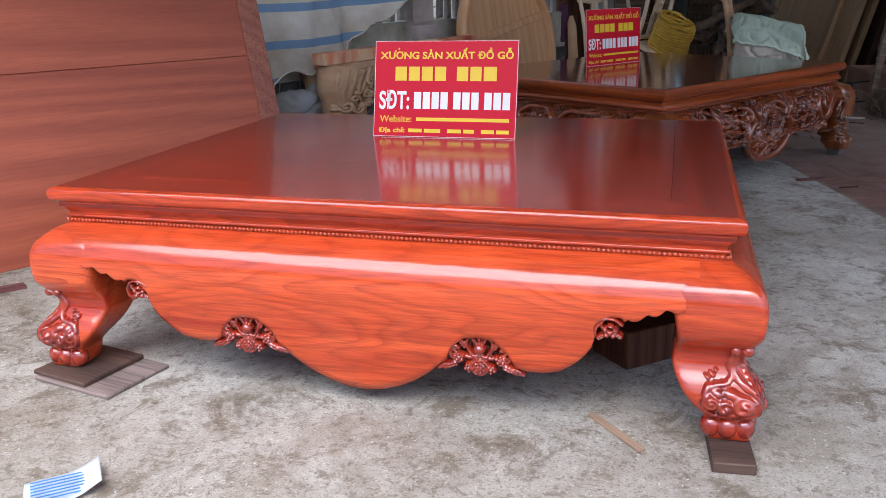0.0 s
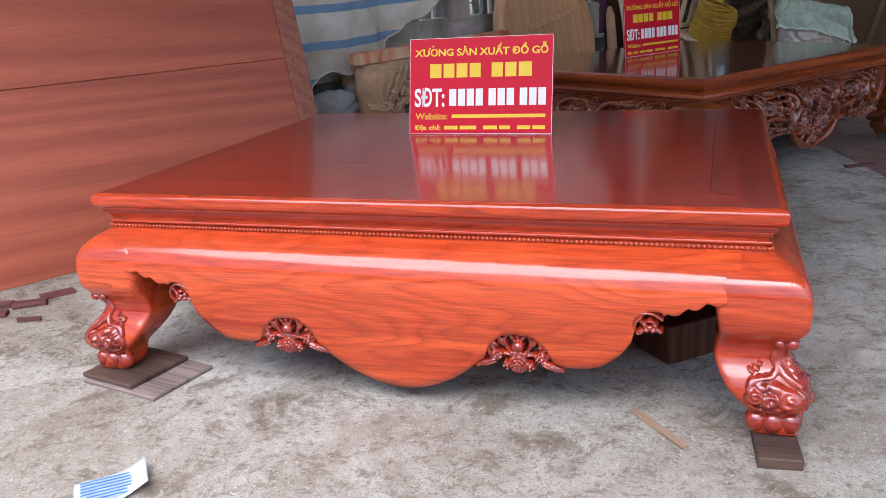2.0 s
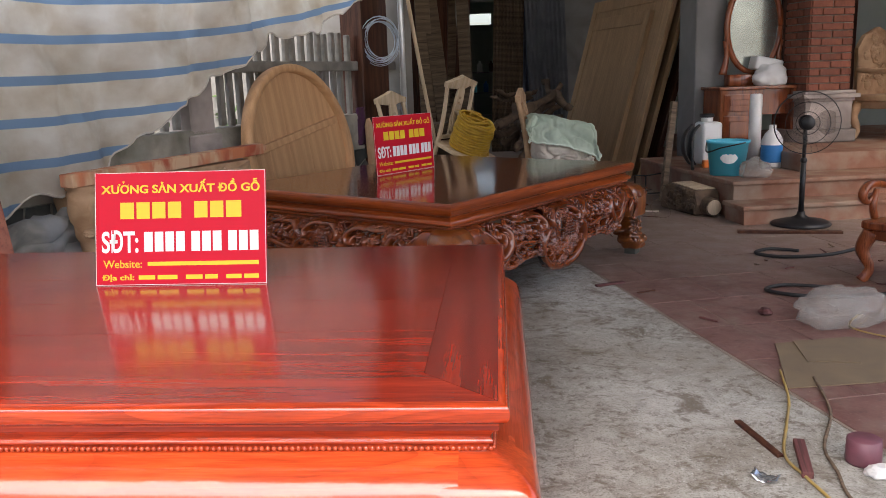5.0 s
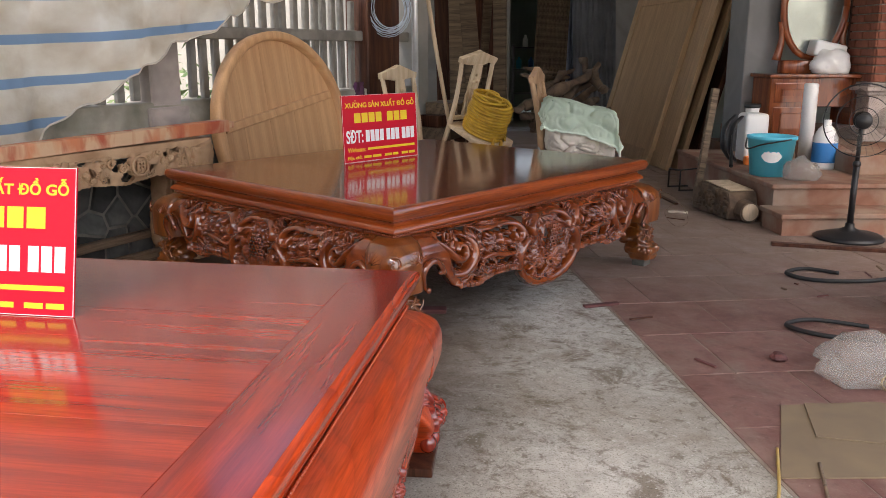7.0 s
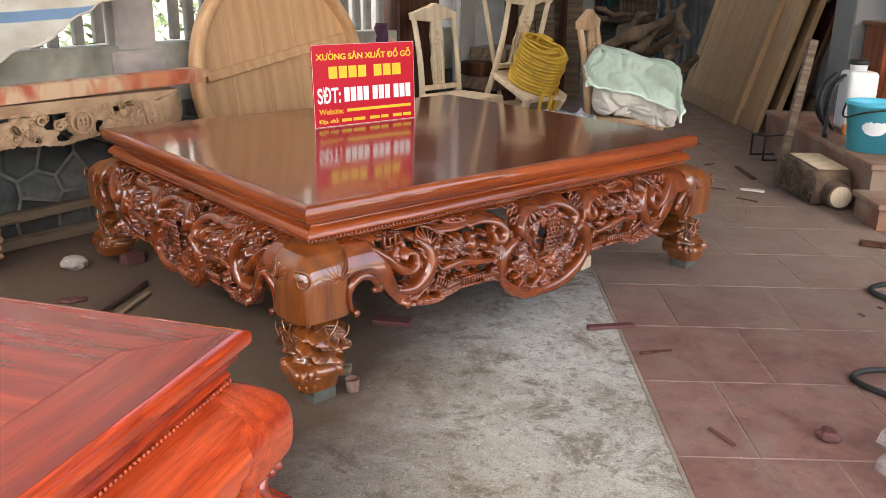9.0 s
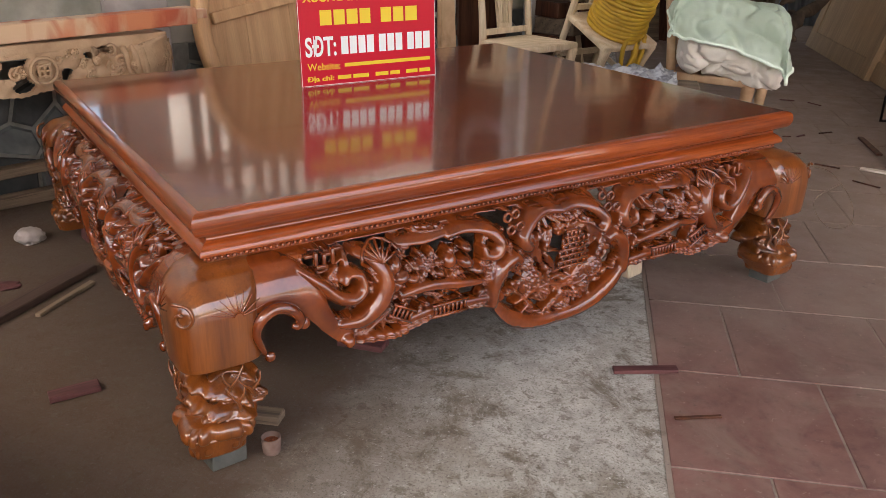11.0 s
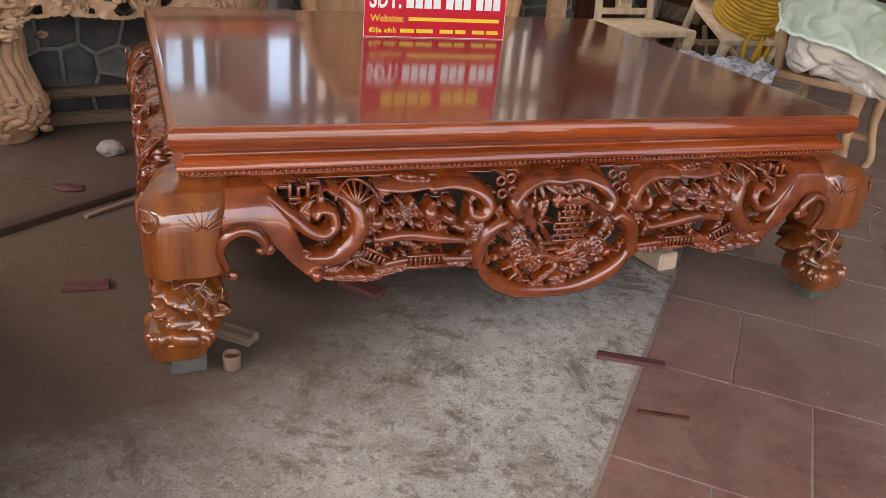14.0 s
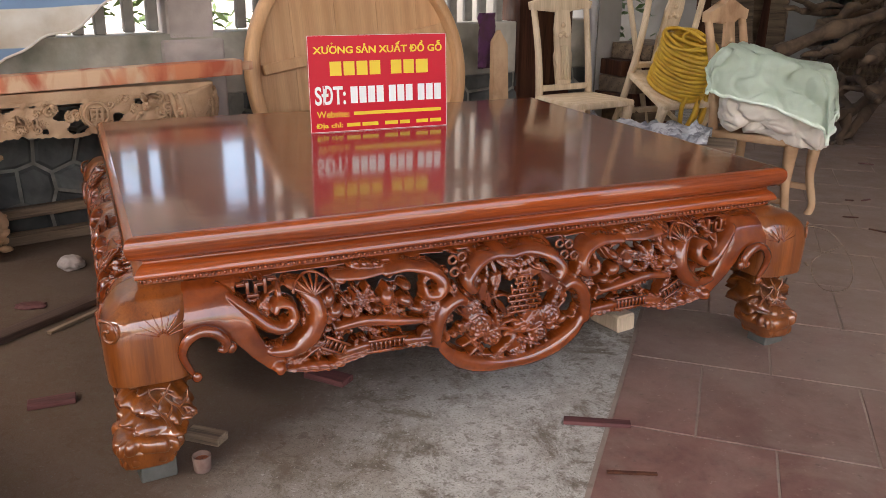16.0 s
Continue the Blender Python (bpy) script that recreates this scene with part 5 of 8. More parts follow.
def carve_side(relief, rc):
    """The whole carved field: fine filling first, then fruit, blossoms, ledges and the large scrolls."""
    for _ in range(560):
        cu, cz = rc.uniform(-0.745, 0.745), rc.uniform(0.12, 0.47)
        kind, turn = rc.random(), rc.uniform(0, 360)
        h0, h1 = rc.uniform(0.002, 0.014), rc.uniform(0.014, 0.026)
        if kind < 0.42:
            relief.leaf(cu, cz, rc.uniform(0.018, 0.034), rc.uniform(0.008, 0.013), turn, h0, h1, rc.uniform(3, 7))
        elif kind < 0.72:
            relief.dome(cu, cz, rc.uniform(0.011, 0.022), rc.uniform(0.009, 0.014), turn, h0, h1)
        elif kind < 0.84:
            relief.rosette(cu, cz, rc.uniform(0.013, 0.022), 5, h0, h1, turn)
        else:
            a, ln = radians(turn), rc.uniform(0.03, 0.06)
            mid = (cu + 0.3 * ln * math.sin(a), cz + 0.3 * ln * math.cos(a))
            relief.band([(cu - ln * math.cos(a), cz - ln * math.sin(a)), mid, (cu + ln * math.cos(a), cz + ln * math.sin(a))], (0.003, 0.0055, 0.003), h0, h1)
    # openings cut through the board
    for s in (-1, 1):
        for d, z, a, b in ((0.640, 0.384, 0.024, 0.020), (0.690, 0.335, 0.020, 0.022), (0.655, 0.322, 0.020, 0.014), (0.598, 0.385, 0.012, 0.026), (0.60, 0.335, 0.012, 0.012), (0.705, 0.448, 0.038, 0.018), (0.43, 0.425, 0.050, 0.013), (0.34, 0.425, 0.026, 0.010), (0.45, 0.298, 0.028, 0.010), (0.36, 0.290, 0.040, 0.009), (0.29, 0.282, 0.018, 0.012), (0.185, 0.270, 0.016, 0.022), (0.165, 0.440, 0.026, 0.024)):
            relief.pierce(s * d, z, a, b)
    for s in (-1, 1):
        # draped folds and rounded rocks between the fan and the ledges
        for d, z, a, b, turn in ((0.520, 0.408, 0.018, 0.026, 10), (0.505, 0.372, 0.024, 0.018, -20), (0.530, 0.352, 0.020, 0.013, 15), (0.368, 0.388, 0.022, 0.024, 0), (0.318, 0.372, 0.024, 0.018, 30), (0.475, 0.362, 0.018, 0.012, 0), (0.285, 0.345, 0.018, 0.014, 0), (0.40, 0.362, 0.016, 0.012, 20)):
            relief.dome(s * d, z, a, b, turn * s, 0.016, 0.026)
        for d, z, ln, wd, turn in ((0.435, 0.392, 0.044, 0.014, 0), (0.435, 0.392, 0.044, 0.014, 62), (0.435, 0.392, 0.044, 0.014, 118), (0.555, 0.224, 0.088, 0.020, 8), (0.475, 0.236, 0.060, 0.015, -10), (0.39, 0.246, 0.050, 0.013, 6), (0.30, 0.240, 0.050, 0.014, -4), (0.41, 0.468, 0.050, 0.010, 4), (0.50, 0.300, 0.045, 0.012, 70), (0.20, 0.395, 0.03, 0.012, 60)):
            relief.leaf(s * d, z, ln, wd, turn * s, 0.018, 0.026, 6.0)
        for line, radii, h0, h1, flat in HALF_LEDGES + HALF_SCROLLS:
            relief.band([(s * a, b) for a, b in line], radii, h0, h1, flat)
        relief.dome(s * 0.6545, 0.244, 0.020, 0.020, 0, 0.030, 0.026)
        relief.dome(s * 0.318, 0.412, 0.016, 0.014, 0, 0.02, 0.026)
    # the medallion: a deep bowl of blossoms, leaves and a branch
    inside = ((relief.u / 0.165) ** 2 + ((relief.z - 0.29) / 0.125) ** 2) < 1
    relief.h = np.where(inside, np.where(relief.h < 0.014, -0.01, np.minimum(relief.h, 0.020)), relief.h)
    for cu, cz, r in ((-0.105, 0.268, 0.040), (-0.062, 0.222, 0.030), (0.118, 0.262, 0.034), (0.085, 0.208, 0.028), (-0.125, 0.325, 0.024)):
        relief.peony(cu, cz, r, 0.012, 0.030, rc.uniform(0, 90))
    for cu, cz, ln, wd, turn in ((0.02, 0.232, 0.055, 0.014, 14), (0.05, 0.190, 0.050, 0.016, -24), (-0.02, 0.180, 0.045, 0.014, 40), (0.13, 0.315, 0.036, 0.012, 60), (-0.05, 0.272, 0.034, 0.011, 100), (0.06, 0.258, 0.036, 0.010, 50), (-0.11, 0.205, 0.036, 0.012, -50), (-0.02, 0.438, 0.045, 0.014, 150), (0.05, 0.430, 0.035, 0.012, 20), (-0.055, 0.380, 0.036, 0.010, 70)):
        relief.leaf(cu, cz, ln, wd, turn, 0.012, 0.024, 5.0)
    relief.band([(-0.15, 0.21), (-0.05, 0.245), (0.04, 0.222), (0.10, 0.24), (0.16, 0.30)], (0.007, 0.009, 0.008, 0.007, 0.005), 0.014, 0.018)
    line, radii, h0, h1, flat = MEDALLION_RIM
    relief.band(line, radii, h0, h1, flat)


def carved_board(k, cols, rows, rise):
    """One carved and pierced apron as a single skin, thick through to a plain back."""
    half = (BW / 2, BD / 2)[k % 2]
    low = b_low(half, rise)
    xs = np.linspace(0.10, 2 * half - 0.10, cols + 1)
    lows = np.array([low(x) for x in xs])
    t = np.linspace(0, 1, rows + 1)
    X = np.repeat(xs[:, None], rows + 1, 1)
    Z = 0.478 + (lows[:, None] - 0.478) * t[None, :]
    U = (X - half) * 0.9725 / half
    lift = rise * np.maximum(0, 1 - np.abs(U) / 0.24) * np.clip((0.47 - Z) / 0.27, 0, 1)
    relief = Relief(U, Z - lift)
    carve_side(relief, random.Random(40 + k))
    H = relief.h
    H = np.where(Z > 0.468, np.maximum(H, 0.022), H)
    H = np.where((np.abs(U) > 0.74) & (Z > 0.35), np.maximum(H, 0.020), H)
    edge = (Z - lows[:, None]) < 0.010
    H = np.where(edge & (np.abs(U) < 0.7), np.maximum(H, 0.010), H)
    keep = H > 0.0
    steps = np.linspace(0.08, 0.478, 300)
    out = np.interp(Z, steps, [b_out(float(z)) for z in steps])
    front = np.stack([X, -out + 0.034 - np.maximum(H, 0.0), Z], -1).reshape(-1, 3)
    back = np.stack([X, -out + 0.040, Z], -1).reshape(-1, 3)
    n_ = (cols + 1) * (rows + 1)
    idx = np.arange(n_).reshape(cols + 1, rows + 1)
    q = np.stack([idx[:-1, :-1], idx[:-1, 1:], idx[1:, 1:], idx[1:, :-1]], -1)
    solid = keep[:-1, :-1] | keep[:-1, 1:] | keep[1:, 1:] | keep[1:, :-1]
    rim = np.stack([idx[:-1, -1], idx[:-1, -1] + n_, idx[1:, -1] + n_, idx[1:, -1]], -1)
    faces = np.concatenate([q[solid], q[solid][:, ::-1] + n_, rim])
    me = bpy.data.meshes.new("apron")
    me.from_pydata(np.concatenate([front, back]).tolist(), [], faces.tolist())
    me.materials.append(BRN_CARVE)
    smooth(me)
    ob = new("apron", me)
    ob.matrix_basis = side_frame(BW, BD, k)
    ob.parent = brown_bed
    ob["label"] = "deeply carved and pierced apron"
    return ob, half, rise


def b_side(k):
    shown = k in (0, 3)
    rise = 0.075 if k % 2 else 0.0
    ap, half, rise = carved_board(k, (660, 260, 260, 420)[k], (124, 50, 50, 90)[k], rise)
    if not shown:
        return
    f = half / 0.9725

    def put(name, bm, label=""):
        return part(name, bm, BRN_CARVE, ap, label, True)

    def at(x, z, o=0.0):
        return (x, -b_out(z) - o, z)

    for s in (-1, 1):
        def X(d):
            return half + s * d * f
        # arch scroll hugging the leg
        bm = bmesh.new()
        tube(bm, [at(X(0.852), 0.262, 0.000), at(X(0.866), 0.285, 0.004), at(X(0.880), 0.330, 0.008), at(X(0.866), 0.364, 0.011), at(X(0.834), 0.381, 0.013), at(X(0.800), 0.372, 0.014), at(X(0.780), 0.346, 0.014), at(X(0.786), 0.328, 0.015), at(X(0.800), 0.334, 0.016)], [0.005, 0.009, 0.012, 0.014, 0.015, 0.015, 0.013, 0.010, 0.006], 9, 5)
        put("arch_scroll", bm)
        for d, z, r in ((0.852, 0.266, 0.013), (0.770, 0.330, 0.015), (0.6545, 0.243, 0.012)):
            bm = bmesh.new()
            ball(bm, at(X(d), z, 0.014), (r, r * 0.7, r), 12, 8)
            put("boss", bm)
        # fret key by the top edge
        for (xa, za, xb, zb) in ((0.735, 0.462, 0.715, 0.462), (0.715, 0.468, 0.715, 0.435), (0.715, 0.440, 0.695, 0.440), (0.695, 0.462, 0.695, 0.440), (0.695, 0.460, 0.672, 0.460), (0.672, 0.470, 0.672, 0.440), (0.660, 0.466, 0.645, 0.466)):
            x0_, x1_ = sorted((X(xa), X(xb)))
            z0_, z1_ = sorted((za, zb))
            yo = -b_out((za + zb) / 2)
            bm = bmesh.new()
            box(bm, x0_ - 0.004, x1_ + 0.004, yo - 0.006, yo + 0.014, z0_ - 0.004, z1_ + 0.004, 0.001)
            put("fret_bar", bm)
        # folded fan
        for q in range(7):
            bm = bmesh.new()
            a = radians(-66 + 22 * q)
            tube(bm, [at(X(0.560), 0.424, 0.012), at(X(0.560 - 0.050 * math.sin(a)), 0.428 + 0.042 * math.cos(a), 0.014)], [0.003, 0.0045], 5, 1)
            put("fan_rib", bm)
        bm = bmesh.new()
        tube(bm, [at(X(0.560 - 0.052 * math.sin(radians(a))), 0.428 + 0.044 * math.cos(radians(a)), 0.014) for a in range(-80, 81, 16)], 0.0045, 6, 1)
        put("fan_edge", bm)
        # four rings
        for dx, dz in ((0.150, 0.462), (0.178, 0.458), (0.152, 0.436), (0.182, 0.432)):
            bm = bmesh.new()
            c = Vector(at(X(dx), dz, 0.010))
            tube(bm, [c + Vector((0.0115 * math.cos(t * math.pi / 6), 0, 0.0115 * math.sin(t * math.pi / 6))) for t in range(13)], 0.0046, 7, 1)
            put("coin_ring", bm)
        # small balustrades
        for bx, bz, cnt, tilt in ((0.376, 0.268, 8, 0.0), (0.515, 0.288, 5, -28.0)):
            mt = Matrix.Translation(at(X(bx), bz, 0.012)) @ pose(0, 0, 0, 0, tilt * s, 0)
            for q in range(cnt):
                xx = (q - (cnt - 1) / 2) * 0.0125
                bm = bmesh.new()
                box(bm, xx - 0.0024, xx + 0.0024, -0.004, 0.006, -0.014, 0.014, 0.0, 1, mt)
                put("baluster", bm)
            for e in (-0.015, 0.015):
                bm = bmesh.new()
                box(bm, -cnt * 0.00625 - 0.003, cnt * 0.00625 + 0.003, -0.006, 0.006, e - 0.0028, e + 0.0028, 0.0, 1, mt)
                put("handrail", bm)
    # lattice basket in the medallion
    for q in range(7):
        z = 0.298 + q * 0.0165
        xw = 0.050 if q < 4 else 0.050 - 0.009 * (q - 3)
        bm = bmesh.new()
        box(bm, half + 0.020 - xw, half + 0.020 + xw, -b_out(z) - 0.014, -b_out(z) - 0.004, z - 0.0030, z + 0.0030)
        put("basket_bar", bm)
        for e in range(5):
            xx = half + 0.020 - xw + (e + 0.5 * (q % 2)) * 2 * xw / 4.5
            if q < 6 and xx < half + 0.020 + xw:
                bm = bmesh.new()
                box(bm, xx - 0.0030, xx + 0.0030, -b_out(z) - 0.013, -b_out(z) - 0.005, z, z + 0.0165)
                put("basket_bar", bm)


for k in range(4):
    b_side(k)

BL_Z = [0.478, 0.462, 0.43, 0.39, 0.34, 0.29, 0.25, 0.21, 0.17, 0.13, 0.09, 0.05]
BL_O = [-0.010, 0.034, 0.066, 0.077, 0.078, 0.076, 0.074, 0.077, 0.081, 0.081, 0.076, 0.066]
BL_I = [0.120, 0.122, 0.120, 0.114, 0.110, 0.112, 0.120, 0.126, 0.122, 0.104, 0.076, 0.054]


def carve_leg(bm, seed):
    """Cuts a stepped rocky landscape into the lower leg."""
    for v in bm.verts:
        z = v.co.z
        if 0.098 < z < 0.268:
            edge = max(0.0, min(1.0, (z - 0.098) / 0.02, (0.268 - z) / 0.006))
            p = v.co
            lift = noise.noise(Vector((p.x * 13 + seed, p.y * 13, z * 9)))
            step = ((z + 0.24 * (p.x - p.y) + 0.030 * lift) * 19 + 0.2) % 1.0
            under = max(0.0, min(1.0, (z - 0.222) / 0.03))
            cutin = edge * (0.14 + 0.46 * step ** 1.4 + 0.24 * under + 0.20 * noise.noise(Vector((p.x * 34, p.y * 34 + seed, z * 38))))
            v.co.x += (0.035 - p.x) * cutin
            v.co.y += (0.035 - p.y) * cutin


def leg_section(bm_levels):
    return leg_mesh(BL_Z, BL_O, BL_I, bm_levels, n=56, power=3.9)


lump_b, leaf_b = lump_mesh(BRN_LEG, 0.024, 3.0), leaf_mesh(BRN_LEG, 0.022)


def a_leg(z):
    return ease(z, BL_Z[::-1], BL_O[::-1])


for k, (cx, cy, rot) in enumerate(((0, 0, 0), (BW, 0, 90), (BW, BD, 180), (0, BD, 270))):
    bm = leg_section(130)
    carve_leg(bm, 3.0 * k)
    lg = part("leg", bm, BRN_LEG, brown_bed, "amber brown leg carved with leaves and rocks", True, pose(cx, cy, 0, 0, 0, rot))
    rc = random.Random(70 + k)
    for j, (z, o, inner) in enumerate(((0.070, 0.074, 0.062), (0.104, 0.085, 0.084))):
        part("foot_roll", roll_band(z, 0.021, o, inner, 0.28, 0.8 * j + k), BRN_LEG, lg, "rounded stacked rolls", True)
    for face in (0, 1):
        def on(t, o, z):
            return (t, -o, z) if face == 0 else (-o, t, z)
        # fine branches across the cut-out landscape
        for t, z, sc in ((0.085, 0.195, 1.0), (0.02, 0.215, -0.8), (0.05, 0.170, 0.7)):
            bm = bmesh.new()
            tube(bm, [on(t, 0.050, z - 0.03), on(t - 0.012 * sc, 0.060, z), on(t - 0.03 * sc, 0.064, z + 0.018), on(t - 0.05 * sc, 0.060, z + 0.045)], [0.005, 0.0045, 0.003, 0.0015], 6, 4)
            part("branch", bm, BRN_LEG, lg, "", True)
            bm = bmesh.new()
            tube(bm, [on(t - 0.010 * sc, 0.060, z - 0.002), on(t + 0.008 * sc, 0.064, z + 0.02), on(t + 0.012 * sc, 0.060, z + 0.04)], [0.004, 0.003, 0.0015], 6, 4)
            part("branch", bm, BRN_LEG, lg, "", True)
        for _ in range(3):
            t, z, sc = rc.uniform(-0.03, 0.11), rc.uniform(0.16, 0.20), rc.uniform(0.6, 1.0)
            sm = lump_b if rc.random() < 0.6 else leaf_b
            piece("rock", sm, lg, Matrix.Translation(on(t, 0.046, z)) @ pose(0, 0, 0, 0, 0, 0 if face == 0 else -90) @ pose(0, 0, 0, 0, rc.uniform(-30, 30), 0) @ Matrix.Diagonal((1.5 * sc, sc, 0.8 * sc, 1)))
        # incised fan of leaf veins on the shoulder
        for q in range(9):
            a = radians(-72 + 18 * q)
            bm = bmesh.new()
            pts = [on(0.055 + 0.062 * f_ * math.sin(a), a_leg(0.385 + 0.055 * f_ * math.cos(a)) - 0.0005, 0.385 + 0.055 * f_ * math.cos(a)) for f_ in (0.15, 0.5, 0.8, 1.0)]
            tube(bm, pts, [0.0022, 0.002, 0.0015, 0.001], 5, 2)
            part("leaf_vein", bm, BRN_CARVE, lg, "", True)
    bm = bmesh.new()
    c = Vector((-0.062, -0.062, 0.405))
    tube(bm, [c + Vector((0.0045 * t * 0.7 * math.cos(t * 1.05), -0.0045 * t * 0.7 * math.cos(t * 1.05), 0.0045 * t * math.sin(t * 1.05))) for t in range(1, 9)], 0.004, 6, 3)
    part("corner_volute", bm, BRN_LEG, lg, "small spiral at the corner", True)


# ---------- supports under the feet ----------
def block(label, m, sx, sy, sz, material, category="block", bev=0.003, name="support_block"):
    bm = bmesh.new()
    box(bm, -sx / 2, sx / 2, -sy / 2, sy / 2, 0, sz, bev)
    wobble(bm, bev * 0.6, 9, sx * 7)
    ob = part(name, bm, material, None, "", False, m)
    return tagged(ob, label, category)


block("dark rough wooden board under a bed foot", pose(0.045, 0.0, 0.0135, 0, 0, -12), 0.22, 0.23, 0.014, DARKBOARD, "board")
block("grey lilac dusty board under a bed foot", pose(0.10, -0.015, 0, 0, 0, -12), 0.31, 0.24, 0.013, GREYBOARD, "board")
block("dusty grey-brown block under a bed foot", pose(1.915, -0.03, 0, 0, 0, 4), 0.10, 0.24, 0.028, DARKBOARD)
block("dark block under a rear bed foot", pose(1.87, 1.49, 0, 0, 0, 4), 0.20, 0.22, 0.028, DARK_W)
block("dark block under a rear bed foot", pose(0.05, 1.48, 0, 0, 0, 4), 0.18, 0.2, 0.028, DARK_W)
block("large dark stained timber block beneath the red bed", pose(1.70, 0.52, 0, 0, 0, 42), 0.30, 0.17, 0.12, DARK_W, "timber", 0.004, "timber_block")
for bx, by, mt, lb in ((0.010, -0.012, BLOCK, "dark grey cement block under a bed foot"), (BW + 0.025, 0.01, BLOCK, "grey cement block under a bed foot"), (BW - 0.05, BD - 0.05, PURPLE_W, "dark wooden block under a bed foot"), (0.05, BD - 0.05, PURPLE_W, "dark wooden block under a bed foot")):
    block(lb, BED2 @ pose(bx, by, 0, 0, 0, 6), 0.085, 0.075, 0.052, mt)


# ---------- signs ----------
def letters(body, text, size, x, z, material, depth=0.0006, weight=0.0):
    cu = bpy.data.curves.new("lettering", "FONT")
    cu.body, cu.size, cu.align_x, cu.align_y = text, size, "CENTER", "CENTER"
    cu.extrude = depth
    cu.offset = weight
    tmp = new("lettering_source", cu)
    bpy.context.view_layer.update()
    dg = bpy.context.evaluated_depsgraph_get()
    me = bpy.data.meshes.new_from_object(tmp.evaluated_get(dg))
    bpy.data.objects.remove(tmp)
    bpy.data.curves.remove(cu)
    me.materials.clear()
    me.materials.append(material)
    xs = [v.co.x for v in me.vertices]
    wide = max(xs) - min(xs)
    ob = new("lettering", me)
    ob.parent = body
    return ob, wide


def bars(body, spans, z0, z1, material, name="printed_bar"):
    for x0, x1 in spans:
        bm = bmesh.new()
        box(bm, x0, x1, -0.0038, -0.0029, z0, z1)
        part(name, bm, material, body)


def sign(m):
    w, h = 0.52, 0.366
    s = thing("sign_board", "red printed workshop sign propped on a bed top", "sign", m @ Matrix.Diagonal((1.045, 1, 0.962, 1)), "signs on the beds")
    bm = bmesh.new()
    box(bm, -w / 2, w / 2, -0.0028, 0.0028, 0, h, 0.0008)
    body = part("panel", bm, SIGN_R, s, "glossy red panel")
    bm = bmesh.new()
    for x0, x1, z0, z1 in ((-w / 2 + 0.002, w / 2 - 0.002, 0.001, 0.0025), (-w / 2 + 0.002, w / 2 - 0.002, h - 0.0025, h - 0.001), (-w / 2 + 0.001, -w / 2 + 0.0025, 0.001, h - 0.001), (w / 2 - 0.0025, w / 2 - 0.001, 0.001, h - 0.001)):
        box(bm, x0, x1, -0.0036, -0.0029, z0, z1)
    part("border", bm, SIGN_W, body, "thin white border")

    def line(text, x0, x1, zc, height, material, weight=0.0012):
        ob, wide = letters(body, text, 0.05, 0, 0, material, 0.0006, weight)
        zs = [v.co.y for v in ob.data.vertices]
        tall = max(zs) - min(zs)
        sx, sz = (x1 - x0) / wide, height / tall
        xs = [v.co.x for v in ob.data.vertices]
        ob.matrix_basis = Matrix.Translation(((x0 + x1) / 2, -0.0034, zc)) @ Euler((radians(90), 0, 0)).to_matrix().to_4x4() @ Matrix.Diagonal((sx, sz, 1, 1)) @ Matrix.Translation((-(max(xs) + min(xs)) / 2, -(max(zs) + min(zs)) / 2, 0))

    line("XƯƠNG SẢN XUẤT ĐỒ GỖ", -0.240, 0.242, 0.318, 0.042, SIGN_Y)
    bm = bmesh.new()
    tube(bm, [(-0.1745, -0.0034, 0.3345), (-0.171, -0.0034, 0.3375), (-0.1685, -0.0034, 0.3350), (-0.171, -0.0034, 0.3325), (-0.171, -0.0034, 0.3300)], 0.0011, 5, 3)
    part("tone_mark", bm, SIGN_Y, body)
    # the trade name: plain yellow shapes
    bars(body, ((-0.182, -0.140), (-0.132, -0.092), (-0.084, -0.044), (-0.036, 0.004)), 0.215, 0.268, SIGN_Y, "name_shape")
    bars(body, ((0.044, 0.084), (0.092, 0.132), (0.140, 0.186)), 0.215, 0.268, SIGN_Y, "name_shape")
    line("SĐT:", -0.240, -0.128, 0.142, 0.074, SIGN_W)
    x = -0.110
    for group in (4, 3, 3):
        for q in range(group):
            bars(body, ((x, x + 0.026),), 0.108, 0.172, SIGN_W, "number_bar")
            x += 0.0325
        x += 0.014
    line("Website:", -0.236, -0.118, 0.069, 0.025, SIGN_Y, 0.0002)
    bars(body, ((-0.100, 0.236),), 0.062, 0.075, SIGN_Y)
    line("Địa chỉ:", -0.240, -0.142, 0.024, 0.024, SIGN_Y)
    bars(body, ((-0.128, -0.078), (-0.070, -0.010), (0.016, 0.066), (0.074, 0.112), (0.138, 0.184), (0.192, 0.236)), 0.018, 0.032, SIGN_Y)
    bm = bmesh.new()
    box(bm, -0.02, 0.02, 0.003, 0.055, 0.0, 0.004)
    tube(bm, [(0, 0.004, 0.30), (0, 0.065, 0.002)], 0.004, 6, 1)
    part("prop", bm, STEEL, s, "thin metal prop")
    return s


sign(pose(0.918, 0.98, AT, -12.5, 0, 0.0))
sign(pose(1.33, 3.726, BT, -3.0, 0, 55.0))


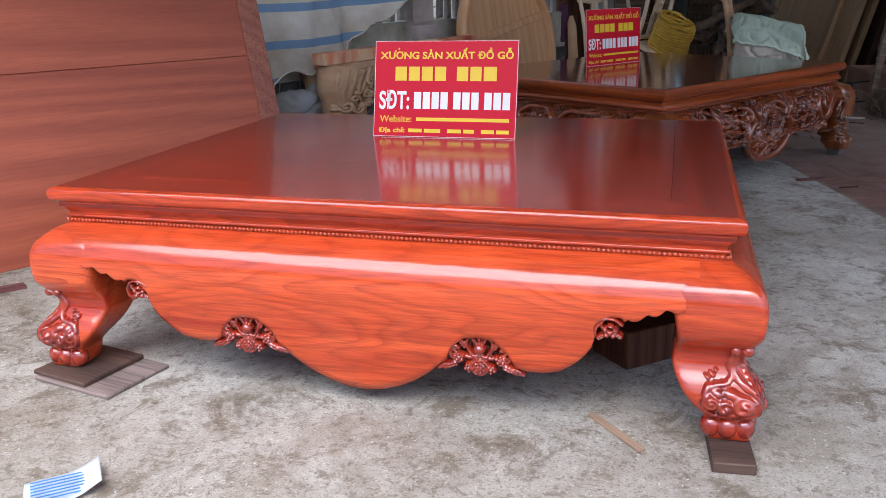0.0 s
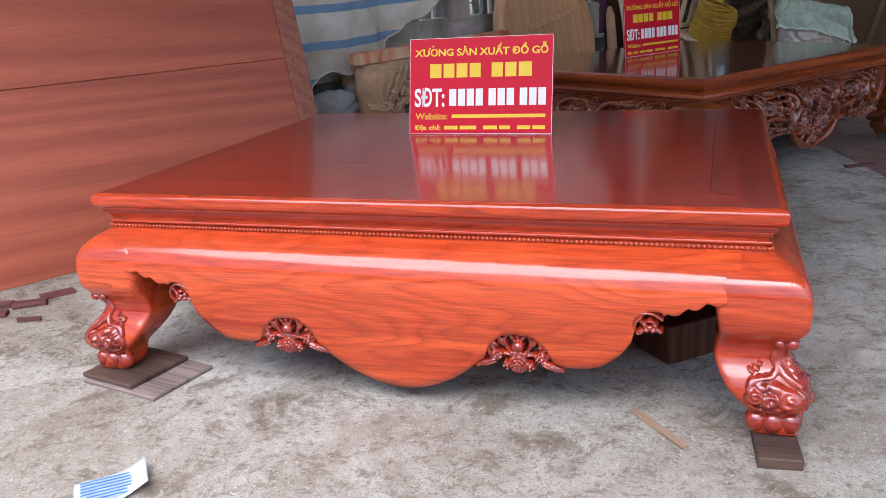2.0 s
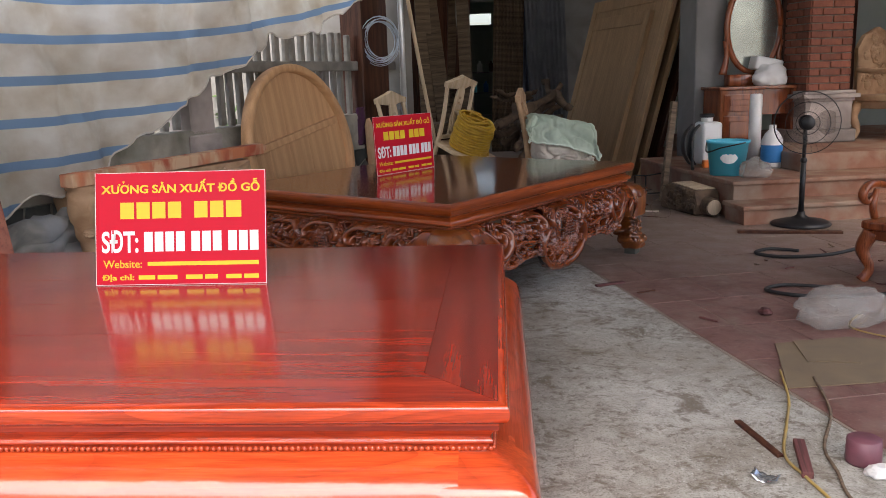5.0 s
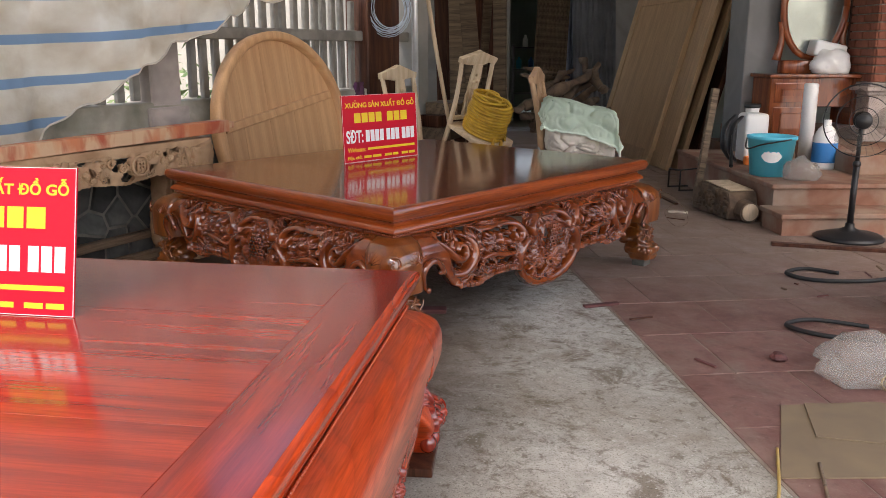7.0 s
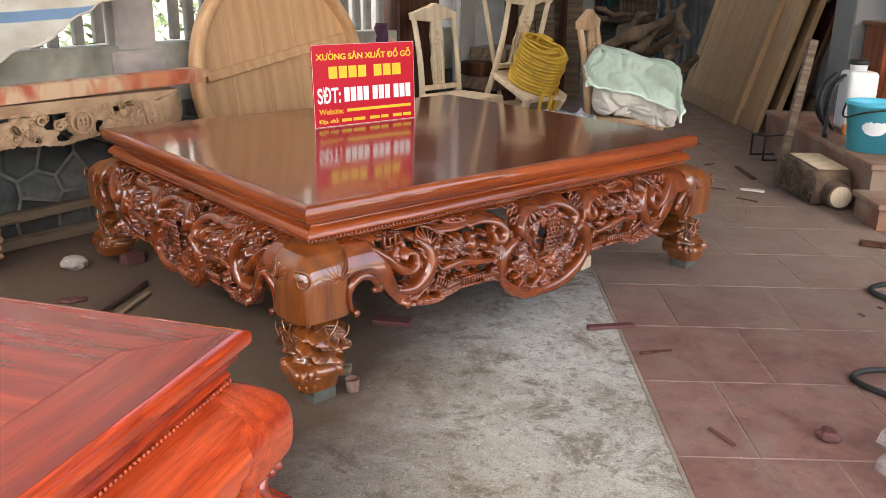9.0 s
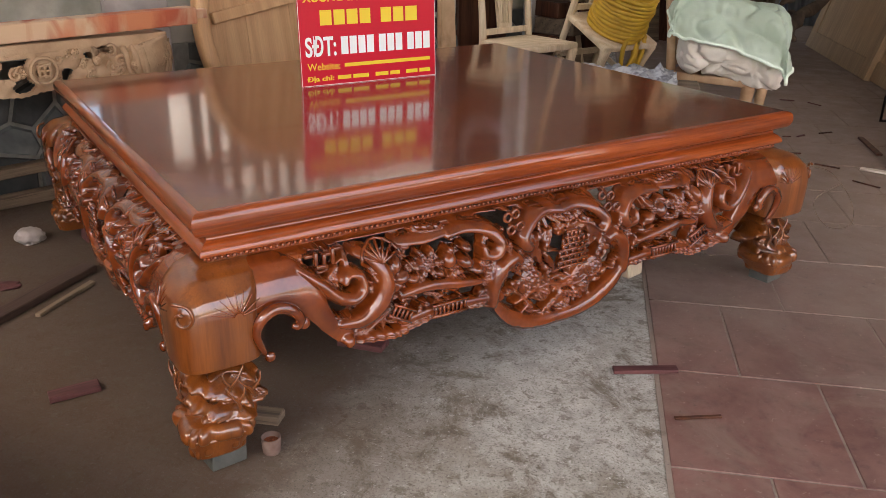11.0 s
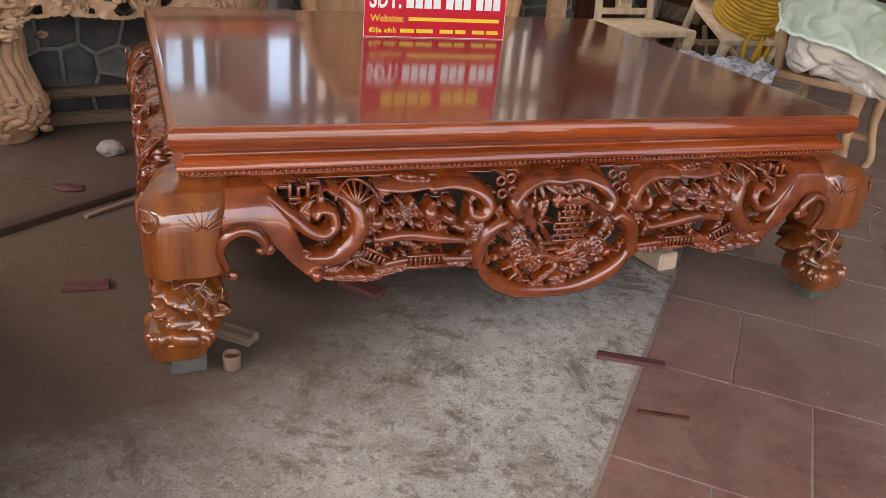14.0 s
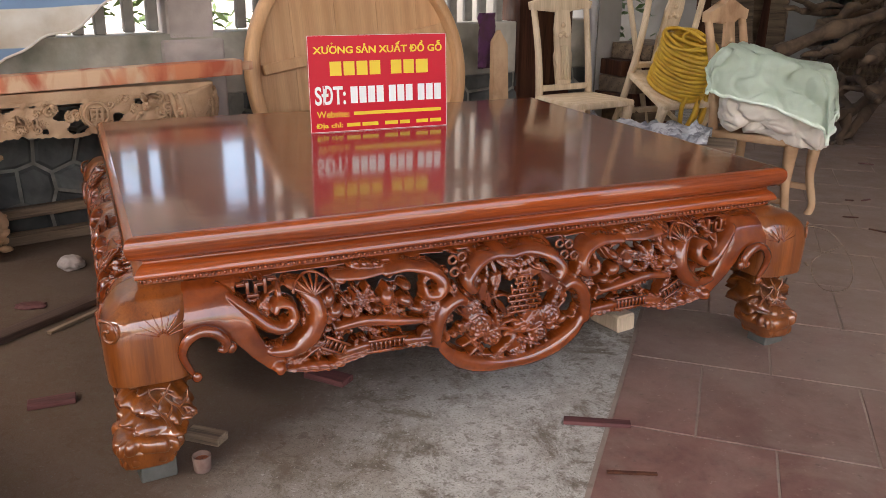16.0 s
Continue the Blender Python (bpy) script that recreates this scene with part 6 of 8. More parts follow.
# ---------- left: unfinished panel, tarpaulin, carved console ----------
PANEL = Matrix.Translation((-1.0, 0.65, 0)) @ Euler((0, 0, radians(59))).to_matrix().to_4x4() @ Euler((radians(-13.5), 0, 0)).to_matrix().to_4x4()
panel = thing("headboard", "large unfinished red-brown headboard panel leaning by the wall", "headboard", PANEL)
z = 0.0
for k, hgt in enumerate((0.815, 0.44, 0.40, 0.30)):
    bm = bmesh.new()
    box(bm, -1.75, 1.47, 0.0, 0.028, z + 0.001, z + hgt - 0.001, 0.002)
    part("plank", bm, PANEL_W, panel)
    z += hgt
for x0, x1 in ((1.47, 1.585), (-1.86, -1.75)):
    bm = bmesh.new()
    box(bm, x0, x1, -0.012, 0.034, 0.0, 1.96, 0.004, 2)
    part("stile", bm, PANEL_E, panel, "lighter upright stile")
bm = bmesh.new()
box(bm, -0.25, 0.25, -0.02, 0.02, 0.0, 0.42, 0.003)
tagged(part("board_offcut", bm, PANEL_E, None, "", False, pose(-1.24, 0.42, 0.0, -14, 0, 70)), "short reddish board leaning on the large panel", "board")


def tarp():
    bm = bmesh.new()
    uvl = bm.loops.layers.uv.new("UVMap")
    S = [-2.2, -1.6, -1.06, -0.57, -0.40, -0.17, 0.04, 0.39, 0.75, 1.21, 1.64, 2.07, 2.3]
    Z = [0.42, 0.52, 0.62, 0.70, 0.78, 0.90, 1.02, 1.18, 1.33, 1.50, 1.53, 1.70, 1.80]
    cols, rows = 130, 60
    grid, hem = [], []
    for i in range(cols + 1):
        s = -2.2 + 4.5 * i / cols
        base = ease(s, S, Z)
        lo = base + 0.018 * math.sin(s * 17) + 0.012 * math.sin(s * 31 + 1)
        hi = 2.75 - 0.10 * math.sin(s * 1.3)
        col = []
        for j in range(rows + 1):
            t = j / rows
            z = lo + (hi - lo) * t
            y = -0.13 - 0.10 * math.sin(s * 3.1 + 2.2 * t) * (0.5 + 0.5 * t) - 0.05 * math.sin(s * 8.3 + 5 * t + 1.0) - 0.018 * math.sin(s * 19 - 7 * t) - 0.10 * (1 - t) ** 4 * max(0, min(1, (0.2 - s)))
            y += 0.03 * noise.noise(Vector((s * 2.5, z * 3.5, 0.3))) + 0.050 * abs(noise.noise(Vector((s * 6 + 2 * z, z * 3.5 - s, 4.3)))) + 0.022 * abs(noise.noise(Vector((s * 15, z * 9, 8.3))))
            col.append((bm.verts.new((s, min(y, -0.03), z)), s, (z - 0.07 * s - 0.035 * s * s - 1.054) * 1.2 + 1.125))
        hem.append(col[0][0].co.copy())
        grid.append(col)
    for i in range(cols):
        for j in range(rows):
            q = (grid[i][j], grid[i + 1][j], grid[i + 1][j + 1], grid[i][j + 1])
            fc = bm.faces.new([v[0] for v in q])
            for lp, v in zip(fc.loops, q):
                lp[uvl].uv = (v[1], v[2])
    return bm, hem


sheet, hem = tarp()
tp = tagged(part("tarpaulin", sheet, TARP, None, "", True, WALL), "blue and white striped woven tarpaulin hung over the fence", "tarpaulin")
bm = bmesh.new()
tube(bm, hem, 0.006, 6, 1)
part("hem", bm, BLANKET, tp, "frayed pale hem", True)
# rolled lower end of the tarpaulin
bm = bmesh.new()
for k in range(3):
    tube(bm, [(-1.75, -0.20 - 0.03 * k, 0.40 - 0.08 * k), (-1.2, -0.24, 0.47 - 0.085 * k), (-0.9, -0.22, 0.49 - 0.08 * k), (-0.62, -0.16, 0.56 - 0.06 * k)], [0.05, 0.075, 0.07, 0.03], 10, 6)
wobble(bm, 0.05, 9, 1)
wobble(bm, 0.02, 23, 4)
tagged(part("rolled_cloth", bm, SOILED, None, "", True, WALL), "soiled grey-white rolled sheet hanging on the wall", "cloth")

# beam on the carved console
CONS = WALL @ pose(0, -0.40, 0)
bm = bmesh.new()
box(bm, -0.97, 0.56, -0.045, 0.05, 0.0, 0.068, 0.004)
box(bm, 0.56, 0.62, -0.02, 0.02, 0.018, 0.055, 0.003)
wobble(bm, 0.004, 5, 4)
tagged(part("beam", bm, RAW_X, None, "", False, CONS @ pose(0, 0.03, 0.708, 0, -1.0, 0)), "rough beam with red stain and a tenon lying on the console", "beam")
cons = thing("carved_console", "unfinished pale carved altar table with bowed legs", "carved table", CONS)
bm = bmesh.new()
box(bm, -0.86, 0.42, 0.0, 0.34, 0.655, 0.695, 0.006, 2)
part("tabletop", bm, RAW_CARVE, cons)
me_raw = [curl_mesh(RAW_CARVE, 0.036, 1.3, 0.3), leaf_mesh(RAW_CARVE, 0.035), lump_mesh(RAW_CARVE, 0.030), berry_mesh(RAW_CARVE, 0.028), curl_mesh(RAW_CARVE, 0.026, 1.1, 0.34)]
low_x, low_z = [-0.80, -0.6, -0.5, -0.4, -0.3, -0.2, -0.1, 0.0, 0.1, 0.2, 0.30, 0.36], [0.46, 0.50, 0.515, 0.525, 0.515, 0.503, 0.515, 0.53, 0.523, 0.53, 0.515, 0.495]


def cons_low(x):
    return float(np.interp(x, low_x, low_z)) + 0.010 * noise.noise(Vector((x * 45, 0, 3))) - 0.006


bm = bmesh.new()
cols, rows = 190, 26
grid = []
for i in range(cols + 1):
    x = -0.80 + 1.16 * i / cols
    lo_ = cons_low(x)
    grid.append([[bm.verts.new((x, y + 0.010 * noise.noise(Vector((x * 28, z * 28, y)))  , z)) for y in (0.0, 0.028)] for z in np.linspace(lo_, 0.66, rows + 1)])
for i in range(cols):
    for j in range(rows):
        a, b, c, d = grid[i][j], grid[i + 1][j], grid[i + 1][j + 1], grid[i][j + 1]
        x, z = (a[0].co.x + b[0].co.x) / 2, (a[0].co.z + d[0].co.z) / 2
        gap = noise.noise(Vector((x * 15, z * 22, 7.7)))
        if gap > 0.16 and 1 < j < rows - 3 and -0.58 < x < 0.24 and math.hypot(x + 0.10, z - 0.592) > 0.062:
            continue
        bm.faces.new((a[0], b[0], c[0], d[0]))
        bm.faces.new((a[1], d[1], c[1], b[1]))
bmesh.ops.delete(bm, geom=[v for v in bm.verts if not v.link_faces], context="VERTS")
cap_ap = part("apron", bm, RAW_CARVE, cons, "pierced scrollwork apron", True)
rc = random.Random(8)
for _ in range(120):
    x, zz = rc.uniform(-0.62, 0.36), rc.uniform(0.525, 0.65)
    sc = rc.uniform(0.45, 0.85)
    if (noise.noise(Vector((x * 15, zz * 22, 7.7))) > 0.10 and x < 0.24) or math.hypot(x + 0.10, zz - 0.592) < 0.07:
        continue
    piece("carving", rc.choice(me_raw), cap_ap, Matrix.Translation((x, rc.uniform(-0.012, 0.012), zz)) @ Euler((rc.uniform(-0.4, 0.4), rc.uniform(0, 6.28), 0)).to_matrix().to_4x4() @ Matrix.Diagonal((sc, sc, sc, 1)))
bm = bmesh.new()
cc = Vector((-0.10, -0.014, 0.592))
tube(bm, [cc + Vector((0.05 * math.cos(a * 0.3142), 0, 0.05 * math.sin(a * 0.3142))) for a in range(21)], 0.007, 6, 1)
part("roundel", bm, RAW_CARVE, cap_ap)
for e in (-0.02, 0.0, 0.02):
    bm = bmesh.new()
    box(bm, cc.x - 0.026, cc.x + 0.026, cc.y - 0.006, cc.y + 0.008, cc.z + e - 0.004, cc.z + e + 0.004)
    part("fret_bar", bm, RAW_CARVE, cap_ap)
    bm = bmesh.new()
    box(bm, cc.x + e - 0.004, cc.x + e + 0.004, cc.y - 0.008, cc.y + 0.007, cc.z - 0.026, cc.z + 0.026)
    part("fret_bar", bm, RAW_CARVE, cap_ap)


def bowed_leg(sx):
    bm = bmesh.new()
    cols = [(0.0, 0.66, 0.145), (0.02, 0.58, 0.135), (0.03, 0.48, 0.105), (0.02, 0.36, 0.092), (-0.005, 0.24, 0.088), (-0.02, 0.13, 0.088), (-0.005, 0.06, 0.080), (0.0, 0.0, 0.070)]
    pts = [(sx * c[0], 0.08, c[1]) for c in cols]
    tube(bm, pts, [c[2] for c in cols], 14, 5, flat=0.85)
    for q in range(9):
        ang = -1.9 + q * 0.27
        tube(bm, [(sx * (c[0]) + c[2] * 0.97 * math.cos(ang - 0.35), 0.08 + c[2] * 0.85 * math.sin(ang - 0.35), c[1]) for c in cols[:7]], [0.011, 0.013, 0.012, 0.010, 0.010, 0.012, 0.008], 6, 4)
    for q in range(48):
        a = rc.uniform(-2.6, 0.2)
        zz = rc.uniform(0.02, 0.20)
        ball(bm, (sx * -0.015 + 0.088 * math.cos(a), 0.08 + 0.08 * math.sin(a), zz), rc.uniform(0.009, 0.019), 8, 6)
    wobble(bm, 0.008, 14, 6)
    wobble(bm, 0.007, 42, 3)
    return bm


for lx, sx in ((-0.69, -1), (0.30, 1)):
    wide = Matrix.Diagonal((1.75 if sx < 0 else 1.0, 1, 1, 1))
    cl = part("leg", bowed_leg(sx), RAW_CARVE, cons, "thick ribbed bowed leg", True, pose(lx, 0.0, 0) @ wide)
    for q in range(16):
        a, zz, sc = rc.uniform(-2.5, -0.3), rc.uniform(0.42, 0.64), rc.uniform(0.6, 1.0)
        piece("carving", rc.choice(me_raw), cl, Matrix.Translation((sx * 0.015 + 0.135 * math.cos(a), 0.08 + 0.118 * math.sin(a), zz)) @ pose(0, 0, 0, 0, 0, math.degrees(a) + 90) @ pose(0, 0, 0, 0, rc.uniform(0, 360), 0) @ Matrix.Diagonal((sc, sc, sc, 1)))
    part("leg", bowed_leg(sx), RAW_CARVE, cons, "thick ribbed bowed leg", True, pose(lx, 0.2, 0))
bm = bmesh.new()
box(bm, -0.86, 1.5, -0.03, 0.03, 0.0, 0.05, 0.004)
tagged(part("timber_strip", bm, OLD_W, None, "", False, WALL @ pose(0, -0.14, 0.0)), "brown timber strip lying along the wall foot", "timber")
bm = bmesh.new()
box(bm, -0.7, 1.2, -0.03, 0.03, 0.0, 0.045, 0.004)
tagged(part("timber_strip", bm, OLD_W, None, "", False, WALL @ pose(-0.1, -0.045, 0.10, 0, -1.0, 0)), "brown timber strip resting against the stone wall", "timber")

# round tabletop leaning on the fence
RT = WALL @ pose(1.32, -0.30, 0.02, -9, 0, 0)
rt = thing("round_tabletop", "unfinished tan round tabletop with a raised rim leaning on the fence", "tabletop", RT)
R = 0.65
for k in range(5):
    xa, xb = -R + 0.02 + k * (2 * R - 0.04) / 5 + 0.001, -R + 0.02 + (k + 1) * (2 * R - 0.04) / 5 - 0.001
    poly = []
    for q in range(9):
        x = xa + (xb - xa) * q / 8
        poly.append((x, R + math.sqrt(max(0, (R - 0.02) ** 2 - x * x))))
    for q in range(9):
        x = xb + (xa - xb) * q / 8
        poly.append((x, R - math.sqrt(max(0, (R - 0.02) ** 2 - x * x))))
    bm = bmesh.new()
    prism(bm, poly, 0.030, 0.055)
    part("plank", bm, TABLE_W, rt)
bm = bmesh.new()
prof = [(R - 0.055, 0.031), (R - 0.055, -0.02), (R - 0.045, -0.028), (R - 0.012, -0.028), (R, -0.018), (R, 0.05), (R - 0.01, 0.058), (R - 0.06, 0.056)]
rings = []
for k in range(64):
    a = 2 * math.pi * k / 64
    rings.append([bm.verts.new((r * math.cos(a), y, R + r * math.sin(a))) for r, y in prof])
for k in range(64):
    a, b = rings[k], rings[(k + 1) % 64]
    for j in range(len(prof)):
        j2 = (j + 1) % len(prof)
        bm.faces.new((a[j], b[j], b[j2], a[j2]))
part("rim", bm, TABLE_W, rt, "bent wood rim", True)
bm = bmesh.new()
box(bm, -0.55, 0.55, 0.0, 0.029, R + 0.10, R + 0.155, 0.004, 1, pose(0, 0, 0))
part("batten", bm, TABLE_W, rt, "cross batten", m=Matrix.Translation((0, 0, R)) @ pose(0, 0, 0, 0, -9, 0) @ Matrix.Translation((0, 0, -R)))


# ---------- chairs ----------
def raw_chair(m, label, material, group=""):
    ch = thing("chair", label, "chair", m, group)
    bm = bmesh.new()
    box(bm, -0.22, 0.22, -0.22, 0.20, 0.41, 0.45, 0.012, 2)
    part("seat", bm, material, ch)
    for sx in (-1, 1):
        bm = bmesh.new()
        tube(bm, [(sx * 0.185, 0.20, 0.0), (sx * 0.19, 0.185, 0.22), (sx * 0.195, 0.185, 0.45), (sx * 0.195, 0.215, 0.72), (sx * 0.205, 0.27, 0.99)], [0.020, 0.022, 0.024, 0.021, 0.019], 8, 5)
        part("back_post", bm, material, ch, "", True)
        bm = bmesh.new()
        tube(bm, [(sx * 0.19, -0.20, 0.0), (sx * 0.20, -0.215, 0.06), (sx * 0.175, -0.19, 0.22), (sx * 0.19, -0.20, 0.42)], [0.018, 0.018, 0.022, 0.034], 8, 5)
        part("leg", bm, material, ch, "", True)
    bm = bmesh.new()
    top = [(-0.225, 0.955), (-0.235, 1.0), (-0.18, 1.012), (-0.12, 1.03), (-0.06, 1.038), (0, 1.065), (0.06, 1.038), (0.12, 1.03), (0.18, 1.012), (0.235, 1.0), (0.225, 0.955), (0.12, 0.962), (0.06, 0.94), (-0.06, 0.94), (-0.12, 0.962)]
    prism(bm, top, 0.245, 0.285)
    part("crest_rail", bm, material, ch, "shaped crest rail")
    bm = bmesh.new()
    spl = [(-0.055, 0.50), (-0.045, 0.60), (-0.07, 0.68), (-0.045, 0.76), (-0.065, 0.84), (-0.05, 0.95), (0.05, 0.95), (0.065, 0.84), (0.045, 0.76), (0.07, 0.68), (0.045, 0.60), (0.055, 0.50)]
    prism(bm, spl, -0.008, 0.008)
    splat = part("splat", bm, material, ch, "carved vase splat", m=Matrix.Translation((0, 0.195, 0)) @ Matrix.Shear("XZ", 4, (0, 0.0)) @ pose(0, 0, 0, -5.5, 0, 0) @ Matrix.Translation((0, -0.04, 0)))
    bm = bmesh.new()
    for q in range(4):
        tube(bm, [(-0.03 + 0.02 * q, -0.010, 0.74), (-0.034 + 0.0226 * q, -0.012, 0.62), (-0.03 + 0.02 * q, -0.010, 0.53)], 0.006, 6, 3)
    for dx, zz in ((-0.025, 0.80), (0.025, 0.80), (0, 0.86), (0, 0.81)):
        ball(bm, (dx, -0.010, zz), 0.016, 8, 6)
    part("splat_carving", bm, material, splat, "", True)
    for z, y in ((0.49, 0.19), (0.15, 0.19)):
        bm = bmesh.new()
        box(bm, -0.19, 0.19, y - 0.012, y + 0.012, z - 0.018, z + 0.018, 0.003)
        part("rail", bm, material, ch)
    for sx in (-1, 1):
        bm = bmesh.new()
        box(bm, sx * 0.185 - 0.01, sx * 0.185 + 0.01, -0.2, 0.19, 0.13, 0.16, 0.003)
        part("stretcher", bm, material, ch)
    return ch


raw_chair(WALL @ pose(2.72, -0.42, 0.0, 0, 0, -4), "unfinished pale wooden chair with a carved splat", RAW, "raw chairs")
TILTED = pose(1.44, 6.50, 0.098, 24, 0, 56.3)
raw_chair(TILTED, "unfinished pale chair tilted back and carrying a hose coil", RAW, "raw chairs")
raw_chair(pose(2.357, 5.520, 0, 0, 0, 82.3), "unfinished chair piled with folded quilts", RAW_CARVE, "raw chairs")

# yellow hose coil on the tilted chair
bm = bmesh.new()
rc = random.Random(4)
pts = []
for k in range(22 * 14):
    a, lay = k * 2 * math.pi / 14, k // 154
    turn = (k % 154) / 14
    hgt = turn * 0.028 if lay == 0 else 0.30 - turn * 0.028
    r = 0.165 + 0.030 * lay + 0.006 * math.sin(k * 1.7)
    pts.append((r * math.cos(a), r * math.sin(a), hgt + rc.uniform(-0.004, 0.004)))
for k in range(4):
    a = -1.9 + 0.5 * k
    pts += [(0.21 * math.cos(a), 0.21 * math.sin(a), 0.02), (0.24 * math.cos(a), 0.24 * math.sin(a), -0.10), (0.25 * math.cos(a + 0.2), 0.25 * math.sin(a + 0.2), -0.24), (0.24 * math.cos(a + 0.4), 0.24 * math.sin(a + 0.4), -0.08)]
tube(bm, pts, 0.0165, 7, 2)
for k in range(4):
    a0, r0 = 0.9 * k + 0.4, 0.10 + 0.02 * k
    loop = [(0.06 * math.cos(a0) + r0 * math.cos(t * 0.7), 0.06 * math.sin(a0) + r0 * math.sin(t * 0.7), 0.305 + 0.030 * abs(math.sin(t * 0.7 + k)) + 0.006 * k) for t in range(8)]
    tube(bm, loop, 0.012, 7, 4)
tagged(part("hose_coil", bm, YELLOW, None, "", True, TILTED @ pose(0.0, -0.03, 0.465) @ Matrix.Diagonal((0.9, 0.9, 0.9, 1))), "yellow air hose coiled on a tilted chair", "hose")


def bundle(m, material, label, size, seed, drape, name="folded_quilt"):
    """A rumpled thrown quilt: high on one side, falling over the other, with deep soft folds."""
    bm = bmesh.new()
    bmesh.ops.create_icosphere(bm, subdivisions=6, radius=1.0)
    sx, sy, sz = size
    for v in bm.verts:
        d = v.co.copy()
        q = Vector([math.copysign(abs(c) ** 0.62, c) for c in d])
        p = Vector((q.x * sx / 2, q.y * sy / 2, q.z * sz / 2 + sz / 2))
        t = (p.x / sx + 0.5)
        p.z = p.z * (1.0 - 0.30 * t) - drape * max(0, t - 0.55) ** 1.5
        p.x += 0.05 * (p.z / sz) * (0.6 - t)
        fold = math.sin(9 * p.x / sx + 5 * p.y / sy + 3 * noise.noise(p * 4 + Vector((seed, 0, 0))))
        ridge = abs(noise.noise(Vector((p.x * 6 + seed, p.y * 6, p.z * 7))))
        fine = abs(noise.noise(Vector((p.x * 16, p.y * 16 + seed, p.z * 18))))
        p += d * (0.014 * fold - 0.034 * max(0, 1 - ridge * 5) - 0.012 * max(0, 1 - fine * 4) + 0.03 * noise.noise(p * 3 + Vector((0, seed, 0))))
        v.co = p
    return tagged(part(name, bm, material, None, "", True, m), label, "quilt")


bundle(pose(2.414, 5.418, 0.44, 0, 0, 8.3), BLANKET, "cream blanket rolled on a chair seat", (0.52, 0.44, 0.30), 3.0, 0.35)


def draped_quilt(m, material, label):
    """A thick quilt folded once and thrown over the blanket: a flat top breaking over soft edges."""
    bm = bmesh.new()
    nx, ny = 90, 80
    grid = []
    for i in range(nx + 1):
        col = []
        for j in range(ny + 1):
            a, b = -0.41 + 0.80 * i / nx, -0.41 + 0.75 * j / ny
            ta, tb = 0.20, 0.15
            ea, eb = max(0.0, abs(a) - ta), max(0.0, abs(b) - tb)
            if a > 0 and -0.06 < b - 0.4 * (a - 0.3) < 0.0 and a > 0.30:
                eb += 0.02
            x = math.copysign(min(abs(a), ta) + 0.055 * (1 - math.exp(-ea / 0.05)) + 0.10 * ea, a)
            y = math.copysign(min(abs(b), tb) + 0.060 * (1 - math.exp(-eb / 0.05)) + 0.22 * eb, b)
            e = math.hypot(ea, eb)
            z = 0.285 - 0.26 * (a + 0.2) - 0.92 * max(0.0, e - 0.035 * (1 - math.exp(-e / 0.03)))
            p = Vector((x, y, z))
            w1, w2 = noise.noise(Vector((a * 5, b * 5, 1.5))), abs(noise.noise(Vector((a * 8 + 3, b * 8, 2.5))))
            w3 = abs(noise.noise(Vector((a * 17, b * 17 + 5, 4.5))))
            p.z += 0.026 * w1 - 0.016 * max(0, 1 - 5 * w2) - 0.006 * max(0, 1 - 4 * w3)
            out = Vector((math.copysign(1, a) if ea > eb else 0, math.copysign(1, b) if eb >= ea and eb > 0 else 0, 0))
            p += out * (0.012 * math.sin(9 * (a + b) + 3 * w1) + 0.02 * w1 - 0.014 * max(0, 1 - 5 * w2) - 0.006 * max(0, 1 - 4 * w3))
            col.append(bm.verts.new(p))
        grid.append(col)
    for i in range(nx):
        for j in range(ny):
            bm.faces.new((grid[i][j], grid[i + 1][j], grid[i + 1][j + 1], grid[i][j + 1]))
    edge = [[v.co.copy() for v in col] for col in grid]
    bmesh.ops.solidify(bm, geom=bm.faces[:], thickness=0.028)
    q = tagged(part("folded_quilt", bm, material, None, "", True, m), label, "quilt")
    for rim in ([c[0] for c in edge], [c[-1] for c in edge], edge[0], edge[-1]):
        hb = bmesh.new()
        tube(hb, rim[::3], 0.008, 6, 2)
        part("hem", hb, material, q, "stitched hem", True)
    return q


draped_quilt(pose(2.405, 5.429, 0.585, 0, 0, 4.3), QUILT, "pale green quilt thrown over a cream blanket")
bm = bmesh.new()
bmesh.ops.create_grid(bm, x_segments=26, y_segments=14, size=0.5)
for v in bm.verts:
    v.co.z = 0.05 * noise.noise(Vector((v.co.x * 9, v.co.y * 7, 1))) + 0.04 + 0.04 * noise.noise(Vector((v.co.x * 22, v.co.y * 20, 4)))
    v.co.y *= 0.36
    v.co.x *= 0.62
bmesh.ops.solidify(bm, geom=bm.faces[:], thickness=0.004)
block("rough raw timber baulk behind the brown bed", pose(1.841, 4.985, 0, 0, 0, 12.3), 1.0, 0.24, 0.44, OLD_W, "timber", 0.006, "timber_baulk")
tagged(part("newspaper", bm, NEWS, None, "", True, pose(1.920, 4.963, 0.44, 0, 0, 12.3)), "crumpled newspaper wrapped in clear film", "paper")

